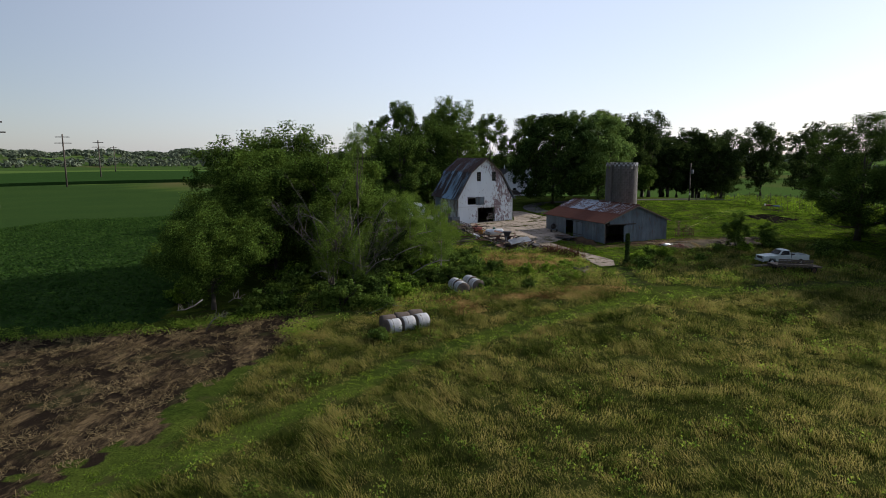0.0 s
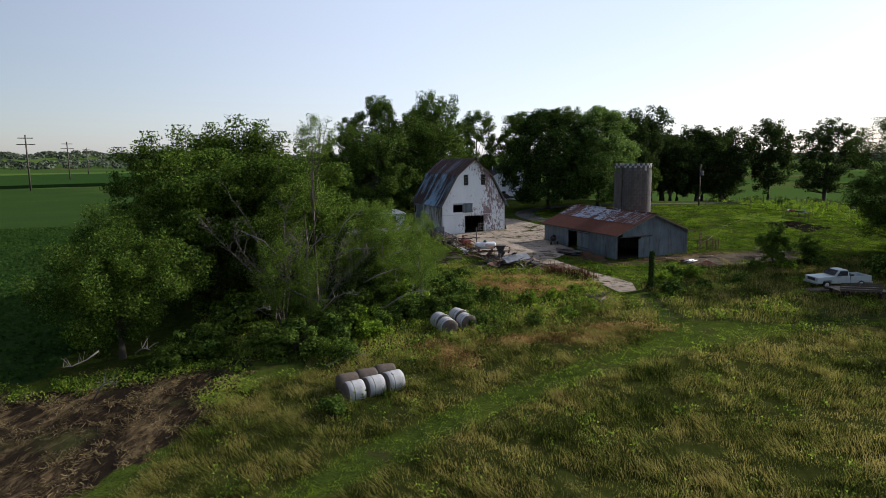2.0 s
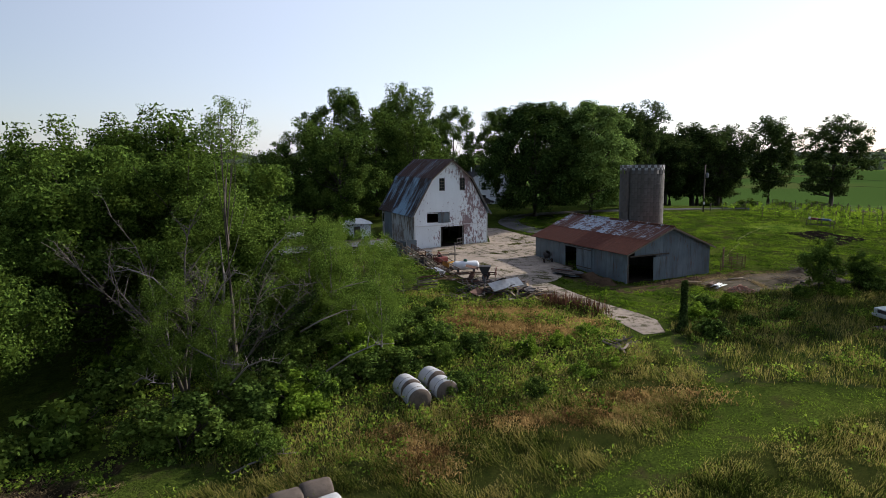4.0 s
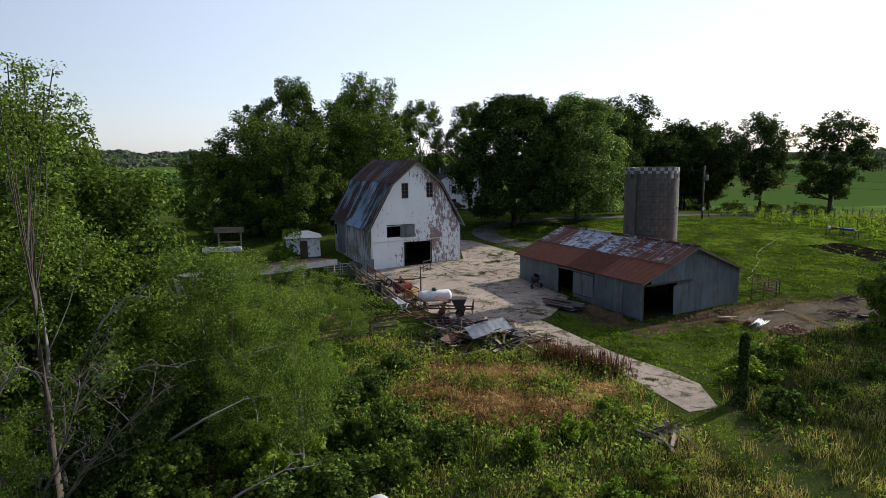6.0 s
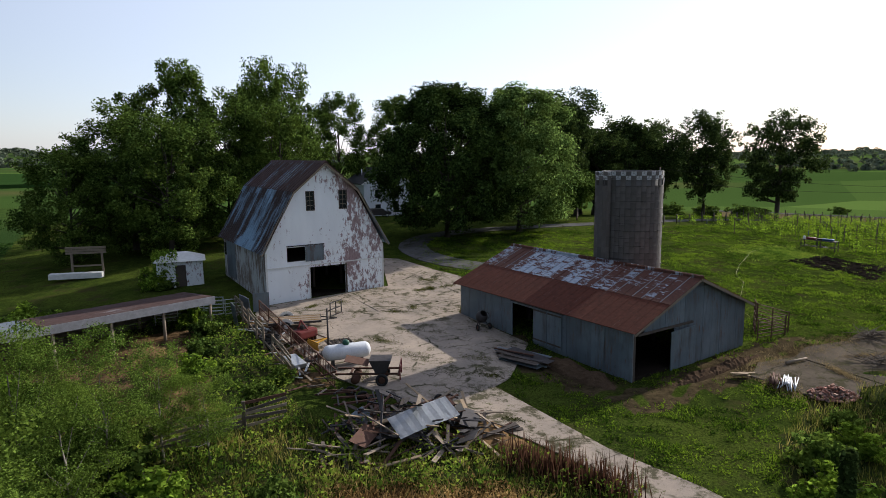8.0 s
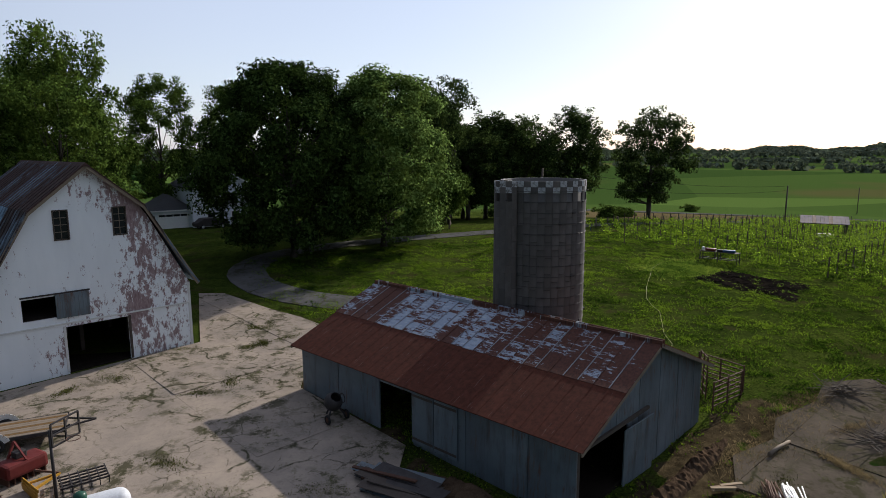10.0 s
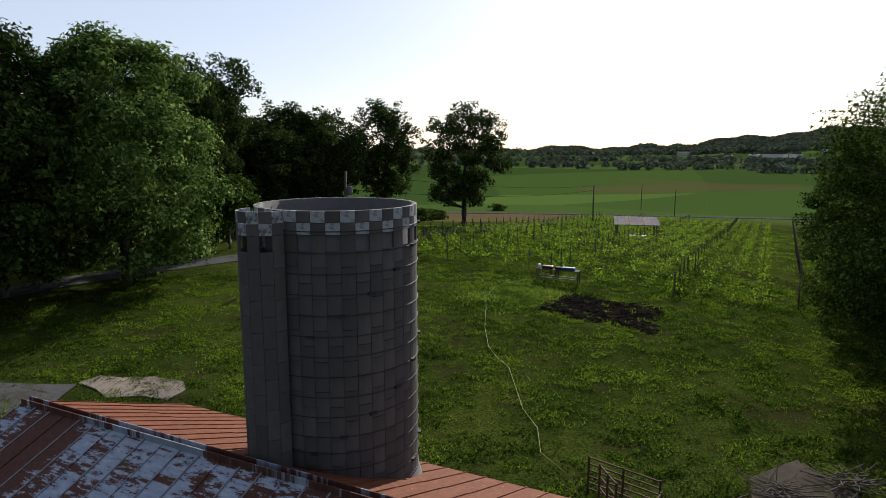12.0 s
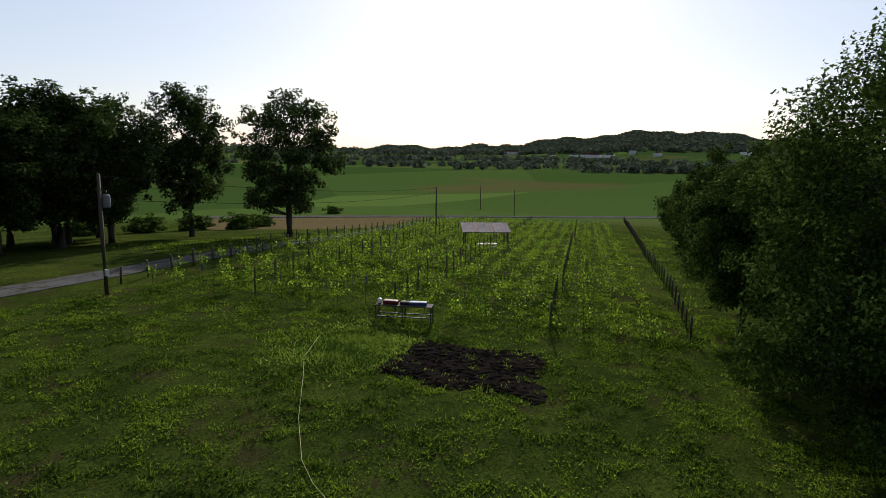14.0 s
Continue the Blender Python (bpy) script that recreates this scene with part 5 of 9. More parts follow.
def make_vine_rows():
    rng = np.random.RandomState(77)
    rows = []
    post_m = boxes((-0.045, 0.045, -0.045, 0.045, -0.3, 1.9), bevel=0.01)
    post_d = bpy.data.meshes.new("post")
    post_m.to_mesh(post_d)
    post_m.free()
    post_d.materials.append(MAT["wood_dark"])
    st = tube(bmesh.new(), [(0, 0, -0.2), (0.01, 0, 0.8), (0.0, 0.01, 1.65)], [0.018, 0.018, 0.016], 5)
    stake_d = bpy.data.meshes.new("stake")
    st.to_mesh(stake_d)
    st.free()
    stake_d.materials.append(MAT["iron"])
    tb = lathe(bmesh.new(), [(0.05, 0.0), (0.055, 0.75), (0.05, 0.75), (0.045, 0.0)], 8)
    tube_d = bpy.data.meshes.new("grow_tube")
    tb.to_mesh(tube_d)
    tb.free()
    tube_d.materials.append(MAT["blue"])
    for r in range(34):
        u = -3.0 + 3.05 * r
        v0, v1 = 2.6, 36.5 + 0.04 * u
        x0, y0 = vpos(u, v0)
        x1, y1 = vpos(u, v1)
        row = thing("vine_row", pose(x0, y0, gz(x0, y0)), "row of young green grapevines on stakes and wire", "vineyard row", "rows of the vineyard")
        z0 = gz(x0, y0)
        pts, nrm = [], []
        n = int((v1 - v0) / 1.9)
        for i in range(n + 1):
            x, y = vpos(u + rng.uniform(-0.08, 0.08), v0 + (v1 - v0) * i / n)
            z = gz(x, y)
            loc = Matrix.Translation((x - x0, y - y0, z - z0))
            if i % 5 == 3:
                ob = new("post", post_d)
                ob.matrix_basis = loc
            else:
                ob = new("stake", stake_d)
                ob.matrix_basis = loc @ pose(0, 0, 0, rng.uniform(-3, 3), rng.uniform(-3, 3), 0)
            ob.parent = row
            if rng.uniform() < 0.035:
                ob = new("grow_tube", tube_d)
                ob.matrix_basis = loc @ pose(0.12, 0.1, 0)
                ob.parent = row
            if rng.uniform() < 0.88:
                k = int(rng.uniform(50, 130))
                big = rng.uniform(0.12, 0.26)
                c = np.array([x - x0, y - y0, z - z0 + rng.uniform(0.7, 1.1)])
                d = rng.normal(size=(k, 3)) * np.array([big, big, 0.2])
                d[:, :2] += np.outer(rng.normal(size=k) * rng.uniform(0.1, 0.4), VV)
                pts.append(c + d)
                nrm.append(rng.normal(size=(k, 3)) + np.array([0, 0, 0.9]))
        fol = new("foliage", leaf_cards("foliage", np.concatenate(pts), np.concatenate(nrm), 0.12, MAT["leaf_vine"], rng, 0.9, True))
        fol.parent = row
        for h in (0.85, 1.5):
            bm = bmesh.new()
            wire = []
            for i in range(9):
                x, y = vpos(u, v0 + (v1 - v0) * i / 8)
                wire.append((x - x0, y - y0, gz(x, y) - z0 + h))
            tube(bm, wire, [0.004] * 9, 4, False)
            part("wire", bm, MAT["iron"], row)
        rows.append(row)
    return rows


make_vine_rows()


def make_fence(name, label, line, gap, high, mats, wires=(0.5, 0.9, 1.2), thick=0.12, group="vineyard fences", seed=2):
    """Round wooden posts along a line with strands of wire."""
    rng = random.Random(seed)
    (x0, y0) = line[0]
    z0 = gz(x0, y0)
    fence = thing(name, pose(x0, y0, z0), label, "fence", group)
    bm = tube(bmesh.new(), [(0, 0, -0.3), (0, 0, high * 0.5), (0.01, 0, high)], [thick * 0.55, thick * 0.5, thick * 0.46], 7)
    data = bpy.data.meshes.new("post")
    bm.to_mesh(data)
    bm.free()
    data.materials.append(MAT[mats])
    tops = []
    for (xa, ya), (xb, yb) in zip(line, line[1:]):
        n = max(1, int(math.hypot(xb - xa, yb - ya) / gap))
        for i in range(n):
            x, y = xa + (xb - xa) * i / n, ya + (yb - ya) * i / n
            ob = new("post", data)
            ob.parent = fence
            ob.matrix_basis = pose(x - x0, y - y0, gz(x, y) - z0, rng.uniform(-2, 2), rng.uniform(-2, 2), rng.uniform(0, 360)) @ Matrix.Diagonal((1, 1, rng.uniform(0.92, 1.06), 1))
            tops.append((x - x0, y - y0, gz(x, y) - z0))
    for h in wires:
        part("wire", tube(bmesh.new(), [(x, y, z + h) for x, y, z in tops], [0.007] * len(tops), 4, False), MAT["cable"], fence)
    return fence


make_fence("fence", "dark wooden post and wire fence along the driveway", [(49.3, 123.6), (69.5, 131.2), (105, 146), (146, 162.5)], 2.6, 1.35, "wood_dark", thick=0.2)
make_fence("fence", "close row of dark wooden fence posts beside the vineyard", [(67, 89), (82, 94.4), (106, 103.7), (185, 134)], 2.3, 1.5, "wood_dark", thick=0.15, seed=9)


MAT["hut_tin"] = plain("dull_roof_tin", (0.16, 0.165, 0.175), 0.7, 0.0, gloss=0.1)


MAT["faded_sheet"] = plain("faded_mauve_roof_sheet", (0.2, 0.17, 0.18), 0.85, vary=0.45, scale=1.2, gloss=0.05)


def make_shelter():
    x, y = 95.5, 121.5
    s = thing("shelter", pose(x, y, gz(x, y), 0, 0, -52), "open picnic shelter with striped metal roof on dark posts", "shelter")
    for i in range(12):
        a = -3.1 + i * 6.2 / 12
        bm = bmesh.new()
        box(bm, a + 0.01, a + 6.2 / 12 - 0.01, -1.9, 1.9, -0.02, 0.02, m=pose(0, 0, 2.75, 12, 0, 0))
        part("roof_sheet", bm, MAT["rust"] if i in (3, 7) else MAT["faded_sheet"], s)
    for px in (-2.7, 2.7):
        for py, h in ((-1.5, 2.4), (1.5, 3.0)):
            part("post", boxes((px - 0.08, px + 0.08, py - 0.08, py + 0.08, -0.2, h), bevel=0.01), MAT["wood_dark"], s)
    part("beam", boxes((-3.0, 3.0, -1.58, -1.42, 2.25, 2.4)), MAT["wood_dark"], s)
    part("beam", boxes((-3.0, 3.0, 1.42, 1.58, 2.85, 3.0)), MAT["wood_dark"], s)
    b = thing("picnic_table", pose(x - 0.4, y - 0.6, gz(x, y), 0, 0, -52), "pale wooden picnic table under the shelter", "table")
    part("tabletop", boxes((-1.2, 1.2, -0.4, 0.4, 0.72, 0.77), bevel=0.01), MAT["trim"], b)
    for yy in (-0.75, 0.75):
        part("bench", boxes((-1.2, 1.2, yy - 0.14, yy + 0.14, 0.42, 0.46)), MAT["trim"], b)
    for xx in (-0.9, 0.9):
        part("leg", stick(stick(bmesh.new(), (xx, -0.7, 0), (xx, 0.2, 0.72), 0.09, 0.04), (xx, 0.7, 0), (xx, -0.2, 0.72), 0.09, 0.04), MAT["wood"], b)


make_shelter()


def make_bench_rack():
    """The long work bench beside the soil bed, with bags and a box on it."""
    x, y = 56.0, 103.2
    z = gz(x, y)
    b = thing("work_bench", pose(x, y, z, 0, 0, -64), "long dark metal-framed work bench on the lawn", "bench")
    part("top", boxes((-1.75, 1.75, -0.45, 0.45, 0.98, 1.03), bevel=0.008), MAT["wood_dark"], b)
    for px in (-1.7, -0.05, 1.7):
        for py in (-0.4, 0.4):
            part("leg", boxes((px - 0.035, px + 0.035, py - 0.035, py + 0.035, -0.15, 0.98)), MAT["iron"], b)
    part("rail", boxes((-1.7, 1.7, -0.43, -0.38, 0.3, 0.36)), MAT["iron"], b)
    part("rail", boxes((-1.7, 1.7, 0.38, 0.43, 0.3, 0.36)), MAT["iron"], b)

    def sack(name, dx, l, w, h, mat, label):
        bm = boxes((-l / 2, l / 2, -w / 2, w / 2, 0, h), bevel=min(h, w) * 0.42)
        px, py = x + dx * math.cos(radians(-64)), y + dx * math.sin(radians(-64))
        t = part(name, bm, mat)
        t.matrix_basis = pose(px, py, z + 1.03, 0, 0, -64 + dx * 4)
        tagged(t, label, "clutter")
    sack("bucket", -1.55, 0.28, 0.28, 0.34, MAT["white"], "white plastic bucket on the work bench")
    sack("tarp_bundle", -0.85, 0.95, 0.5, 0.24, MAT["red"], "dark red bundled cloth on the work bench")
    sack("sack", 0.05, 0.6, 0.45, 0.2, MAT["black"], "black bag on the work bench")
    sack("tarp_bundle", 0.85, 1.1, 0.5, 0.22, MAT["blue"], "blue bundled tarp on the work bench")


make_bench_rack()


def make_soil_bed():
    rng = random.Random(8)
    corners = [(48.4, 99.3), (53.9, 100.4), (57.0, 94.2), (51.2, 91.6)]
    bm = bmesh.new()
    n = 44
    grid = []
    for i in range(n + 1):
        line = []
        for j in range(n + 1):
            a, b = i / n, j / n
            e = min(a, b, 1 - a, 1 - b)
            x = (1 - a) * ((1 - b) * corners[0][0] + b * corners[3][0]) + a * ((1 - b) * corners[1][0] + b * corners[2][0]) + rng.uniform(-0.12, 0.12) + (rng.uniform(-0.45, 0.45) * (e < 0.03) + 0.35 * math.sin(i * 0.3 + 2) * math.sin(j * 0.23))
            y = (1 - a) * ((1 - b) * corners[0][1] + b * corners[3][1]) + a * ((1 - b) * corners[1][1] + b * corners[2][1]) + rng.uniform(-0.12, 0.12) + (rng.uniform(-0.45, 0.45) * (e < 0.03) + 0.35 * math.sin(j * 0.27) * math.sin(i * 0.21 + 1))
            line.append(bm.verts.new((x, y, gz(x, y) + (-0.15 if e == 0 else -0.02 + rng.uniform(0, 0.09) if e < 0.05 else 0.03 + rng.uniform(0, 0.12)))))
        grid.append(line)
    for i in range(n):
        for j in range(n):
            bm.faces.new((grid[i][j], grid[i + 1][j], grid[i + 1][j + 1], grid[i][j + 1]))
    bmesh.ops.recalc_face_normals(bm, faces=bm.faces[:])
    tagged(part("soil_bed", bm, MAT["soil"]), "freshly dug bed of dark soil in the lawn", "garden bed", kind="structure")


make_soil_bed()
hose_line = [(50.1, 104.5), (47.6, 102.9), (46.0, 101.2), (44.6, 99.8), (43.2, 98.4), (42.2, 97.2), (41.2, 96.0), (40.5, 94.7), (40.0, 93.2), (38.6, 91.4), (37.2, 89.6), (36.4, 88.0), (35.0, 86.6), (34.6, 84.8)]
tagged(part("garden_hose", tube(bmesh.new(), [(x, y, gz(x, y) + 0.1) for x, y in hose_line], [0.013] * len(hose_line), 6), MAT["hose"]), "long yellow garden hose lying on the lawn", "hose")


# ---- poles and wires ----
def make_pole(x, y, top, label, transformer=False, arm=False):
    z = gz(x, y)
    p = thing("utility_pole", pose(x, y, z), label, "utility pole", "utility poles")
    part("mast", tube(bmesh.new(), [(0, 0, -0.5), (0, 0.02, (top - z) * 0.5), (0.02, 0, top - z)], [0.16, 0.14, 0.11], 8), MAT["wood_dark"], p)
    if transformer:
        t = part("transformer", lathe(bmesh.new(), [(0, 0), (0.22, 0.02), (0.24, 0.1), (0.24, 0.75), (0.18, 0.85), (0, 0.87)], 14), MAT["hut_tin"], p, "grey pole transformer", m=pose(0.36, -0.12, top - z - 2.2))
        part("bushing", lathe(bmesh.new(), [(0, 0), (0.05, 0.02), (0.04, 0.25), (0, 0.26)], 8), MAT["iron"], t, m=pose(0, 0, 0.86))
        part("meter_box", boxes((-0.12, 0.12, -0.3, -0.14, 1.3, 1.75), bevel=0.01), MAT["trim"], p)
    return p


make_pole(47.0, 121.0, 10.95, "weathered wooden utility pole with a grey transformer", True)
make_pole(113.3, 142.2, 6.3, "weathered wooden utility pole beside the vineyard")
make_pole(180.7, 163.8, 1.6, "weathered wooden utility pole beside the road")
make_pole(205.0, 190.0, 1.0, "weathered wooden utility pole beside the road")


def make_wire(a, b, sag, label="power line strung between wooden poles"):
    a, b = Vector(a), Vector(b)
    pts = [a.lerp(b, i / 16) - Vector((0, 0, sag * 4 * (i / 16) * (1 - i / 16))) for i in range(17)]
    tagged(part("power_line", tube(bmesh.new(), pts, [0.018] * 17, 4, False), MAT["cable"]), label, "wire", "power lines")


make_wire((47, 121, 10.8), (113.3, 142.2, 6.2), 0.8)
make_wire((47, 121, 9.3), (113.3, 142.2, 5.4), 0.9)


def make_pylon(x, y, top):
    z = gz(x, y)
    p = thing("power_pylon", pose(x, y, z, 0, 0, 35), "tall dark transmission pole with two crossarms", "power pylon", "transmission poles across the field")
    h = top - z
    part("mast", tube(bmesh.new(), [(0, 0, -1), (0, 0, h)], [0.55, 0.4], 8), MAT["wood_dark"], p)
    for dz, w in ((2.0, 4.2), (6.0, 5.0)):
        part("crossarm", boxes((-w, w, -0.25, 0.25, h - dz - 0.25, h - dz + 0.25)), MAT["wood_dark"], p)
    return p


for x, y in ((-190.6, 226), (-275, 391), (-337, 528), (-463, 760)):
    make_pylon(x, y, 30.0)

# ---- hay bales ----


def bale_mesh(wrapped, seed):
    rng = random.Random(seed)
    bm = bmesh.new()
    r, l = 0.68, 0.62
    seg = 28
    prof = [(0.0, -l), (r * 0.5, -l - 0.02), (r * 0.93, -l), (r, -l + 0.09), (r * 1.01, -0.2), (r * 1.0, 0.2), (r, l - 0.09), (r * 0.93, l), (r * 0.5, l + 0.02), (0.0, l)]
    lathe(bm, prof, seg, pose(0, 0, 0, 0, 90, 0))
    for v in bm.verts:
        k = 1 + rng.uniform(-0.025, 0.02)
        v.co.y *= k
        v.co.z = v.co.z * k * (0.96 if v.co.z > 0 else 0.93)
    bmesh.ops.recalc_face_normals(bm, faces=bm.faces[:])
    return bm


def make_bale(x, y, turn, wrapped, seed, lift=0.0):
    b = thing("hay_bale", pose(x, y, gz(x, y) + 0.42 + lift, 0, 0, turn), "round hay bale in pale net wrap" if wrapped else "weathered grey round hay bale without wrap", "hay bale", "stored round bales")
    part("hay", bale_mesh(wrapped, seed), MAT["hay"], b)
    if wrapped:
        bm = bmesh.new()
        lathe(bm, [(0.688, -0.5), (0.705, -0.48), (0.7, -0.17)], 28, pose(0, 0, 0, 0, 90, 0))
        bmesh.ops.scale(bm, vec=(1, 1.0, 0.95), verts=bm.verts[:])
        part("net_wrap", bm, MAT["wrap"], b, "pale net wrap band")
        bm = bmesh.new()
        lathe(bm, [(0.7, -0.13), (0.705, 0.25), (0.7, 0.55), (0.68, 0.57)], 28, pose(0, 0, 0, 0, 90, 0))
        bmesh.ops.scale(bm, vec=(1, 1.0, 0.95), verts=bm.verts[:])
        part("net_wrap", bm, MAT["wrap"], b, "pale net wrap band")


for i in range(3):
    make_bale(-4.15 + 1.12 * i, 38.45 + 0.68 * i, 31 + i * 2, True, i)
    make_bale(-4.75 + 1.1 * i, 39.75 + 0.66 * i, 30 - i * 2, False, 10 + i)
for i, (x, y, w) in enumerate(((1.35, 50.0, True), (2.85, 50.9, True), (0.75, 51.35, True), (2.2, 52.3, True))):
    make_bale(x, y, 112 + 4 * i, w, 20 + i)

# ---- propane tank ----
MAT["tank"] = plain("dull_white_tank_paint", (0.55, 0.57, 0.6), 0.55, vary=0.3, scale=1.5)



def make_tank():
    t = thing("propane_tank", pose(5.35, 80.75, gz(5.3, 80.7) + 0.05, 0, 0, 11), "white horizontal propane tank with a green dome", "propane tank")
    r, l = 0.46, 1.42
    prof = [(0, -l)] + [(r * math.sin(a), -l + r * 0.75 * (1 - math.cos(a))) for a in (0.3, 0.6, 0.9, 1.2, 1.57)] + [(r, l - r * 0.75)] + [(r * math.sin(a), l - r * 0.75 * (1 - math.cos(a))) for a in (1.2, 0.9, 0.6, 0.3)] + [(0, l)]
    part("shell", lathe(bmesh.new(), prof, 28, pose(0, 0, 0.78, 0, 90, 0)), MAT["tank"], t)
    part("dome", lathe(bmesh.new(), [(0.0, 0.28), (0.1, 0.27), (0.18, 0.22), (0.21, 0.12), (0.21, 0.0)], 18, pose(-0.05, 0, 1.2)), MAT["green"], t, "dark green valve dome")
    for x in (-0.85, 0.85):
        part("foot", boxes((x - 0.06, x + 0.06, -0.3, 0.3, 0.0, 0.4)), MAT["iron"], t)
    part("skid", boxes((-1.1, 1.1, -0.34, -0.26, -0.06, 0.04)), MAT["wood"], t)
    part("skid", boxes((-1.1, 1.1, 0.26, 0.34, -0.06, 0.04)), MAT["wood"], t)


make_tank()


def wheel(parent, name, x, y, z, r, w, turn=0.0, rim="trim"):
    t = part(name, lathe(bmesh.new(), [(r * 0.6, -w / 2), (r * 0.92, -w / 2), (r, -w / 3), (r, w / 3), (r * 0.92, w / 2), (r * 0.6, w / 2), (r * 0.6, -w / 2)], 20, pose(0, 0, 0, 90, 0, 0)), MAT["black"], parent, "black rubber tyre", m=pose(x, y, z, 0, 0, turn))
    part("rim", lathe(bmesh.new(), [(0, -w * 0.3), (r * 0.35, -w * 0.42), (r * 0.61, -w * 0.3), (r * 0.61, w * 0.3), (r * 0.35, w * 0.42), (0, w * 0.3)], 16, pose(0, 0, 0, 90, 0, 0)), MAT[rim], t)
    return t


def make_trailer():
    t = thing("utility_trailer", pose(1.9, 88.7, gz(1.9, 88.7) + 0.05, 0, 0, 3), "low flatbed utility trailer with a worn plank deck", "trailer")
    for i in range(9):
        y = -0.9 + 0.2 * i
        part("deck_plank", boxes((-1.75, 1.75, y, y + 0.185, 0.52, 0.56)), MAT["straw"] if i % 3 == 1 else MAT["wood"], t)
    part("frame", boxes((-1.8, 1.8, -0.97, -0.91, 0.42, 0.56), (-1.8, 1.8, 0.91, 0.97, 0.42, 0.56), (-1.8, -1.74, -0.9, 0.9, 0.42, 0.52), (1.74, 1.8, -0.9, 0.9, 0.42, 0.52)), MAT["iron"], t)
    part("tongue", stick(stick(bmesh.new(), (1.8, -0.5, 0.46), (2.9, 0, 0.42), 0.07), (1.8, 0.5, 0.46), (2.9, 0, 0.42), 0.07), MAT["iron"], t)
    for y in (-1.08, 1.08):
        wheel(t, "wheel", -0.6, y, 0.32, 0.32, 0.2)
        bm = bmesh.new()
        pts = [(-0.6 + 0.42 * math.cos(a), y, 0.34 + 0.4 * math.sin(a)) for a in [0.25 + i * 0.33 for i in range(9)]]
        for p, q in zip(pts, pts[1:]):
            stick(bm, p, q, 0.24, 0.02, 90)
        part("fender", bm, MAT["trim"], t)


make_trailer()


def make_hoop():
    h = thing("basketball_hoop", pose(4.25, 82.75, gz(4.2, 82.7)), "dark free-standing basketball hoop with an open-frame backboard", "basketball hoop")
    part("pole", tube(bmesh.new(), [(0, 0, 0), (0, 0, 2.9)], [0.06, 0.05], 8), MAT["iron"], h)
    part("base", boxes((-0.45, 0.45, -0.5, 0.35, 0.0, 0.16), bevel=0.05), MAT["black"], h)
    part("arm", stick(bmesh.new(), (0, 0, 2.7), (0.62, 0.1, 2.95), 0.06), MAT["iron"], h)
    bm = bmesh.new()
    for a, b in (((0.65, -0.55, 2.6), (0.65, 0.6, 2.6)), ((0.65, -0.55, 3.4), (0.65, 0.6, 3.4)), ((0.65, -0.55, 2.6), (0.65, -0.55, 3.4)), ((0.65, 0.6, 2.6), (0.65, 0.6, 3.4)),
                 ((0.65, 0.02, 2.6), (0.65, 0.02, 3.4)), ((0.65, -0.55, 3.0), (0.65, 0.6, 3.0))):
        stick(bm, a, b, 0.05)
    part("backboard_frame", bm, MAT["iron"], h, m=pose(0, 0, 0, 0, 0, -35))
    pts = [(0.95 + 0.22 * math.cos(i * 0.524), 0.22 * math.sin(i * 0.524), 2.7) for i in range(13)]
    part("rim", tube(bmesh.new(), pts, [0.014] * 13, 5, False), MAT["rust"], h, m=pose(0, 0, 0, 0, 0, -35))


make_hoop()


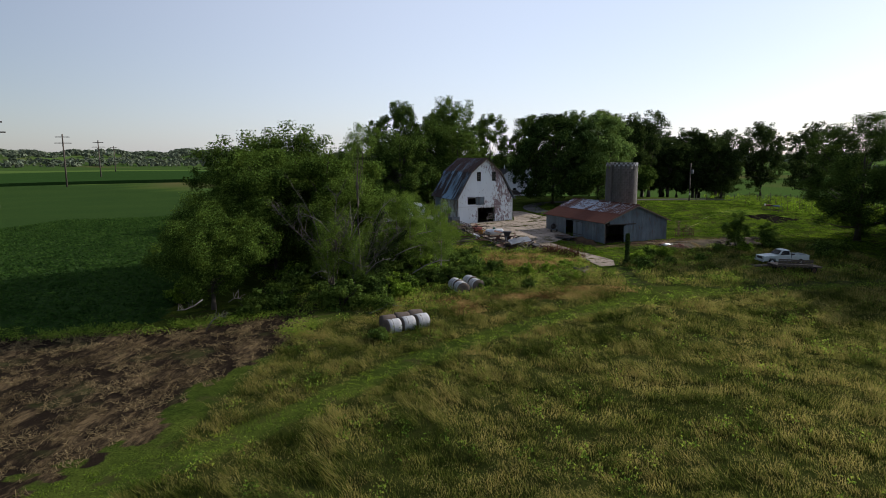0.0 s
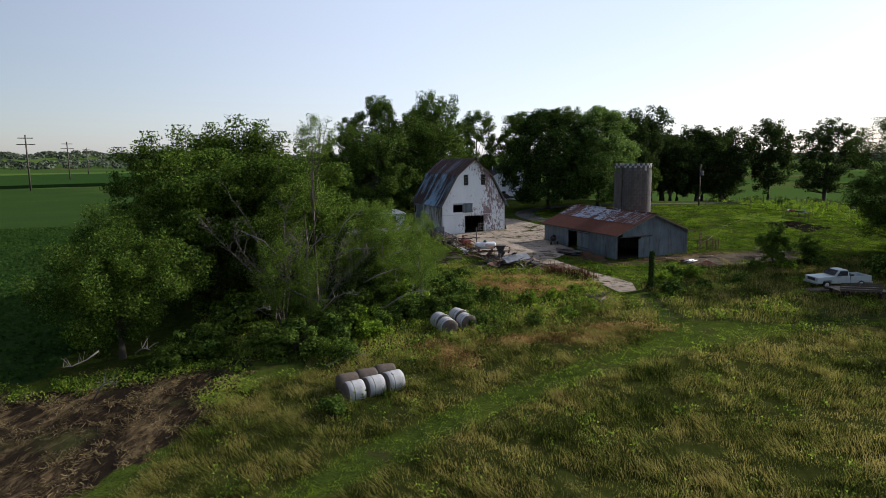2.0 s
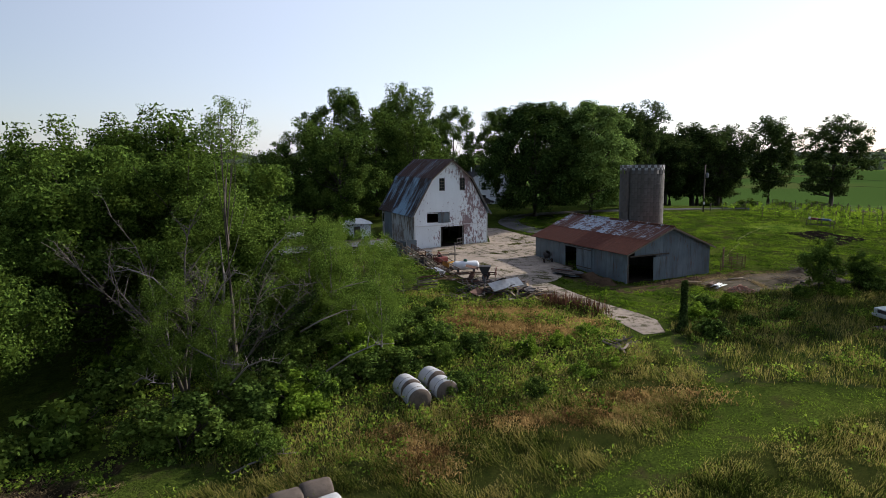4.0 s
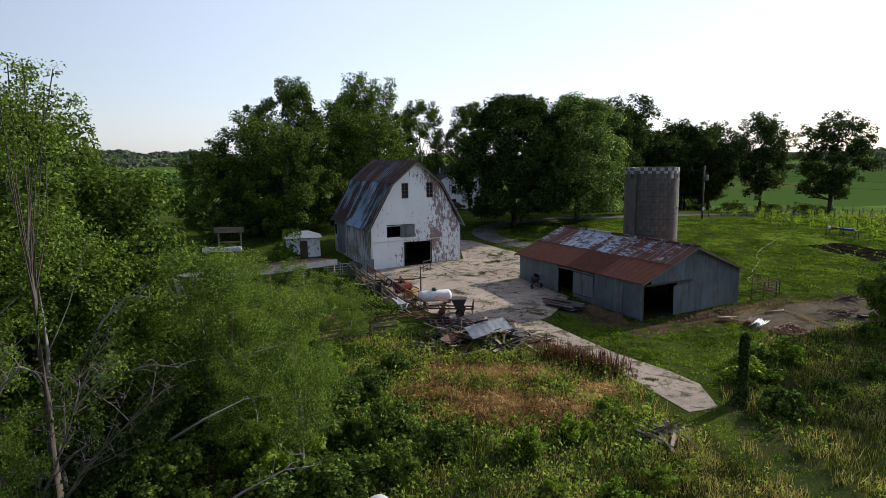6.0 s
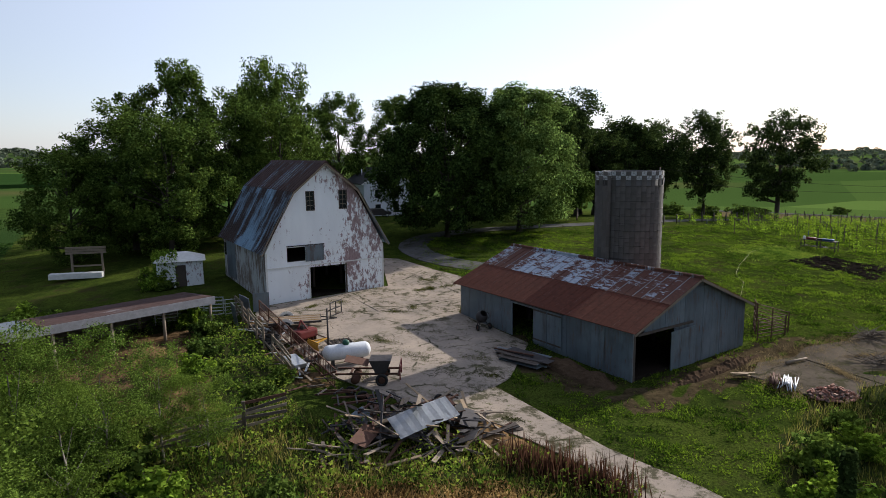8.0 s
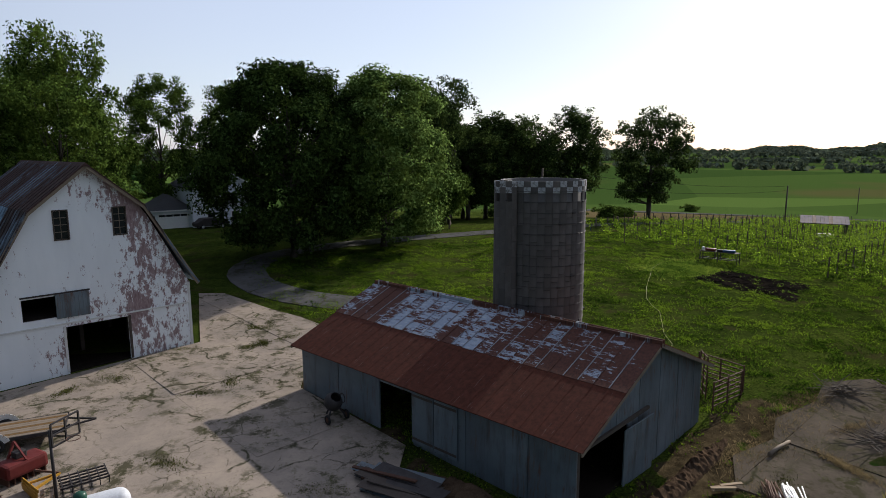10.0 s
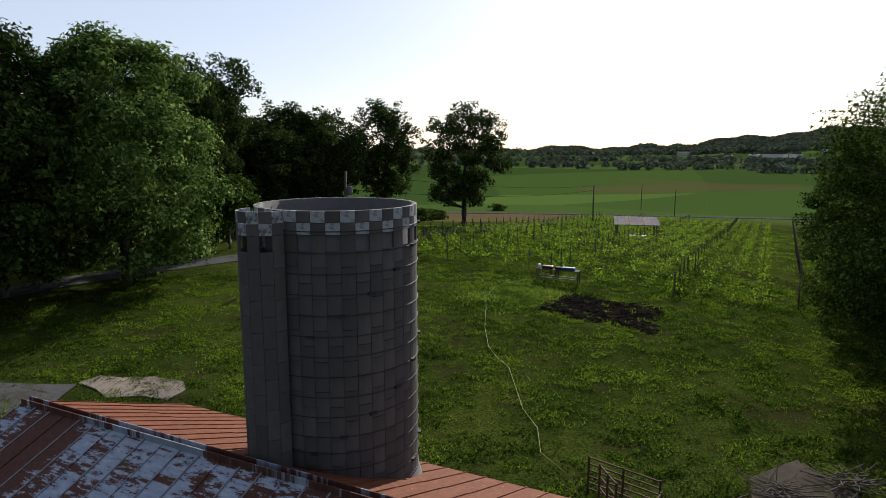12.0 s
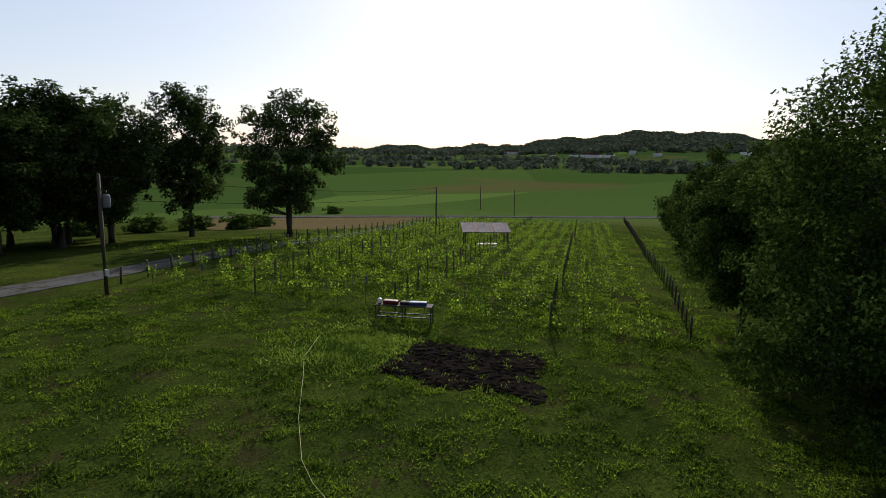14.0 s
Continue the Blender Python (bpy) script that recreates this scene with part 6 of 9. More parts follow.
def make_implements():
    # red tiller, yellow blade, dark rake, loose wheel
    x, y = 2.7, 85.4
    t = thing("rotary_tiller", pose(x, y, gz(x, y) + 0.05, 0, 0, 40), "faded red tractor implement with a curved hood", "farm implement")
    bm = boxes((-0.75, 0.75, -0.45, 0.4, 0.25, 0.8), bevel=0.12)
    part("hood", bm, MAT["red"], t)
    part("mast", stick(stick(stick(bmesh.new(), (-0.3, 0.3, 0.75), (0, 0.35, 1.35), 0.08), (0.3, 0.3, 0.75), (0, 0.35, 1.35), 0.08), (0, 0.35, 1.35), (0, -0.4, 0.8), 0.06), MAT["red"], t)
    part("gearbox", boxes((-0.2, 0.2, -0.1, 0.25, 0.8, 1.05), bevel=0.04), MAT["iron"], t)
    for i in range(7):
        part("tine", boxes((-0.68 + i * 0.22, -0.64 + i * 0.22, -0.35, 0.3, 0.0, 0.28)), MAT["rust"], t)
    x, y = 3.35, 83.8
    t = thing("grader_blade", pose(x, y, gz(x, y) + 0.05, 0, 0, 120), "faded yellow tractor blade with rusty frame", "farm implement")
    bm = bmesh.new()
    for i in range(5):
        a = -0.5 + i * 0.25
        stick(bm, (-0.7, 0.12 * math.cos(a * 2), 0.05 + i * 0.1), (0.7, 0.12 * math.cos(a * 2), 0.05 + i * 0.1), 0.03, 0.12)
    part("blade", bm, MAT["yellow"], t)
    part("frame", stick(stick(bmesh.new(), (-0.3, 0, 0.4), (0, -0.9, 0.5), 0.08), (0.3, 0, 0.4), (0, -0.9, 0.5), 0.08), MAT["yellow"], t)
    part("top_link", stick(bmesh.new(), (0, -0.9, 0.5), (0, -0.1, 0.95), 0.07), MAT["rust"], t)
    x, y = 4.9, 84.1
    t = thing("harrow", pose(x, y, gz(x, y) + 0.12, 0, 0, 15), "dark iron spike harrow lying on the concrete", "farm implement")
    for i in range(5):
        part("bar", boxes((-0.8, 0.8, -0.5 + i * 0.25, -0.45 + i * 0.25, 0.12, 0.17)), MAT["iron"], t)
    for i in range(6):
        part("cross_bar", boxes((-0.75 + i * 0.3, -0.71 + i * 0.3, -0.55, 0.6, 0.17, 0.21)), MAT["iron"], t)
        part("spike", boxes((-0.75 + i * 0.3, -0.72 + i * 0.3, -0.5, -0.47, -0.1, 0.12)), MAT["iron"], t)
    x, y = 3.7, 82.0
    w = thing("spare_wheel", pose(x, y, gz(x, y) + 0.16, 62, 0, 30), "loose white-rimmed wheel leaning on a tyre", "wheel")
    wheel(w, "tyre_ring", 0, 0, 0.1, 0.36, 0.22)
    x, y = 3.3, 81.5
    w = thing("old_tyre", pose(x, y, gz(x, y) + 0.14, 90, 0, 10), "old black tyre lying flat on the concrete", "tyre")
    wheel(w, "tyre_ring", 0, 0, 0, 0.45, 0.26, rim="rust")
    # hopper machine in front of the tank
    x, y = 6.9, 77.9
    t = thing("seed_drill", pose(x, y, gz(x, y), 0, 0, -10), "rusty seed drill with a dark hopper and red frame", "farm implement")
    bm = bmesh.new()
    prism(bm, [(-0.35, 1.35), (0.85, 1.35), (0.55, 0.65), (0.0, 0.65)], -0.55, 0.55)
    part("hopper", bm, MAT["iron"], t, "dark open hopper")
    part("frame", boxes((-2.2, 1.3, -0.5, -0.42, 0.55, 0.65), (-2.2, 1.3, 0.42, 0.5, 0.55, 0.65), (-1.4, -1.3, -0.5, 0.5, 0.55, 0.65), (1.2, 1.3, -0.7, 0.7, 0.55, 0.65)), MAT["rust"], t)
    part("rear_frame", boxes((1.3, 1.36, -0.6, -0.54, 0.3, 1.15), (1.3, 1.36, 0.54, 0.6, 0.3, 1.15), (1.3, 1.36, -0.6, 0.6, 1.09, 1.15), (1.3, 1.36, -0.6, 0.6, 0.7, 0.76)), MAT["red"], t)
    part("drawbar", stick(bmesh.new(), (-2.2, 0, 0.6), (-3.1, 0.1, 0.3), 0.1), MAT["rust"], t)
    for y2 in (-0.72, 0.72):
        wheel(t, "wheel", 0.35, y2, 0.34, 0.34, 0.18, rim="rust")
    for i in range(6):
        part("disc", lathe(bmesh.new(), [(0, -0.02), (0.26, -0.01), (0.26, 0.01), (0, 0.02)], 14, pose(0, 0, 0, 90, 0, 20)), MAT["rust"], t, m=pose(-1.1, -0.5 + i * 0.2, 0.3))
    part("shield", boxes((-1.9, -0.6, -0.4, 0.4, 0.9, 0.93)), MAT["rust"], t, m=pose(0, 0, 0.1, 8, 12, 0))


make_implements()


def make_pen():
    """The pen along the yard's edge: a board fence, a barred fence, sheet panels and junk between."""
    rng = random.Random(31)

    def line(a, b, n):
        return [(a[0] + (b[0] - a[0]) * i / n, a[1] + (b[1] - a[1]) * i / n) for i in range(n + 1)]
    pts = line((-2.6, 92.6), (2.3, 78.8), 7)
    x0, y0 = pts[0]
    f = thing("board_fence", pose(x0, y0, gz(x0, y0)), "weathered grey board fence leaning along the pen", "fence", "pen fences")
    for (xa, ya), (xb, yb) in zip(pts, pts[1:]):
        za, zb = gz(xa, ya) - gz(x0, y0), gz(xb, yb) - gz(x0, y0)
        part("post", stick(bmesh.new(), (xa - x0, ya - y0, za - 0.2), (xa - x0 + rng.uniform(-0.1, 0.1), ya - y0, za + 1.5), 0.13), MAT["wood"], f)
        for h in (0.4, 0.8, 1.2, 1.45):
            if rng.random() < 0.85:
                part("rail", stick(bmesh.new(), (xa - x0, ya - y0, za + h + rng.uniform(-0.08, 0.08)), (xb - x0, yb - y0, zb + h + rng.uniform(-0.08, 0.08)), 0.04, 0.15), MAT["wood"], f)
    pts = line((-0.9, 92.0), (4.7, 77.0), 6)
    x0, y0 = pts[0]
    f = thing("barred_panel_fence", pose(x0, y0, gz(x0, y0)), "rusty barred livestock panels along the concrete", "fence", "pen fences")
    for (xa, ya), (xb, yb) in zip(pts, pts[1:]):
        za, zb = gz(xa, ya) - gz(x0, y0) + 0.05, gz(xb, yb) - gz(x0, y0) + 0.05
        for h in (0.12, 0.62, 1.15):
            part("rail", stick(bmesh.new(), (xa - x0, ya - y0, za + h), (xb - x0, yb - y0, zb + h), 0.05), MAT["rust"], f)
        for i in range(10):
            s = i / 10
            p = Vector((xa - x0 + (xb - xa) * s, ya - y0 + (yb - ya) * s, za + (zb - za) * s))
            part("bar", stick(bmesh.new(), p, p + Vector((0, 0, 1.18)), 0.03 if i else 0.08), MAT["rust"], f)
    for x, y, turn, w, h in ((-1.75, 91.6, -62, 1.9, 1.7), (-2.3, 90.0, -70, 1.5, 1.6), (-0.9, 93.2, 10, 1.2, 1.5)):
        p = part("sheet_panel", boxes((-w / 2, w / 2, -0.03, 0.03, 0, h), bevel=0.01), MAT["grey"])
        p.matrix_basis = pose(x, y, gz(x, y), 6, 0, turn)
        tagged(p, "grey sheet panel leaning on the pen fence", "panel", "pen panels")
    # coil of black pipe, tubs, scrap
    x, y = 0.5, 85.3
    pts = [(x + (0.62 + 0.06 * math.sin(i * 0.9)) * math.cos(i * 0.393), y + 0.6 * math.sin(i * 0.393), gz(x, y) + 0.1 + 0.006 * i) for i in range(81)]
    tagged(part("pipe_coil", tube(bmesh.new(), pts, [0.045] * 81, 6), MAT["black"]), "coil of black plastic pipe in the pen", "pipe")
    # worn tyres lying in a row beside the coil
    for x, y, r, tilt in ((-0.3, 87.4, 0.46, 4), (0.15, 86.4, 0.5, -5), (0.9, 84.4, 0.48, 7), (-0.9, 88.8, 0.42, -8)):
        t = part("tyre", lathe(bmesh.new(), [(r * 0.55, 0.03), (r * 0.8, 0.0), (r * 0.97, 0.04), (r, 0.11), (r * 0.97, 0.18), (r * 0.8, 0.22), (r * 0.55, 0.19), (r * 0.6, 0.11), (r * 0.55, 0.03)], 22), MAT["black"])
        t.matrix_basis = pose(x, y, gz(x, y) + 0.07, tilt, -tilt, 0)
        tagged(t, "worn black tyre lying flat in the pen", "tyre", "tyres in the pen")
    for i in range(48):
        s = rng.random()
        x, y = -1.2 + 4.6 * s + rng.uniform(-0.5, 0.5), 91.0 - 13.0 * s + rng.uniform(-0.6, 0.6)
        b = part("scrap_board", stick(bmesh.new(), (0, 0, 0), (rng.uniform(0.5, 1.6), 0, rng.uniform(0, 0.25)), 0.12, 0.04), MAT[rng.choice(["wood", "wood_dark", "rust", "steel"])])
        b.matrix_basis = pose(x, y, gz(x, y) + 0.12, 0, 0, rng.uniform(0, 360))
        tagged(b, "loose scrap board lying in the pen", "scrap", "scrap in the pen")
    t = part("metal_tub", boxes((-0.75, 0.75, -0.4, 0.4, 0, 0.3), bevel=0.06), MAT["steel"])
    t.matrix_basis = pose(2.3, 81.2, gz(2.3, 81.2) + 0.1, 0, 8, -60)
    tagged(t, "pale galvanised metal tub in the pen", "tub")
    # gates towards the barn's side
    for x, y, turn in ((-3.4, 92.4, 12), (-6.6, 91.6, 14), (-5.2, 93.6, -8)):
        g = thing("tube_gate", pose(x, y, gz(x, y)), "old grey tube gate beside the barn", "gate", "tube gates")
        g.matrix_basis = pose(x, y, gz(x, y), 0, 0, turn)
        for h in (0.25, 0.5, 0.75, 1.0, 1.3):
            part("rail", stick(bmesh.new(), (-1.5, 0, h), (1.5, 0, h), 0.05), MAT["steel"], g)
        for px in (-1.5, 0, 1.5):
            part("upright", stick(bmesh.new(), (px, 0, 0), (px, 0, 1.32), 0.06), MAT["steel"], g)
    # board fence across the weeds
    pts = line((-3.2, 71.8), (2.4, 74.0), 3)
    x0, y0 = pts[0]
    f = thing("board_fence", pose(x0, y0, gz(x0, y0)), "broken brown board fence standing in weeds", "fence", "pen fences")
    for (xa, ya), (xb, yb) in zip(pts, pts[1:]):
        za, zb = gz(xa, ya) - gz(x0, y0), gz(xb, yb) - gz(x0, y0)
        part("post", stick(bmesh.new(), (xa - x0, ya - y0, za - 0.2), (xa - x0, ya - y0, za + 1.5), 0.15), MAT["wood_dark"], f)
        for h in (0.35, 0.6, 0.85, 1.1, 1.3):
            part("rail", stick(bmesh.new(), (xa - x0, ya - y0, za + h + rng.uniform(-0.1, 0.1)), (xb - x0, yb - y0, zb + h + rng.uniform(-0.1, 0.1)), 0.04, 0.14), MAT[rng.choice(["rust", "wood", "wood_dark"])], f)


make_pen()


def make_scrap_pile():
    rng = random.Random(12)
    cx, cy = 8.0, 71.6
    n = 0
    for i in range(150):
        a, r = rng.uniform(0, 6.283), rng.random() ** 0.7 * 3.9
        x, y = cx + math.cos(a) * r * 1.15, cy + math.sin(a) * r * 0.72
        hgt = max(0.05, 1.35 * (1 - r / 4.1)) * rng.uniform(0.2, 1.0)
        l = rng.uniform(0.9, 3.6)
        w = rng.choice([0.09, 0.14, 0.19])
        m = rng.choice(["wood", "wood_dark", "fresh_wood", "wood_dark", "wood", "rust", "iron", "black"])
        b = part("scrap_lumber", boxes((-l / 2, l / 2, -w / 2, w / 2, -0.02, 0.02)), MAT[m])
        b.matrix_basis = pose(x, y, gz(x, y) + hgt + 0.05, rng.uniform(-25, 25), rng.uniform(-28, 28), rng.uniform(0, 180))
        tagged(b, "old board in the heap of scrap lumber", "scrap lumber", "boards of the scrap heap")
    for i in range(15):
        x, y = cx + rng.uniform(-2.6, 2.8), cy + rng.uniform(-1.6, 1.3)
        s = part("scrap_sheet", boxes((-0.9, 0.9, -0.4, 0.4, -0.012, 0.012)), MAT[rng.choice(["iron", "rust", "grey", "black", "iron"])])
        s.matrix_basis = pose(x, y, gz(x, y) + rng.uniform(0.15, 0.6), rng.uniform(-25, 25), rng.uniform(-20, 20), rng.uniform(0, 180))
        tagged(s, "bent metal sheet in the scrap heap", "scrap metal", "sheets of the scrap heap")
    bm = bmesh.new()
    rows = []
    for i in range(25):
        rows.append([bm.verts.new((-1.5 + i * 3.0 / 24, y, 0.008 * math.sin(i * 1.57) + 0.05 * math.sin(i * 0.2))) for y in (-0.62, 0.62)])
    for a, b in zip(rows, rows[1:]):
        bm.faces.new((a[0], b[0], b[1], a[1]))
    bmesh.ops.solidify(bm, geom=bm.faces[:], thickness=0.012)
    s = part("roofing_sheet", bm, MAT["steel"])
    s.matrix_basis = pose(8.5, 70.6, gz(8.5, 70.6) + 1.25, 24, -8, 22)
    tagged(s, "bright corrugated metal sheet on the scrap heap", "metal sheet")
    # rusty implements left of the heap
    for x, y, t in ((5.6, 74.6, 10), (6.6, 73.8, 60), (4.8, 75.6, -20), (9.6, 73.4, 30)):
        g = thing("rusty_frame", pose(x, y, gz(x, y) + 0.1, rng.uniform(-8, 8), rng.uniform(-8, 8), t), "rusty iron machine frame among the scrap", "scrap metal", "scrap frames")
        part("beam", stick(bmesh.new(), (-1.1, -0.3, 0.4), (1.1, -0.3, 0.5), 0.09), MAT["rust"], g)
        part("beam", stick(bmesh.new(), (-1.1, 0.35, 0.45), (1.1, 0.3, 0.4), 0.09), MAT["rust"], g)
        for px in (-0.9, 0, 0.9):
            part("cross_bar", stick(bmesh.new(), (px, -0.5, 0.45), (px + 0.1, 0.5, 0.5), 0.07), MAT["iron"], g)
        wheel(g, "wheel", 0.5, 0.55, 0.28, 0.3, 0.1, rim="rust")
    # straw strewn beside it
    for x, y, w in ((11.4, 71.0, 1.2), (12.2, 69.6, 0.9), (10.4, 72.4, 0.9)):
        bm = bmesh.new()
        bmesh.ops.create_icosphere(bm, subdivisions=3, radius=1.0)
        for v in bm.verts:
            v.co.x *= w * (1 + 0.2 * math.sin(v.co.y * 5 + x))
            v.co.y *= w * 0.8
            v.co.z = v.co.z * 0.22 + rng.uniform(-0.03, 0.04)
        s = part("straw_mound", bm, MAT["straw"])
        s.matrix_basis = pose(x, y, gz(x, y), 0, 0, 40 * x)
        tagged(s, "low heap of golden straw beside the path", "straw", "straw mounds")


make_scrap_pile()


def make_shed_clutter():
    rng = random.Random(14)
    # stack of salvaged roofing before the shed
    for i in range(26):
        l = rng.uniform(2.0, 3.3)
        b = part("salvaged_sheet", boxes((-l / 2, l / 2, -0.33, 0.33, -0.008, 0.008)) if i % 2 else boxes((-l / 2, l / 2, -0.08, 0.08, -0.025, 0.025)), MAT[rng.choice(["iron", "rust", "grey", "wood_dark", "wood_dark"])])
        x, y = 15.7 + rng.uniform(-0.45, 0.45), 79.6 + rng.uniform(-0.8, 0.8)
        b.matrix_basis = pose(x, y, gz(x, y) + 0.09 + 0.014 * i, rng.uniform(-3, 3), rng.uniform(-3, 3), -48 + rng.uniform(-9, 9))
        tagged(b, "salvaged rusty sheet or plank stacked on concrete", "salvage", "salvage stack")
    # cement mixer
    x, y = 14.7, 85.9
    m = thing("cement_mixer", pose(x, y, gz(x, y) + 0.05, 0, 0, 20), "old dark cement mixer on wheels against the shed", "cement mixer")
    part("drum", lathe(bmesh.new(), [(0.0, -0.4), (0.25, -0.38), (0.42, -0.1), (0.42, 0.1), (0.26, 0.4), (0.24, 0.4), (0.38, 0.1)], 18, pose(0, 0, 0.85, 40, 0, 0)), MAT["iron"], m)
    part("frame", stick(stick(stick(bmesh.new(), (-0.5, -0.3, 0.1), (0, 0, 0.9), 0.06), (0.5, -0.3, 0.1), (0, 0, 0.9), 0.06), (0, 0.6, 0.1), (0, 0, 0.9), 0.06), MAT["iron"], m)
    for px in (-0.5, 0.5):
        wheel(m, "wheel", px, -0.3, 0.22, 0.22, 0.08, 90, "rust")
    part("hand_wheel", lathe(bmesh.new(), [(0.2, -0.015), (0.24, 0.0), (0.2, 0.015), (0.18, 0.0), (0.2, -0.015)], 18, pose(0.5, 0, 0.9, 0, 90, 0)), MAT["iron"], m)
    # livestock gates at the shed's far corner
    for x, y, t, h in ((33.2, 80.7, 14, 1.45), (34.7, 82.6, 100, 1.45), (32.9, 82.0, 60, 2.2)):
        g = thing("tube_gate", pose(x, y, gz(x, y), 0, 0, t), "rusty tube gate at the shed corner", "gate", "tube gates")
        n = 6
        w = 1.3 if h < 2 else 0.6
        for i in range(n):
            part("rail", stick(bmesh.new(), (-w, 0, 0.2 + i * (h - 0.25) / (n - 1)), (w, 0, 0.2 + i * (h - 0.25) / (n - 1)), 0.045), MAT["rust"], g)
        for px in (-w, 0, w):
            part("upright", stick(bmesh.new(), (px, 0, 0), (px, 0, h), 0.06), MAT["rust"], g)
    # bricks
    brick = boxes((-0.11, 0.11, -0.055, 0.055, -0.035, 0.035), bevel=0.004)
    data = bpy.data.meshes.new("brick")
    brick.to_mesh(data)
    brick.free()
    k = Nodes("old_brick", 0.9)
    data.materials.append(k.done(k.mix(k.ramp(k.noise(8, 5), (0.4, 0.0), (0.7, 0.6)), k.ramp(k.each(), (0.0, (0.1, 0.06, 0.05)), (0.5, (0.27, 0.1, 0.06)), (1.0, (0.34, 0.2, 0.15))), (0.22, 0.2, 0.18))))
    pile = thing("brick_pile", pose(29.9, 71.7, gz(29.9, 71.7) + 0.08), "heap of old red and grey bricks on concrete", "brick pile")
    for i in range(240):
        r, a = rng.random() ** 0.6 * 1.1, rng.uniform(0, 6.283)
        ob = new("brick", data)
        ob.parent = pile
        ob.matrix_basis = pose(math.cos(a) * r * 1.15, math.sin(a) * r * 0.85, 0.06 + max(0, 0.62 * (1 - r / 1.2)) * rng.uniform(0.3, 1), rng.uniform(-25, 25), rng.uniform(-25, 25), rng.choice([20, 110]) + rng.uniform(-20, 20))
    for i in range(34):
        l = rng.uniform(1.5, 2.2)
        p = part("pipe", tube(bmesh.new(), [(0, -l / 2, 0), (0, l / 2, 0)], [0.028, 0.028], 6), MAT["steel"] if i > 15 else MAT["rust"])
        s = i / 33
        x, y = 27.9 + 0.95 * s + rng.uniform(-0.1, 0.1), 73.9 - 0.75 * s + rng.uniform(-0.08, 0.08)
        p.matrix_basis = pose(x, y, gz(x, y) + 0.18 + rng.uniform(0, 0.22), rng.uniform(-4, 4), 0, -38 + rng.uniform(-8, 8))
        tagged(p, "steel pipe in a bundle on concrete" if i > 15 else "rusty pipe in a bundle on concrete", "pipe", "pipe bundle")
    for i in range(7):
        p = part("plank", boxes((-0.45, 0.45, -0.07, 0.07, -0.02, 0.02)), MAT["fresh_wood"])
        x, y = 27.0 + rng.uniform(-0.3, 0.3), 74.9 + rng.uniform(-0.2, 0.2)
        p.matrix_basis = pose(x, y, gz(x, y) + 0.12 + 0.04 * i, 0, 0, -10 + rng.uniform(-15, 15))
        tagged(p, "short tan lumber offcut on concrete", "lumber", "lumber offcuts")
    p = part("log", tube(bmesh.new(), [(-0.9, 0, 0), (0, 0.05, 0), (0.9, 0, 0.02)], [0.09, 0.08, 0.07], 8), MAT["wood"])
    p.matrix_basis = pose(31.6, 76.4, gz(31.6, 76.4) + 0.18, 0, 0, 15)
    tagged(p, "short weathered log on the concrete pad", "log")
    w = thing("old_tyre", pose(37.4, 74.6, gz(37.4, 74.6) + 0.2, 90, 0, 0), "old black tyre on the concrete pad", "tyre")
    wheel(w, "tyre_ring", 0, 0, 0, 0.4, 0.22, rim="rust")
    # rotten debris beside the path
    for i in range(16):
        l = rng.uniform(0.8, 2.2)
        b = part("debris_board", boxes((-l / 2, l / 2, -0.08, 0.08, -0.02, 0.02)), MAT[rng.choice(["wood", "wood_dark", "wood"])])
        x, y = 15.1 + rng.uniform(-0.9, 0.9), 57.6 + rng.uniform(-0.8, 0.8)
        b.matrix_basis = pose(x, y, gz(x, y) + 0.12 + rng.uniform(0, 0.25), rng.uniform(-15, 15), rng.uniform(-15, 15), rng.uniform(0, 180))
        tagged(b, "rotten grey board in the grass", "scrap lumber", "boards beside the path")
    # brushwood on the pad
    for j, (x, y) in enumerate(((39.6, 79.4), (36.2, 75.2), (42.6, 78.0))):
        bm = bmesh.new()
        for i in range(60):
            a, l = rng.uniform(0, 6.283), rng.uniform(0.5, 1.5)
            p = Vector((rng.uniform(-0.7, 0.7), rng.uniform(-0.5, 0.5), rng.uniform(0.05, 0.3)))
            stick(bm, p, p + Vector((math.cos(a) * l, math.sin(a) * l, rng.uniform(-0.05, 0.45))), 0.025)
        b = part("brush_pile", bm, MAT["wood_dark"])
        b.matrix_basis = pose(x, y, gz(x, y) + 0.05)
        tagged(b, "heap of dry dark brushwood", "brush pile", "brush heaps", "stuff")


make_shed_clutter()


def make_heap(name, x, y, turn, length, width, high, mat, label, category, seed):
    """A low, long heap of clods: a lumpy sheet that runs out into the ground."""
    rng = np.random.RandomState(seed)
    n, m = int(length / 0.14), int(width / 0.14)
    bm = bmesh.new()
    c, s = math.cos(radians(turn)), math.sin(radians(turn))
    rows = []
    for i in range(n + 1):
        line = []
        for j in range(m + 1):
            u, v = i / n * 2 - 1, j / m * 2 - 1
            r = math.hypot(u, v) if abs(u) > 0.6 else max(abs(u), abs(v))
            px, py = x + c * u * length / 2 - s * v * width / 2, y + s * u * length / 2 + c * v * width / 2
            h = high * max(0.0, 1 - r ** 2) * (0.75 + 0.3 * math.sin(u * 9 + seed)) + rng.uniform(-0.05, 0.09) * (r < 0.9)
            line.append(bm.verts.new((px, py, gz(px, py) + (h if r < 0.97 else -0.12))))
        rows.append(line)
    for i in range(n):
        for j in range(m):
            bm.faces.new((rows[i][j], rows[i + 1][j], rows[i + 1][j + 1], rows[i][j + 1]))
    bmesh.ops.recalc_face_normals(bm, faces=bm.faces[:])
    return tagged(part(name, bm, mat), label, category)


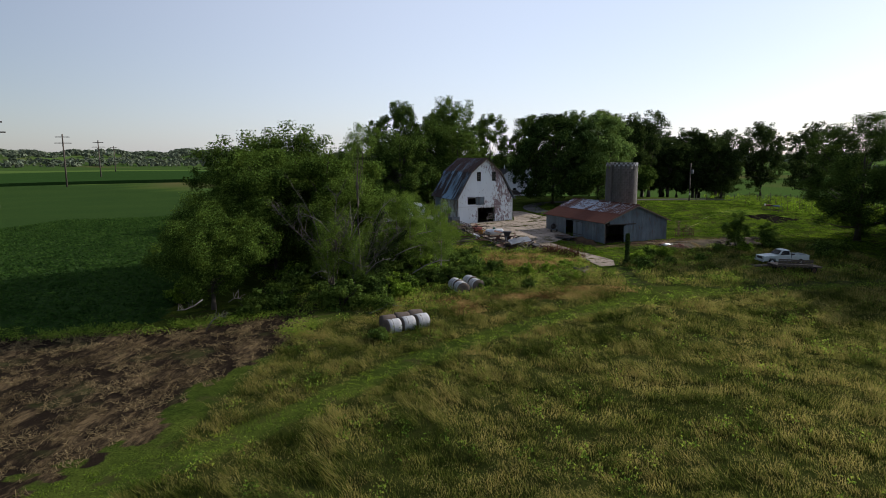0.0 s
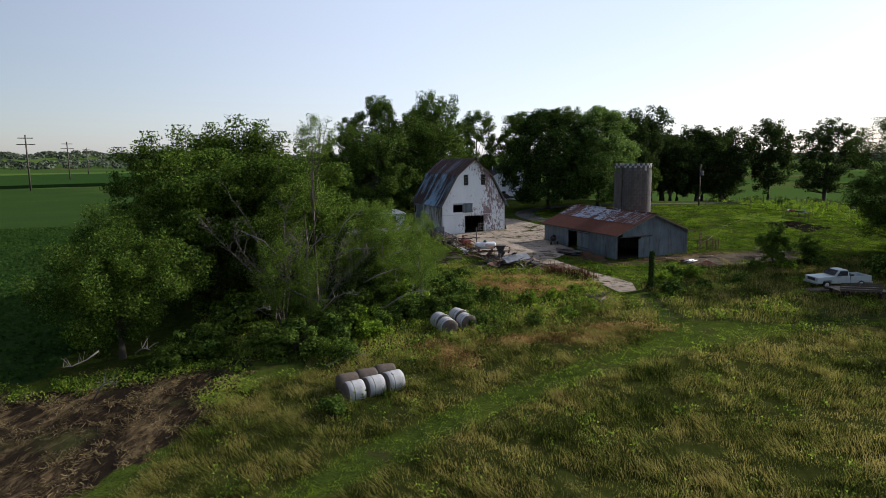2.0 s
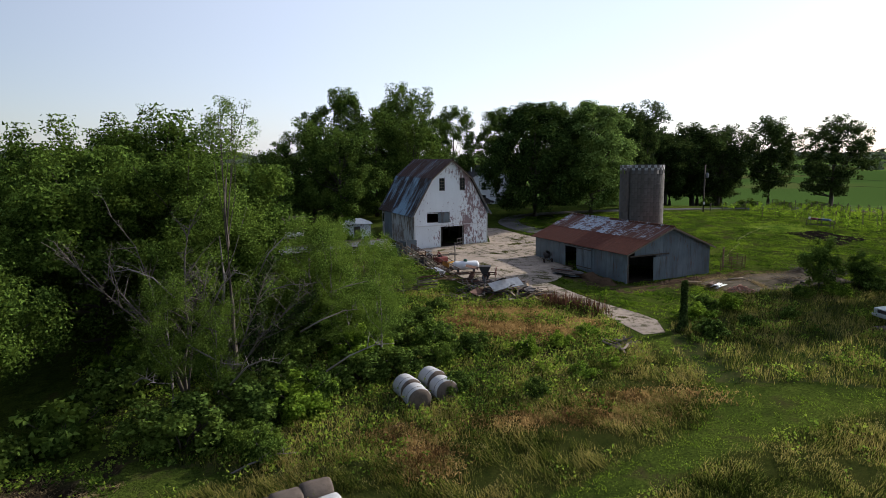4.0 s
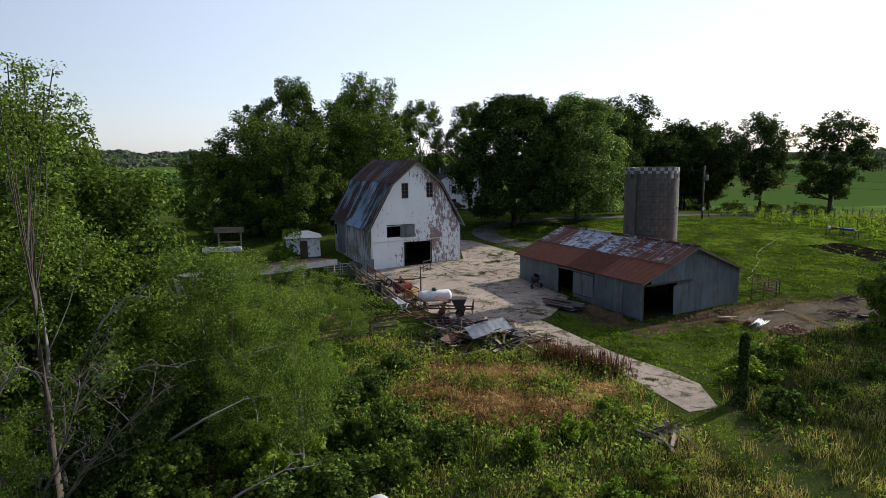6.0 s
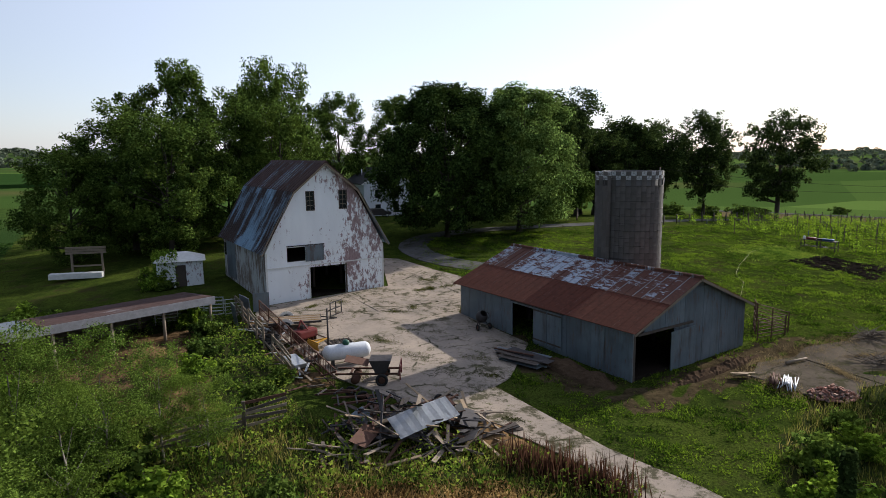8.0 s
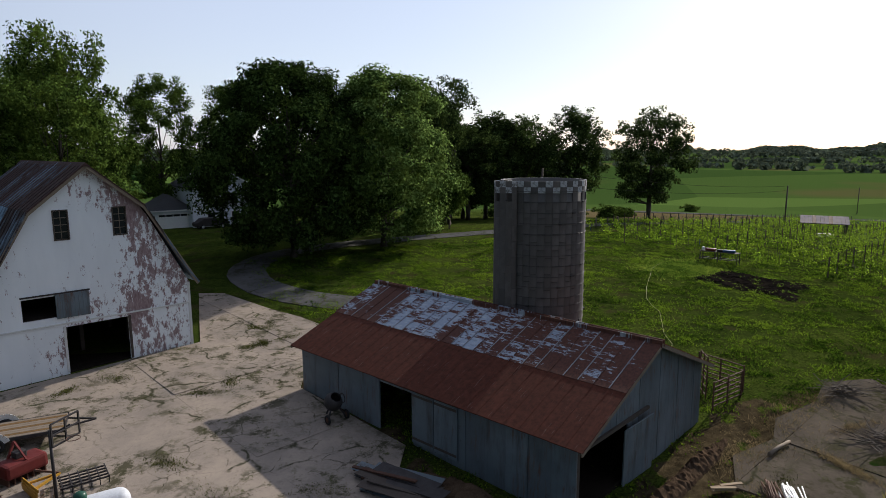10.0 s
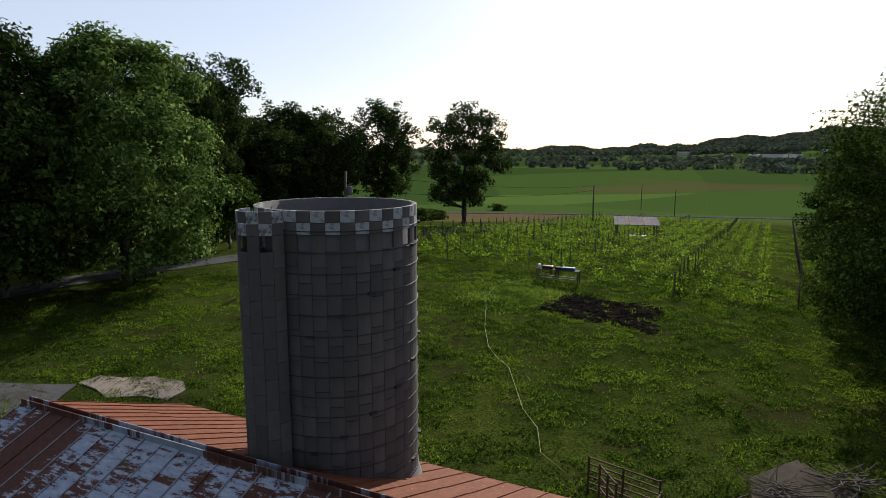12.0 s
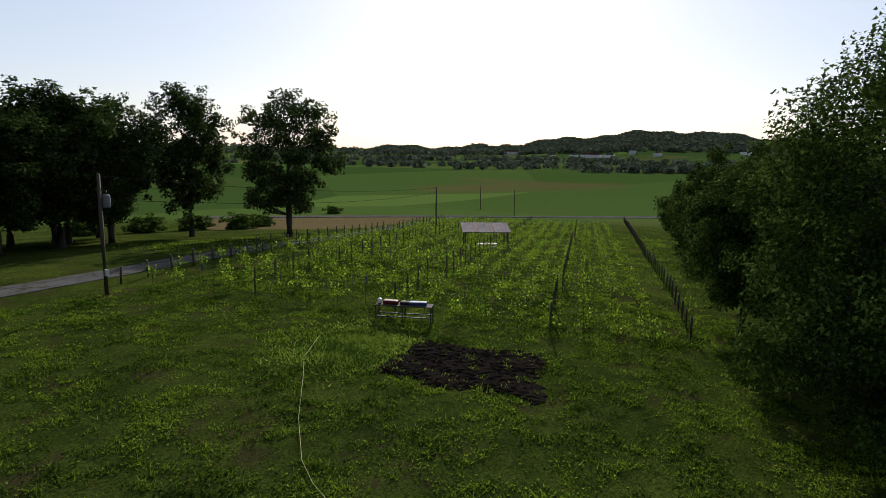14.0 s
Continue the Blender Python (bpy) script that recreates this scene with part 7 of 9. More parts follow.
MAT["muck"] = plain("dry_manure_and_earth", (0.075, 0.05, 0.032), 1.0, vary=0.5, scale=3.0, bump=0.05, gloss=0.0)
make_heap("earth_bank", 18.0, 77.4, -65.6, 6.6, 1.7, 0.55, MAT["muck"], "long heap of dry brown earth along the shed wall", "heap", 3)
make_heap("earth_bank", 26.5, 76.3, 24.4, 9.0, 1.0, 0.28, MAT["muck"], "low bank of brown earth along the shed gable", "heap", 5)


def make_sheet_scrap():
    """Bent pale roofing sheets thrown under the trees."""
    rng = random.Random(52)
    for dx, dy, l, w, tilt, turn in ((0, 0, 2.4, 0.8, 24, 30), (1.1, 0.5, 1.8, 0.7, -16, 75), (-0.9, -0.9, 1.6, 0.7, 12, 140), (0.3, -1.5, 1.4, 0.6, 30, 10), (2.0, 1.0, 2.0, 0.7, -22, 110), (-1.6, 0.4, 1.2, 0.6, 8, 60)):
        bm = bmesh.new()
        prev = None
        for i in range(9):
            u = (i / 8 - 0.5) * l
            z = 0.12 * math.sin(i * 0.7 + dx) + (0.03 if i % 2 else 0.0)
            ring = [bm.verts.new((u, -w / 2, z)), bm.verts.new((u, w / 2, z + rng.uniform(-0.05, 0.05))), bm.verts.new((u, w / 2, z - 0.02)), bm.verts.new((u, -w / 2, z - 0.02))]
            if prev:
                for j in range(4):
                    bm.faces.new((prev[j], ring[j], ring[(j + 1) % 4], prev[(j + 1) % 4]))
            else:
                bm.faces.new(ring)
            prev = ring
        bm.faces.new(prev)
        bmesh.ops.recalc_face_normals(bm, faces=bm.faces[:])
        p = part("scrap_sheet", bm, MAT["trim"])
        x, y = 68.0 + dx, 81.0 + dy
        p.matrix_basis = pose(x, y, gz(x, y) + 0.12 + abs(math.sin(radians(tilt))) * w * 0.5, tilt, 0, turn)
        tagged(p, "bent pale roofing sheet thrown under the trees", "scrap sheet", "scrap sheets under the trees")


make_sheet_scrap()


# ---- pickup and hay wagon ----
MAT["truck"] = plain("chalky_pale_paint", (0.42, 0.47, 0.46), 0.5, vary=0.2)


def make_pickup():
    t = thing("pickup_truck", pose(39.1, 62.9, gz(39.1, 62.9) + 0.02, 0, 0, 186), "old pale square-bodied pickup truck parked in long grass", "truck")
    W = 0.95
    bm = bmesh.new()
    prism(bm, [(2.62, 0.5), (2.68, 0.75), (2.66, 1.05), (1.05, 1.14), (0.95, 1.14), (-0.55, 1.14), (-0.6, 1.14), (-0.6, 0.45), (1.25, 0.45), (1.35, 0.8), (2.05, 0.8), (2.15, 0.45)], -W, W)
    bmesh.ops.bevel(bm, geom=[e for e in bm.edges if abs(e.verts[0].co.y - e.verts[1].co.y) < 0.01], offset=0.035, segments=2, affect="EDGES")
    part("body", bm, MAT["truck"], t)
    bm = bmesh.new()
    lo = [(0.95, -0.9, 1.13), (0.95, 0.9, 1.13), (-0.58, 0.9, 1.13), (-0.58, -0.9, 1.13)]
    hi = [(0.38, -0.74, 1.72), (0.38, 0.74, 1.72), (-0.45, 0.74, 1.74), (-0.45, -0.74, 1.74)]
    a, b = [bm.verts.new(p) for p in lo], [bm.verts.new(p) for p in hi]
    bm.faces.new(list(reversed(a)))
    bm.faces.new(b)
    for i in range(4):
        bm.faces.new((a[i], a[(i + 1) % 4], b[(i + 1) % 4], b[i]))
    bmesh.ops.recalc_face_normals(bm, faces=bm.faces[:])
    bmesh.ops.bevel(bm, geom=bm.edges[:], offset=0.04, segments=2, affect="EDGES")
    part("cab", bm, MAT["truck"], t)
    bm = bmesh.new()
    for q in (((0.9, -0.78, 1.2), (0.9, 0.78, 1.2), (0.45, 0.66, 1.67), (0.45, -0.66, 1.67)),):
        vs = [bm.verts.new(p) for p in q]
        bm.faces.new(vs)
    bmesh.ops.solidify(bm, geom=bm.faces[:], thickness=-0.03)
    bmesh.ops.translate(bm, vec=(0.03, 0, 0.02), verts=bm.verts[:])
    part("windshield", bm, MAT["glass"], t)
    for s in (-1, 1):
        bm = bmesh.new()
        vs = [bm.verts.new((x, s * y, z)) for x, y, z in ((0.72, 0.905, 1.2), (-0.4, 0.905, 1.2), (-0.38, 0.8, 1.64), (0.36, 0.8, 1.64))]
        bm.faces.new(vs)
        bmesh.ops.solidify(bm, geom=bm.faces[:], thickness=0.02 * s)
        part("side_window", bm, MAT["glass"], t)
        part("bed_side", boxes((-2.75, -0.66, s * 0.95 - 0.07 * (s > 0), s * 0.95 + 0.07 * (s < 0), 0.5, 1.15), bevel=0.025), MAT["truck"], t)
        part("side_trim", boxes((-2.7, 2.55, s * 0.952 - 0.005, s * 0.952 + 0.012, 0.72, 0.78)), MAT["steel"], t)
        part("mirror", boxes((0.5, 0.6, s * 1.08 - 0.09, s * 1.08 + 0.09, 1.2, 1.42), bevel=0.02), MAT["iron"], t)
        part("headlight", boxes((2.66, 2.7, s * 0.7 - 0.12, s * 0.7 + 0.12, 0.78, 0.95), bevel=0.01), MAT["steel"], t)
        for x in (1.7, -1.75):
            wheel(t, "wheel", x, s * 0.84, 0.36, 0.37, 0.24)
    part("bed_floor", boxes((-2.72, -0.62, -0.88, 0.88, 0.5, 0.62)), MAT["iron"], t)
    part("tailgate", boxes((-2.8, -2.72, -0.9, 0.9, 0.55, 1.13), bevel=0.02), MAT["truck"], t)
    part("tool_box", boxes((-1.05, -0.68, -0.86, 0.86, 0.9, 1.3), bevel=0.02), MAT["iron"], t, "dark tool box across the bed")
    part("grille", boxes((2.66, 2.69, -0.55, 0.55, 0.72, 0.98)), MAT["iron"], t)
    part("bumper", boxes((2.68, 2.8, -0.98, 0.98, 0.42, 0.62), bevel=0.03), MAT["steel"], t)
    part("bumper", boxes((-2.92, -2.8, -0.95, 0.95, 0.42, 0.58), bevel=0.03), MAT["steel"], t)


make_pickup()


def make_wagon():
    t = thing("hay_wagon", pose(38.6, 58.9, gz(38.6, 58.9) + 0.05, 0, 3, 4) @ Matrix.Diagonal((0.86, 1, 1, 1)), "old dark wooden hay wagon with slatted sides", "wagon")
    for i in range(11):
        part("deck_board", boxes((-3.0, 3.0, -1.1 + i * 0.2, -0.92 + i * 0.2, 0.72, 0.77)), MAT["wood_dark"] if i % 3 else MAT["wood"], t)
    for y in (-0.6, 0.6):
        part("sill", boxes((-3.2, 3.2, y - 0.07, y + 0.07, 0.52, 0.71)), MAT["wood_dark"], t)
    for i in range(9):
        part("stake", boxes((-2.9 + i * 0.55, -2.82 + i * 0.55, -1.17, -1.11, 0.6, 1.45)), MAT["wood"], t)
    for h in (0.85, 1.05, 1.25, 1.42):
        part("side_board", boxes((-2.95, 1.6, -1.21, -1.175, h - 0.07, h + 0.07)), MAT["wood_dark"], t)
    for x in (-2.0, 2.0):
        part("axle", boxes((x - 0.06, x + 0.06, -0.95, 0.95, 0.36, 0.48)), MAT["iron"], t)
        for y in (-0.95, 0.95):
            wheel(t, "wheel", x, y, 0.36, 0.36, 0.18, rim="rust")
    part("tongue", stick(bmesh.new(), (-3.2, 0, 0.55), (-5.0, 0.2, 0.35), 0.12), MAT["wood_dark"], t)
    f = part("flat_rack", boxes((-1.5, 1.5, -0.45, 0.45, 0.5, 0.62), bevel=0.02), MAT["wood_dark"])
    f.matrix_basis = pose(36.4, 60.9, gz(36.4, 60.9) - 0.35, 0, -3, -6)
    tagged(f, "low dark plank platform in the grass", "platform")


make_wagon()


# ---- lean-to, hut and feed rack ----
def make_leanto():
    u = Vector((-3.75, 89.7)) - Vector((-14.4, 81.7))
    L = u.length
    ang = math.degrees(math.atan2(u.y, u.x))
    x, y = -14.4, 81.7
    s = thing("open_lean_to", pose(x, y, gz(-10, 87), 0, 0, ang), "long low open-fronted cattle shed with rusty roof", "shed")
    n = 20
    for i in range(n):
        a, b = L * i / n, L * (i + 1) / n
        bm = bmesh.new()
        box(bm, a + 0.01, b + 0.02, -0.15, 4.6, -0.015, 0.015, m=pose(0, 0, 2.62 + 0.006 * (i % 2), -5.0, 0, 0))
        part("roof_sheet", bm, MAT["barn_roof"] if i > 3 else MAT["grey"], s)
    part("fascia", boxes((-0.1, L + 0.1, -0.22, -0.17, 2.12, 2.64)), MAT["pale_rib"], s, "long pale grey sheet fascia")
    for i in range(5):
        px = 0.2 + i * (L - 0.4) / 4
        part("post", tube(bmesh.new(), [(px, 0, -0.6), (px, 0, 2.5)], [0.12, 0.1], 8), MAT["wood"], s)
        part("rear_post", tube(bmesh.new(), [(px, 4.3, -0.6), (px, 4.3, 2.2)], [0.12, 0.1], 8), MAT["wood"], s)
    for h in (0.3, 0.9, 1.5, 2.0):
        part("rear_board", boxes((0, L, 4.38, 4.42, h - 0.26, h + 0.26)), MAT["wood_dark"], s)
    part("end_panel", prism(bmesh.new(), [(-0.06, 1.0), (-0.02, 2.55), (0.0, 2.55), (0.0, 1.0)], 0.0, 2.2), MAT["trim"], s, "pale end sheet", m=pose(-0.3, 0, 0, 0, -14, 0))
    # trampled straw beneath
    rng = random.Random(3)
    for x, y, w in ((-7.0, 85.5, 1.6), (-5.0, 82.0, 1.2), (-10.5, 86.5, 1.6), (-3.6, 78.8, 1.0), (-2.2, 76.2, 0.9)):
        bm = bmesh.new()
        bmesh.ops.create_icosphere(bm, subdivisions=4, radius=1.0)
        for v in bm.verts:
            v.co.x *= w * (1 + 0.25 * math.sin(v.co.y * 4 + x))
            v.co.y *= w * 0.75
            v.co.z = v.co.z * 0.25 + rng.uniform(-0.04, 0.05)
        h = part("straw_mound", bm, MAT["straw"])
        h.matrix_basis = pose(x, y, gz(x, y) - 0.05, 0, 0, 60 * y)
        tagged(h, "trampled bedding straw before the cattle shed", "straw", "straw mounds")


make_leanto()


def make_hut():
    x, y = -9.4, 105.0
    h = thing("small_hut", pose(x, y, gz(x, y), 0, 0, 12), "small derelict white shed overgrown with vines", "hut")
    w, d = 1.9, 1.6
    part("front_wall", boxes((-w, -0.4, -d, -d + 0.1, -0.3, 2.3), (0.5, w, -d, -d + 0.1, -0.3, 2.3), (-0.4, 0.5, -d, -d + 0.1, 1.95, 2.3)), MAT["barn_front"], h)
    part("rear_wall", boxes((-w, w, d - 0.1, d, -0.3, 2.3)), MAT["barn_front"], h)
    for s in (-1, 1):
        part("side_wall", boxes((s * w - 0.05, s * w + 0.05, -d + 0.103, d - 0.103, -0.3, 2.3)), MAT["barn_front"], h)
    bm = bmesh.new()
    a = [bm.verts.new(p) for p in ((-w - 0.3, -d - 0.3, 2.3), (w + 0.3, -d - 0.3, 2.3), (w + 0.3, d + 0.3, 2.3), (-w - 0.3, d + 0.3, 2.3))]
    b = [bm.verts.new(p) for p in ((-0.7, -0.2, 2.95), (0.7, -0.2, 2.95), (0.7, 0.2, 2.95), (-0.7, 0.2, 2.95))]
    bm.faces.new(list(reversed(a)))
    bm.faces.new(b)
    for i in range(4):
        bm.faces.new((a[i], a[(i + 1) % 4], b[(i + 1) % 4], b[i]))
    part("roof", bm, MAT["trim"], h, "pale weathered hipped roof")
    part("door", boxes((-0.38, 0.48, -d + 0.11, -d + 0.15, -0.2, 1.93)), MAT["wood_dark"], h)
    rng = np.random.RandomState(5)
    n = 1500
    p = np.stack([rng.uniform(-2.3, -0.2, n), rng.uniform(-1.9, 1.2, n), rng.uniform(0.0, 1.0, n) ** 0.7 * 3.2], 1)
    ob = new("vine", leaf_cards("vine", p, rng.normal(size=(n, 3)) + np.array([0, -0.6, 0.6]), 0.2, MAT["leaf_bush"], rng))
    ob.parent = h
    x, y = -20.2, 112.2
    r = thing("feed_rack", pose(x, y, gz(x, y), 0, 0, 4), "weathered wooden loading rack with a low pale trough", "feed rack")
    for px in (-1.2, 1.6):
        part("post", boxes((px - 0.09, px + 0.09, -0.09, 0.09, -0.3, 3.0)), MAT["wood"], r)
    for z in (2.5, 2.75, 3.0):
        part("top_board", boxes((-1.7, 2.0, -0.12, 0.12, z - 0.1, z + 0.1)), MAT["wood"], r)
    part("rail", boxes((-1.2, 1.6, -0.05, 0.05, 1.1, 1.25)), MAT["wood"], r)
    part("trough", boxes((-3.0, 1.8, -1.4, -0.6, 0.1, 0.65), bevel=0.02), MAT["trim"], r, "pale grey trough")


make_hut()


# ---- farmhouse ----
def make_house():
    x, y = 12.5, 159.2
    h = thing("farmhouse", pose(x, y, gz(x, y), 0, 0, 14), "two-storey pale blue-grey farmhouse with dark shingle roof", "house")
    w, d, e, p = 4.2, 5.5, 6.0, 8.5
    bm = bmesh.new()
    prism(bm, [(-w, -0.4), (w, -0.4), (w, e), (0, p - 0.1), (-w, e)], -d, d)
    part("wall", bm, MAT["house"], h)
    for s in (-1, 1):
        bm = bmesh.new()
        slab_on(bm, (s * (w + 0.45), e - 0.25), (0, p), -d - 0.4, d + 0.4, 0.15)
        part("roof", bm, MAT["shingle"], h)
        part("rake_trim", stick(bmesh.new(), (s * (w + 0.45), -d - 0.42, e - 0.25), (0, -d - 0.42, p), 0.05, 0.22), MAT["white"], h)
    for wx, wz in ((-2.2, 3.4), (1.2, 3.4), (1.2, 0.8), (-2.2, 0.8)):
        win = part("window", boxes((wx - 0.08, wx, -d - 0.08, -d + 0.05, wz - 0.08, wz + 1.58), (wx + 1.0, wx + 1.08, -d - 0.08, -d + 0.05, wz - 0.08, wz + 1.58), (wx, wx + 1.0, -d - 0.08, -d + 0.05, wz + 1.5, wz + 1.58), (wx, wx + 1.0, -d - 0.08, -d + 0.05, wz - 0.08, wz), (wx, wx + 1.0, -d - 0.06, -d + 0.05, wz + 0.72, wz + 0.78)), MAT["white"], h)
        part("pane", boxes((wx, wx + 1.0, -d - 0.04, -d - 0.02, wz, wz + 0.72)), MAT["glass"], win)
        part("pane", boxes((wx, wx + 1.0, -d - 0.04, -d - 0.02, wz + 0.78, wz + 1.5)), MAT["glass"], win)
    part("chimney_pipe", tube(bmesh.new(), [(-2.4, 1.5, 6.8), (-2.4, 1.5, 8.3)], [0.1, 0.1], 8), MAT["white"], h)
    x, y = 6.3, 156.9
    g = thing("garage", pose(x, y, gz(x, y), 0, 0, 14), "pale garage with white panel door and dark hipped roof", "garage")
    w, d, e, p = 2.7, 3.6, 2.75, 4.75
    part("wall", boxes((-w, w, -d, d, -0.4, e)), MAT["house"], g)
    part("foundation", boxes((-w - 0.04, w + 0.04, -d - 0.04, d + 0.04, -0.6, 0.12)), MAT["pad"], g)
    bm = bmesh.new()
    o = 0.35
    base = [bm.verts.new((a * (w + o), b * (d + o), e - 0.06)) for a, b in ((-1, -1), (1, -1), (1, 1), (-1, 1))]
    ridge = [bm.verts.new((0, b * (d - 1.9), p)) for b in (-1, 1)]
    for f in ((0, 1, 4), (1, 2, 5, 4), (2, 3, 5), (3, 0, 4, 5), (3, 2, 1, 0)):
        bm.faces.new([(base + ridge)[i] for i in f])
    bmesh.ops.recalc_face_normals(bm, faces=bm.faces[:])
    part("roof", bm, MAT["shingle"], g)
    part("fascia", boxes((-w - o, w + o, -d - o - 0.03, -d - o - 0.003, e - 0.2, e - 0.03)), MAT["white"], g)
    part("wall_lamp", boxes((-2.55, -2.4, -d - 0.15, -d, 1.75, 2.0), bevel=0.02), MAT["iron"], g)
    door = part("garage_door", boxes((-2.0, 2.0, -d - 0.06, -d - 0.003, 0.0, 2.3)), MAT["white"], g, "white panelled garage door")
    for i in range(4):
        for j in range(3):
            part("panel", boxes((-1.9 + i * 0.96, -1.02 + i * 0.96, -d - 0.085, -d - 0.06, 0.1 + j * 0.55, 0.55 + j * 0.55)), MAT["white"], door)
        part("door_light", boxes((-1.9 + i * 0.96, -1.02 + i * 0.96, -d - 0.08, -d - 0.062, 1.8, 2.1)), MAT["glass"], door)
    # dark car by the house
    c = thing("parked_car", pose(11.9, 150.6, gz(11.9, 150.6), 0, 0, 20), "dark parked car under the trees", "car")
    bm = bmesh.new()
    prism(bm, [(-2.2, 0.35), (2.2, 0.35), (2.25, 0.8), (1.3, 0.95), (0.7, 1.45), (-1.2, 1.45), (-1.9, 0.95), (-2.25, 0.85)], -0.85, 0.85)
    bmesh.ops.bevel(bm, geom=bm.edges[:], offset=0.06, segments=2, affect="EDGES")
    part("body", bm, MAT["iron"], c)
    for s in (-1, 1):
        for px in (-1.35, 1.4):
            wheel(c, "wheel", px, s * 0.8, 0.32, 0.32, 0.2)


make_house()

# ---- ivy-clad post ----


def make_ivy_post():
    x, y = 20.45, 60.75
    t = thing("ivy_post", pose(x, y, gz(x, y)), "dead tree stump thickly clad in green ivy", "ivy post")
    part("trunk", tube(bmesh.new(), [(0, 0, -0.3), (0.03, 0, 1.8), (0.0, 0.04, 3.45)], [0.14, 0.11, 0.1], 9), MAT["bark"], t)
    rng = np.random.RandomState(6)
    n = 2600
    z = rng.uniform(0.0, 3.7, n)
    a = rng.uniform(0, 6.283, n)
    r = 0.12 + rng.uniform(0, 0.13, n) + 0.4 * np.exp(-z * 2.2)
    p = np.stack([np.cos(a) * r, np.sin(a) * r, z], 1)
    ob = new("ivy", leaf_cards("ivy", p, np.stack([np.cos(a), np.sin(a), np.full(n, 0.5)], 1) + rng.normal(size=(n, 3)) * 0.4, 0.13, MAT["leaf_dark"], rng, 0.9))
    ob.parent = t


make_ivy_post()

# ---- small trees and shrubs ----
sapling = first(make_tree("small_tree", 4.6, 2.1, 0.5, 51, "leaf_locust", 9000, 0.16, 60, "small feathery young tree beside the concrete pad", lobes=0.4, trunk=0.1), 37.4, 72.4, (0.85, 0.85, 1.1))
plant(sapling, 42.0, 73.6, (0.8, 0.8, 0.72), 120)


def make_shrub(seed, leaf, h, r, leaves, size, label, name="shrub"):
    rng = np.random.RandomState(seed)
    s = thing(name, Matrix.Identity(4), label, "shrub", "shrubs in the rough")
    cs, rs, p, nrm = crown_points(rng, h, r, -0.3, 60, leaves, lobes=0.4)
    p[:, 2] = np.abs(p[:, 2])
    bm = bmesh.new()
    for i in range(9):
        a = rng.uniform(0, 6.283)
        tube(bm, [(0, 0, -0.2), (math.cos(a) * r * 0.3, math.sin(a) * r * 0.3, h * 0.4), (math.cos(a) * r * 0.7, math.sin(a) * r * 0.7, h * 0.8)], [0.05, 0.035, 0.012], 5, False)
    part("woody_base", bm, MAT["bark"], s)
    ob = new("foliage", leaf_cards("foliage", p, nrm, size, MAT[leaf], rng, 0.8, True))
    ob.parent = s
    return s


shrub_a = first(make_shrub(61, "leaf_bush", 2.6, 2.0, 2800, 0.26, "leafy bright green shrub in the overgrown corner"), -18.0, 56.5)
shrub_b = first(make_shrub(62, "leaf_locust", 2.0, 1.9, 2800, 0.24, "pale green shrub in the overgrown corner"), -14.5, 58.0)
shrub_c = first(make_shrub(63, "leaf_elm", 2.4, 2.1, 2800, 0.26, "dark green shrub in the overgrown corner"), -17.0, 55.5)
full_a = first(make_shrub(64, "leaf_bush", 2.6, 2.0, 9000, 0.15, "leafy bright green shrub in the overgrown corner"), -2.5, 56.5)
full_b = first(make_shrub(65, "leaf_locust", 2.0, 1.9, 9000, 0.13, "pale green shrub in the overgrown corner"), -4.5, 52.0)
full_c = first(make_shrub(66, "leaf_elm", 2.4, 2.1, 9000, 0.16, "dark green shrub in the overgrown corner"), -7.0, 55.5)
rng_s = random.Random(17)
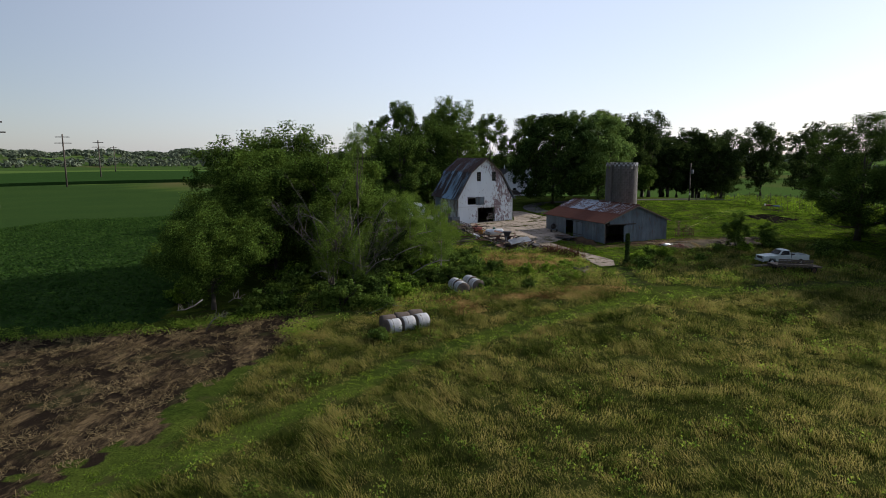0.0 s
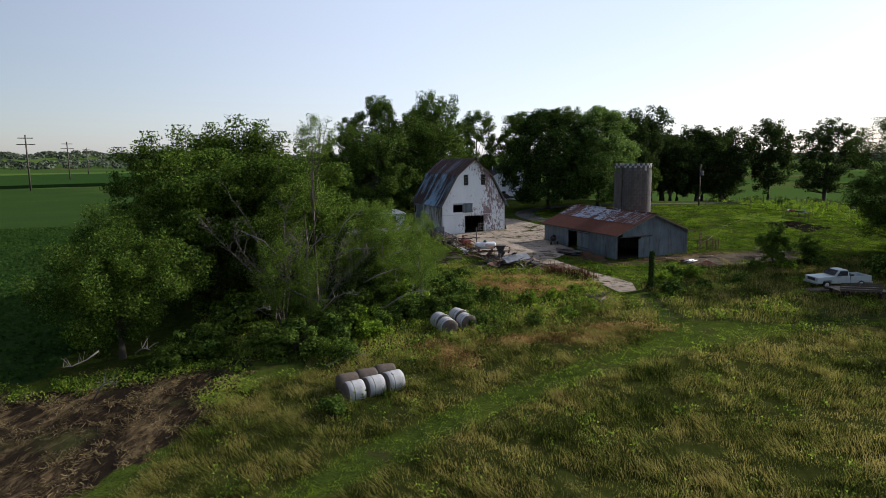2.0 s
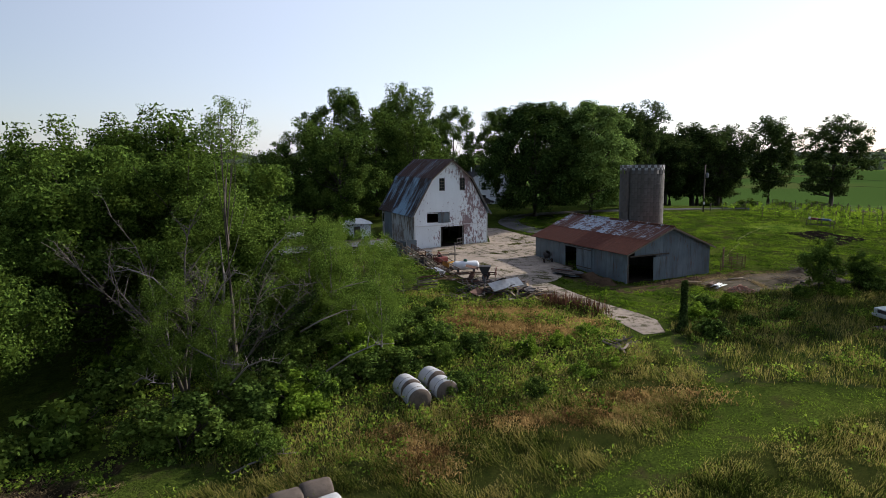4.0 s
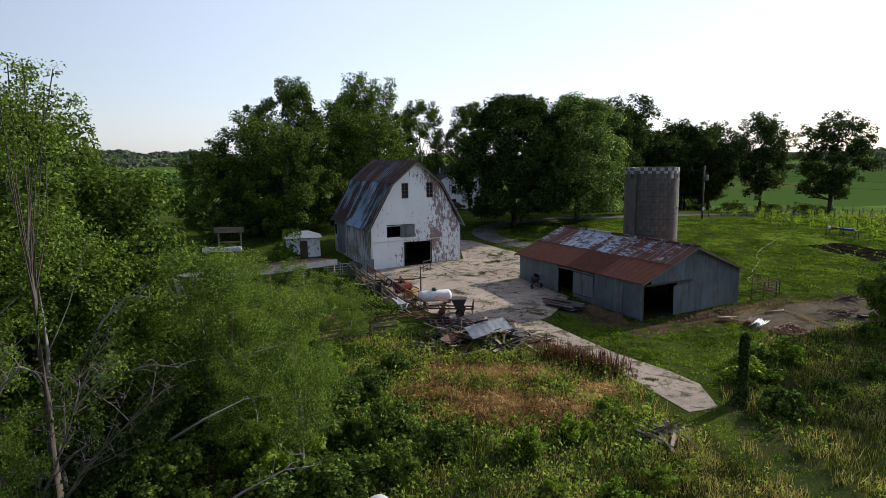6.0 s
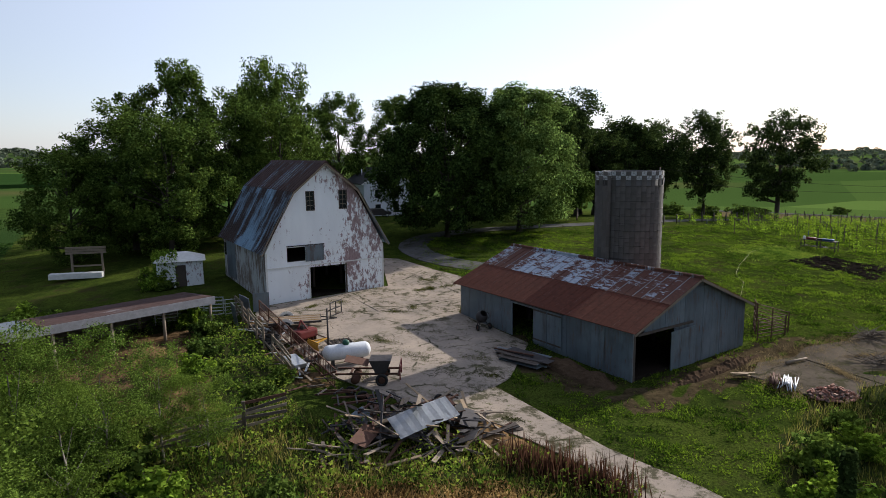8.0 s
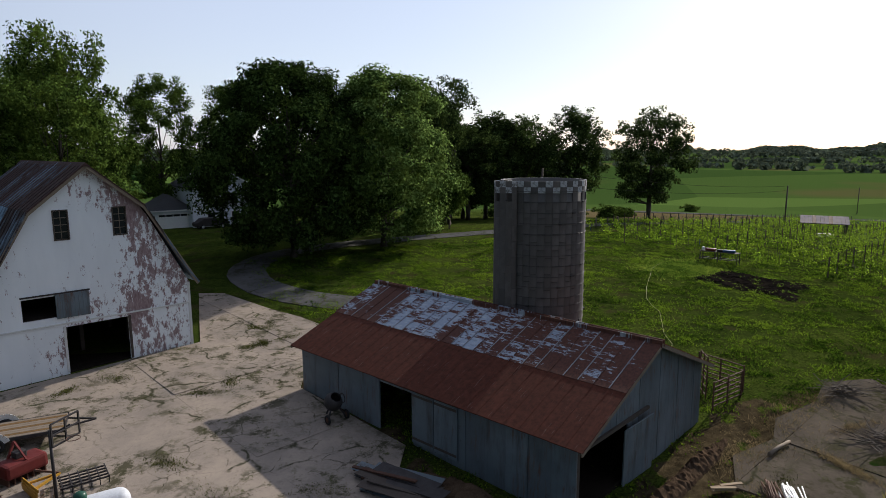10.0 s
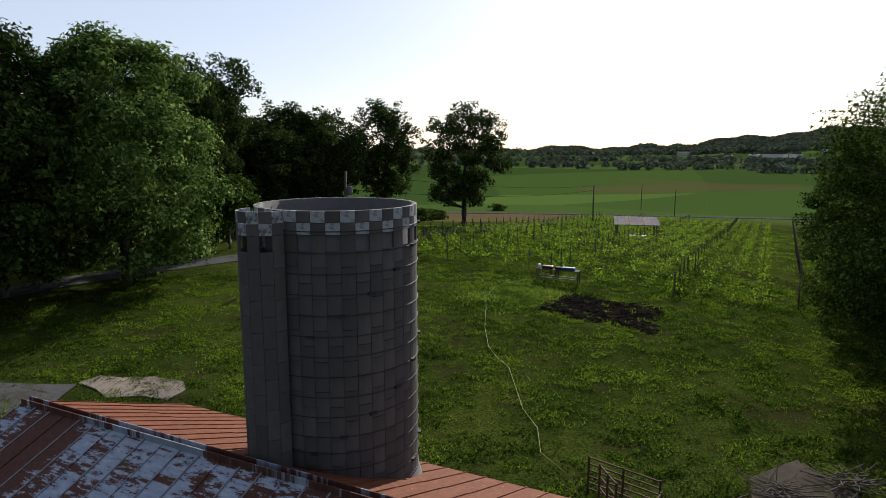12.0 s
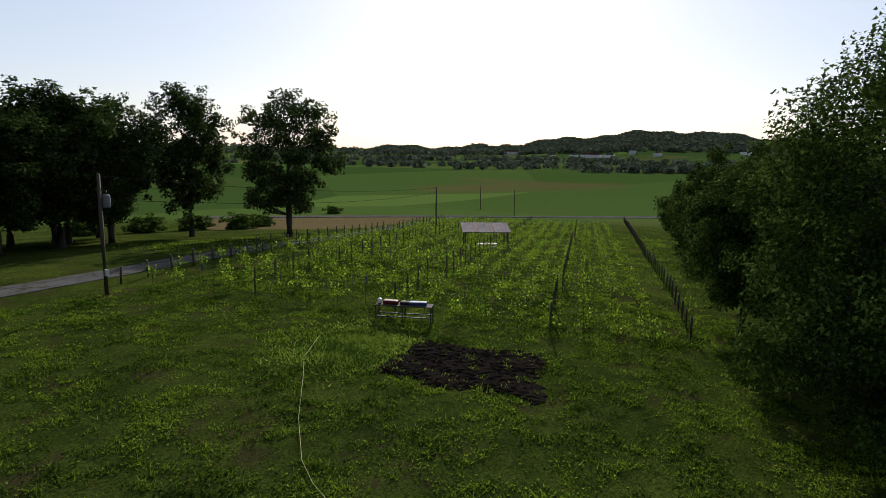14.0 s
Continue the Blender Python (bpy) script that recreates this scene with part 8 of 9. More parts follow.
for x, y, s in ((-5.5, 60.5, 1.1), (-1.0, 60.5, 1.0), (2.2, 59.0, 0.9), (-3.2, 63.5, 1.0), (-8.5, 62.5, 1.2), (0.8, 63.5, 0.7), (-6.5, 66.5, 1.1), (-10.5, 66.0, 1.2), (-4.0, 48.0, 0.9), (-7.5, 49.5, 1.1),
                (-10.5, 46.5, 1.1), (-12.5, 57.5, 1.3), (-9.8, 58.5, 1.2), (0.2, 54.5, 0.8), (2.8, 55.8, 0.7), (-5.8, 45.2, 0.7),
                (4.6, 57.2, 0.6), (-2.0, 67.5, 0.7), (-4.8, 70.5, 0.9), (-9.0, 71.0, 1.2), (-12.5, 73.5, 1.2), (-15.5, 78.0, 1.2), (-18.5, 82.0, 1.1), (-12.0, 78.5, 0.8), (2.5, 67.0, 0.5), (-20.5, 86.0, 1.0),
                (22.5, 63.5, 0.6), (-11.2, 103.6, 0.7), (-10.2, 103.0, 0.45), (-3.6, 84.0, 0.6), (-3.2, 80.2, 0.6), (-4.0, 88.2, 0.55), (-5.6, 91.0, 0.6), (-1.9, 81.6, 0.4), (-7.2, 47.0, 0.9), (-19.0, 45.0, 0.8), (-17.0, 52.0, 1.0), (-28.0, 50.5, 0.8), (-0.6, 50.2, 0.8), (1.4, 50.6, 0.75), (-5.4, 50.0, 1.0), (-2.2, 53.6, 0.9), (3.8, 51.4, 0.5), (8.2, 50.2, 0.42), (11.2, 53.0, 0.42), (9.0, 53.5, 0.35), (13.5, 54.0, 0.38), (24.0, 65.5, 0.7), (26.5, 66.5, 0.55), (22.0, 59.5, 0.55), (25.5, 61.5, 0.4), (30.0, 64.0, 0.45), (8.6, 56.8, 0.5), (10.8, 58.2, 0.5), (13.2, 60.2, 0.45), (46.5, 68.0, 0.8), (50.0, 71.5, 0.9),
                (34.5, 70.0, 0.5), (38.0, 70.5, 0.5), (42.5, 72.5, 0.6), (28.0, 69.0, 0.45), (-17.0, 47.5, 1.1), (-4.9, 36.6, 0.45), (-14.5, 90.5, 0.7), (-12.0, 92.0, 0.8), (-17.5, 93.0, 0.9), (-8.3, 92.6, 0.5), (0.6, 76.8, 0.5), (1.8, 79.0, 0.5)):
    if -4.6 < x < 2.4 and 42.0 < y < 51.5:
        continue
    near = -13 < x < 14 and 43 < y < 66
    plant(((full_a, full_b, full_c) if near else (shrub_a, shrub_b, shrub_c))[rng_s.randrange(3)], x, y, (s * rng_s.uniform(0.9, 1.2), s * rng_s.uniform(0.9, 1.2), s * rng_s.uniform(0.75, 1.1)), rng_s.uniform(0, 360))


MAT["grey_twig"] = plain("weathered_dead_wood", (0.1, 0.088, 0.075), 0.95, scale=5, gloss=0.05)


def twigged(bm, path, r0, rng, subs, spread):
    """A bent limb with side branches and fine twigs; returns points along it."""
    pts = [Vector(p) for p in path]
    n = len(pts) - 1
    tube(bm, pts, [r0 * (1 - 0.88 * i / n) for i in range(n + 1)], 6)
    for _ in range(subs):
        t = rng.uniform(0.25, 0.98) * n
        i = min(int(t), n - 1)
        p = pts[i].lerp(pts[i + 1], t - i)
        d = (pts[i + 1] - pts[i]).normalized()
        q = p + (d * rng.uniform(0.2, 1.0) + Vector((rng.uniform(-1, 1), rng.uniform(-1, 1), rng.uniform(-0.35, 0.9)))) * spread * rng.uniform(0.5, 1.0)
        m = p.lerp(q, 0.5) + Vector((0, 0, rng.uniform(-0.1, 0.25)))
        tube(bm, [p, m, q], [r0 * 0.34, r0 * 0.2, 0.007], 4, False)
        for _ in range(5):
            a = m.lerp(q, rng.random())
            tube(bm, [a, a + Vector((rng.uniform(-0.6, 0.6), rng.uniform(-0.6, 0.6), rng.uniform(-0.3, 0.7))) * spread * 0.5], [0.011, 0.004], 3, False)


def make_dead_tree(x, y, seed, tips, r0, label, ivy=False):
    """A leaning tree of bare grey limbs, or one clad in ivy."""
    rng = random.Random(seed)
    tree = thing("ivy_clad_tree" if ivy else "dead_tree", pose(x, y, gz(x, y) - 0.2), label, "tree")
    clad, nrm = [], []
    for tip in tips:
        e = Vector(tip)
        mid = [Vector((e.x * f ** 1.6, e.y * f ** 1.6, e.z * f)) + Vector((rng.uniform(-0.35, 0.35), rng.uniform(-0.35, 0.35), 0)) * (0 < f < 1) for f in (0, 0.2, 0.42, 0.62, 0.82, 1)]
        bm = bmesh.new()
        twigged(bm, mid, r0 * rng.uniform(0.7, 1.1), rng, 5 if ivy else 22, 1.1 if ivy else 1.7)
        part("limb", bm, MAT["bark"] if ivy else MAT["grey_twig"], tree)
        if ivy:
            for _ in range(2600):
                t = rng.uniform(0.05, 4.9)
                i = int(t)
                p = mid[i].lerp(mid[i + 1], t - i)
                d = Vector((rng.gauss(0, 1), rng.gauss(0, 1), rng.gauss(-0.25, 0.8))) * (0.34 - 0.03 * t)
                clad.append(tuple(p + d))
                nrm.append(tuple(d.normalized() + Vector((0, 0, 0.4))))
    if ivy:
        r = np.random.RandomState(seed)
        part_ob = new("ivy", leaf_cards("ivy", np.array(clad), np.array(nrm) + r.normal(size=(len(nrm), 3)) * 0.4, 0.13, MAT["leaf_dark"], r, 0.8, True))
        part_ob.parent = tree
    return tree


make_dead_tree(-12.4, 52.0, 71, ((-6.0, -1.5, 10.0), (-3.2, -2.0, 8.6), (0.6, 0.8, 11.0), (2.2, -1.2, 8.2), (-4.6, 1.5, 11.5)), 0.11, "dead grey tree with bare twiggy limbs in the thicket")
make_dead_tree(-9.6, 50.6, 72, ((2.6, -0.4, 7.6), (-1.4, -0.8, 8.4), (4.6, 0.8, 6.8)), 0.085, "leaning dead grey tree with bare twiggy limbs")
make_dead_tree(-9.0, 52.6, 73, ((2.2, -0.6, 8.8), (4.4, -0.4, 6.6), (3.4, 1.0, 5.0)), 0.13, "leaning tree thickly clad in dark ivy", True)
# bare grey limbs reaching out of the thicket
for x, y, z, dx, dy, dz in ((-3.8, 50.5, 2.0, 3.8, 1.6, 1.1), (-6.0, 54.0, 3.2, 3.5, 2.5, 0.8), (-8.0, 47.0, 3.0, 3.0, -1.5, 1.6), (-20.0, 37.5, 0.8, 2.4, -1.4, 1.5), (-10.0, 50.0, 6.0, 2.6, -1.0, 2.2), (-7.5, 43.8, -0.2, 3.4, 0.9, 0.8), (-11.5, 50.5, 4.0, 3.4, -1.8, -0.6), (-12.5, 51.5, 6.5, -2.6, -1.6, 1.8), (-8.0, 52.0, 7.0, 2.4, 0.6, 2.4), (-9.0, 55.0, 5.0, 3.6, -1.0, 1.2), (-14.0, 49.0, 2.5, 2.2, -2.0, 0.8), (-20.5, 43.5, 1.6, 1.8, -1.2, 0.6), (-22.5, 42.5, 2.2, -1.8, -1.4, -0.7), (-5.0, 59.0, 4.2, 3.2, 1.4, 0.5)):
    b = thing("dead_limb", Matrix.Translation((x, y, gz(x, y) + z)), "bare grey dead limb reaching out of the thicket", "dead branch", "dead limbs")
    pts = [Vector((0, 0, 0)), Vector((dx * 0.35, dy * 0.3, dz * 0.7)), Vector((dx * 0.7, dy * 0.75, dz * 1.05)), Vector((dx, dy, dz))]
    part("bough", tube(bmesh.new(), pts, [0.06, 0.045, 0.028, 0.008], 6), MAT["pale_bark"], b)
    for i in range(9):
        p = pts[1 + i % 2].lerp(pts[2 + i % 2], rng_s.random())
        q = p + Vector((rng_s.uniform(-0.2, 0.9) * dx * 0.3, rng_s.uniform(-0.8, 0.8), rng_s.uniform(-0.2, 0.8)))
        part("twig", tube(bmesh.new(), [p, p.lerp(q, 0.5) + Vector((0, 0, 0.08)), q], [0.018, 0.012, 0.004], 4, False), MAT["pale_bark"], b)


# ---- grass, weeds and crops ----
def blade_material(name, stops):
    k = Nodes(name, 0.8)
    k.bsdf.inputs["Specular IOR Level"].default_value = 0.0
    w = k.world()
    f = k.math("ADD", k.math("MULTIPLY", k.island(), 0.55), k.math("MULTIPLY", k.ramp(k.noise(0.28, 6, 0.72, w), (0.36, 0.05), (0.64, 1.0)), 0.68))
    c = k.ramp(f, *[(p, haze_tint(v)) for p, v in stops])
    k.done(c)
    t = k.tree.nodes.new("ShaderNodeBsdfTranslucent")
    k.put(t.inputs["Color"], c)
    m = k.tree.nodes.new("ShaderNodeMixShader")
    m.inputs[0].default_value = 0.52
    k.tree.links.new(k.bsdf.outputs[0], m.inputs[1])
    k.tree.links.new(t.outputs[0], m.inputs[2])
    k.tree.links.new(m.outputs[0], k.tree.nodes["Material Output"].inputs["Surface"])
    return k.mat


MAT["meadow"] = blade_material("meadow_grass", ((0.2, (0.008, 0.016, 0.003)), (0.42, (0.046, 0.068, 0.01)), (0.66, (0.128, 0.138, 0.026)), (0.95, (0.32, 0.265, 0.085))))
MAT["short"] = blade_material("lawn_grass", ((0.3, (0.012, 0.03, 0.004)), (0.55, (0.06, 0.112, 0.01)), (0.9, (0.165, 0.245, 0.02))))
MAT["mown"] = blade_material("mown_track_grass", ((0.25, (0.045, 0.085, 0.008)), (0.5, (0.11, 0.18, 0.016)), (0.9, (0.22, 0.29, 0.03))))
MAT["moss"] = blade_material("dusty_crack_weeds", ((0.3, (0.022, 0.026, 0.008)), (0.6, (0.06, 0.07, 0.016)), (0.9, (0.12, 0.12, 0.035))))
MAT["weed"] = blade_material("weed_leaves", ((0.3, (0.034, 0.07, 0.01)), (0.6, (0.125, 0.205, 0.025)), (0.85, (0.25, 0.32, 0.045))))
MAT["seed"] = blade_material("grass_seed_heads", ((0.25, (0.08, 0.1, 0.024)), (0.5, (0.17, 0.17, 0.05)), (0.85, (0.27, 0.23, 0.09))))
MAT["dry"] = blade_material("dry_stalks", ((0.3, (0.085, 0.05, 0.02)), (0.6, (0.24, 0.15, 0.055)), (0.85, (0.42, 0.29, 0.12))))
MAT["hay_bits"] = blade_material("strewn_hay", ((0.3, (0.06, 0.045, 0.026)), (0.6, (0.15, 0.115, 0.06)), (0.85, (0.27, 0.21, 0.11))))
MAT["dock"] = blade_material("dock_seed_heads", ((0.3, (0.03, 0.016, 0.01)), (0.8, (0.08, 0.04, 0.025))))
MAT["soy"] = blade_material("bean_leaves", ((0.3, (0.02, 0.046, 0.01)), (0.6, (0.032, 0.07, 0.014)), (0.85, (0.045, 0.088, 0.018))))


def blades(name, x, y, high, wide, mat, label, rng, lean=0.35, sway=None):
    """Grass blades: tapered four-cornered strips, rooted on the ground."""
    n = len(x)
    z = height(x, y) - 0.03
    a = rng.uniform(0, 6.283, n)
    h = high * rng.uniform(0.55, 1.25, n)
    w = wide * rng.uniform(0.7, 1.3, n) / 2
    l = rng.normal(size=(n, 2)) * lean
    if sway is not None:
        l = l + sway
    root = np.stack([x, y, z], 1)
    side = np.stack([np.cos(a) * w, np.sin(a) * w, np.zeros(n)], 1)
    tip = root + np.stack([l[:, 0] * h, l[:, 1] * h, h], 1)
    v = np.stack([root - side, root + side, tip], 1).reshape(-1, 3)
    data = raw_mesh(name, v, np.arange(3 * n, dtype=np.int32).reshape(n, 3), mat)
    return tagged(new(name, data), label, "vegetation", kind="stuff")


def scatter(rng, n, x0, x1, y0, y1, keep):
    x, y = rng.uniform(x0, x1, n), rng.uniform(y0, y1, n)
    m = keep(x, y)
    return x[m], y[m]


def clumpy(rng, x, y, k, spread):
    """Every place becomes a tuft of k blades."""
    x, y = np.repeat(x, k), np.repeat(y, k)
    return x + rng.normal(size=len(x)) * spread, y + rng.normal(size=len(y)) * spread


def grow():
    rng = np.random.RandomState(91)

    def not_dry(x, y):
        m = np.ones(len(x), bool)
        for cx, cy, a, b in DRY_SPOTS:
            m &= ((x - cx) / a) ** 2 + ((y - cy) / b) ** 2 > rng.uniform(0.45, 1.1, len(x))
        return m
    off_track = lambda x, y: (way_gap(x, y, TRACK) > 1.2 + 0.2 * noise_field(x * 1.4, y * 1.4)) & (way_gap(x, y, SPUR) > 0.9)
    clear = lambda x, y: ~inside(x, y, YARD) & ~inside(x, y, PAD) & ~inside(x, y, PEN)
    # meadow: lodged grass in long laid waves, tall on the crests and sparse in the furrows
    x, y = scatter(rng, 125000, -18, 66, -2, 59, lambda x, y: inside(x, y, MEADOW) & off_track(x, y) & (x + 5 * rng.normal(size=len(x)) < 58) & (y + 3 * rng.normal(size=len(x)) > 3) & (laid_waves(x, y) + 0.55 * rng.normal(size=len(x)) > -1.35))
    x, y = clumpy(rng, x, y, 6, 0.27)
    crest = laid_waves(x, y)
    bend = 0.9 * noise_field(x * 0.35, y * 0.35)
    sway = np.stack([-0.75 * np.cos(0.9 + bend), -0.75 * np.sin(0.9 + bend)], 1) * (0.55 + 0.5 * np.clip(crest, -0.6, 1))[:, None]
    blades("meadow_grass", x, y, np.clip(0.4 + 0.2 * crest + 0.07 * noise_field(x * 2.7, y * 2.7), 0.12, 0.75) * np.clip(way_gap(x, y, TRACK) / 2.0, 0.7, 1.0), 0.03, MAT["meadow"], "tall wind-laid meadow grass, green and tan", rng, 0.3, sway)
    x, y = scatter(rng, 260000, -18, 54, 2, 56, lambda x, y: inside(x, y, MEADOW) & off_track(x, y) & (laid_waves(x, y) + 0.7 * noise_field(x * 0.5, y * 0.5) + 0.4 * rng.normal(size=len(x)) > 0.1))
    p = np.stack([x - 0.25, y - 0.3, height(x, y) + np.clip(0.4 + 0.26 * laid_waves(x, y), 0.18, 0.75) * rng.uniform(0.8, 1.3, len(x))], 1)
    tagged(new("seed_heads", leaf_cards("seed_heads", p, rng.normal(size=p.shape) + np.array([0, 0, 0.6]), 0.06, MAT["seed"], rng, 0.45, True)), "pale yellow-green seed heads of the meadow grass", "vegetation", kind="stuff")
    # broad-leaved plants standing in the meadow
    x, y = scatter(rng, 5200, -16, 50, 4, 55, lambda x, y: inside(x, y, MEADOW) & off_track(x, y) & (noise_field(x * 0.7 + 9, y * 0.7) > 0.3))
    xs, ys = clumpy(rng, x, y, 9, 0.16)
    p = np.stack([xs, ys, height(xs, ys) + rng.uniform(0.2, 0.85, len(xs))], 1)
    tagged(new("meadow_herbs", leaf_cards("meadow_herbs", p, rng.normal(size=p.shape) + np.array([0, 0, 0.8]), 0.13, MAT["weed"], rng, 0.7, True)), "broad-leaved green herbs standing in the meadow", "vegetation", kind="stuff")
    # mown track and lawns near the camera
    x, y = scatter(rng, 26000, -20, 60, 4, 62, lambda x, y: ((way_gap(x, y, TRACK) < 1.7) | (way_gap(x, y, SPUR) < 1.6)) & (noise_field(x * 2.3, y * 2.3) > -0.4))
    x, y = clumpy(rng, x, y, 12, 0.13)
    blades("track_grass", x, y, 0.1, 0.05, MAT["mown"], "short mown grass of the track", rng, 0.6)
    lawn = lambda x, y: clear(x, y) & (way_gap(x, y, BARE) > rng.uniform(0.3, 2.0, len(x))) & ~inside(x, y, SHADE_ROUGH) & ~inside(x, y, YARD_WEEDS) & ~inside(x + 0.5 * rng.normal(size=len(x)), y + 0.5 * rng.normal(size=len(x)), [(48.8, 98.8), (53.6, 99.8), (56.4, 94.5), (51.5, 92.2)])
    x, y = scatter(rng, 105000, 14, 75, 60, 122, lambda x, y: lawn(x, y) & (y > 62) & (noise_field(x * 1.3, y * 1.3) + 0.6 * noise_field(x * 3.7 + 3, y * 3.7) + rng.normal(size=len(x)) * 0.3 > 0.05))
    tuft = np.repeat(np.clip(0.15 + 0.12 * noise_field(x * 2.1 + 5, y * 2.1), 0.06, 0.3) * rng.uniform(0.5, 1.4, len(x)), 4)
    lx, ly = clumpy(rng, x, y, 3, 0.16)
    x, y = clumpy(rng, x, y, 4, 0.1)
    blades("lawn_grass", x, y, tuft, 0.06, MAT["short"], "clumpy short green lawn", rng, 0.7)
    p = np.stack([lx, ly, height(lx, ly) + rng.uniform(0.01, 0.09, len(lx))], 1)
    tagged(new("lawn_clover", leaf_cards("lawn_clover", p, rng.normal(size=p.shape) * 0.6 + np.array([0, 0, 0.7]), 0.085, MAT["short"], rng, 0.8, True)), "low clover and broad-leaved weeds in the lawn", "vegetation", kind="stuff")
    x, y = scatter(rng, 26000, 60, 140, 88, 150, lambda x, y: noise_field(x, y) > 0.0)
    x, y = clumpy(rng, x, y, 3, 0.2)
    blades("vineyard_grass", x, y, 0.22, 0.13, MAT["short"], "rough green grass between the vine rows", rng, 0.7)
    # weeds
    x, y = scatter(rng, 22000, -26, 54, 42, 94, lambda x, y: (inside(x, y, YARD_WEEDS) | (inside(x, y, SHADE_ROUGH) & (noise_field(x * 0.8, y * 0.8) > 0.3))) & off_track(x, y) & clear(x, y) & not_dry(x, y) & (~inside(x, y, HAYLOT) | (noise_field(x, y) > 0.35)))
    tallness = 0.55 + 0.45 * noise_field(x * 1.7, y * 1.7)
    k = 9
    xs, ys = clumpy(rng, x, y, k, 0.22)
    hs = np.repeat(np.clip(tallness, 0.15, 1.1), k) * rng.uniform(0.05, 1.0, len(xs))
    p = np.stack([xs, ys, height(xs, ys) + hs], 1)
    tagged(new("weeds", leaf_cards("weeds", p, rng.normal(size=p.shape) + np.array([0, 0, 1.0]), 0.14, MAT["weed"], rng, 0.7, True)), "dense green weeds in the overgrown corner", "vegetation", kind="stuff")
    x, y = scatter(rng, 17000, -12, 52, 42, 76, lambda x, y: (inside(x, y, YARD_WEEDS) | inside(x, y, SHADE_ROUGH)) & off_track(x, y) & clear(x, y) & not_dry(x, y))
    x, y = clumpy(rng, x, y, 7, 0.18)
    blades("weed_grass", x, y, 0.5, 0.04, MAT["meadow"], "tall rough grass among the weeds", rng, 0.3)
    # short dead grass round the broken pad
    xs, ys = [], []
    for cx, cy, a, b in ((30.3, 76.6, 2.0, 0.8), (34.0, 78.1, 2.4, 0.9), (37.2, 79.4, 2.0, 0.8), (28.4, 73.6, 0.8, 1.8), (36.5, 76.6, 1.4, 0.2), (33.0, 74.6, 0.2, 1.2)):
        xs.append(cx + rng.normal(size=1500) * a * 0.6)
        ys.append(cy + rng.normal(size=1500) * b * 0.6)
    blades("dead_grass", np.concatenate(xs), np.concatenate(ys), 0.2, 0.035, MAT["hay_bits"], "short dead tan grass round the broken pad", rng, 0.9)
    # dry russet patches
    xs, ys = [], []
    for cx, cy, a, b in DRY_SPOTS + ((9, 47.5, 4, 1.0), (14, 49.5, 3, 1.0)):
        n = int(520 * a * b)
        xs.append(cx + rng.normal(size=n) * a * 0.6)
        ys.append(cy + rng.normal(size=n) * b * 0.6)
    x, y = np.concatenate(xs), np.concatenate(ys)
    blades("dry_weeds", x, y, 0.4, 0.04, MAT["dry"], "dead russet-brown weeds", rng, 0.45)
    xs, ys = clumpy(rng, x[::3], y[::3], 5, 0.16)
    p = np.stack([xs, ys, height(xs, ys) + rng.uniform(0.02, 0.42, len(xs)) * (0.6 + 0.5 * noise_field(xs * 2.2, ys * 2.2))], 1)
    tagged(new("dry_seed_heads", leaf_cards("dry_seed_heads", p, rng.normal(size=p.shape), 0.16, MAT["dry"], rng, 0.3, True)), "fluffy dead tops of the russet weeds", "vegetation", kind="stuff")
    # dock stalks beside the path
    n = 520
    s = rng.uniform(0, 1, n)
    x, y = 11.6 + 4.0 * s + rng.normal(size=n) * 0.42, 68.6 - 3.6 * s + rng.normal(size=n) * 0.42
    blades("dock_stalks", x, y, 1.25, 0.09, MAT["dock"], "dark brown dock seed stalks beside the path", rng, 0.12)
    # weeds creeping over the edge of the feed lot
    x, y = scatter(rng, 16000, -45, -8, 4, 45, lambda x, y: (way_gap(x, y, LOT) < 1.6) & (y > 30) & (noise_field(x * 0.8, y * 0.8) > -0.25))
    xs, ys = clumpy(rng, x, y, 8, 0.25)
    p = np.stack([xs, ys, height(xs, ys) + rng.uniform(0.0, 0.55, len(xs))], 1)
    tagged(new("edge_weeds", leaf_cards("edge_weeds", p, rng.normal(size=p.shape) + np.array([0, 0, 0.8]), 0.13, MAT["weed"], rng, 0.7, True)), "green weeds along the edge of the feed lot", "vegetation", kind="stuff")
    # straw and clods of the feed lot
    x, y = scatter(rng, 80000, -40, -9, 4, 44, lambda x, y: inside(x, y, LOT) & (noise_field(x * 1.5, y * 1.5) + 0.5 * noise_field(x * 4, y * 4) > -0.05))
    p = np.stack([x, y, height(x, y) + rng.uniform(0.0, 0.1, len(x))], 1)
    tagged(new("lot_straw", leaf_cards("lot_straw", p, rng.normal(size=p.shape) * 0.5 + np.array([0, 0, 1.0]), 0.4, MAT["hay_bits"], rng, 0.08, True)), "scattered straw on the bare feed lot", "straw", kind="stuff")
    # beans in rows
    x, y = scatter(rng, 60000, -110, -27, 38, 150, lambda x, y: inside(x, y, CROP))
    r = x * 0.35 + y * 0.94
    shift = np.round(r / 0.76) * 0.76 - r + rng.normal(size=len(x)) * 0.1
    x, y = x + 0.35 * shift, y + 0.94 * shift
    p = np.stack([x, y, height(x, y) + rng.uniform(0.1, 0.45, len(x))], 1)
    tagged(new("bean_plants", leaf_cards("bean_plants", p, rng.normal(size=p.shape) * 0.5 + np.array([0, 0, 1.0]), 0.34, MAT["soy"], rng, 0.9, True)), "leafy green soybean field in rows", "crop", kind="stuff")
    # weeds in the cracks of the concrete
    xs, ys = [], []
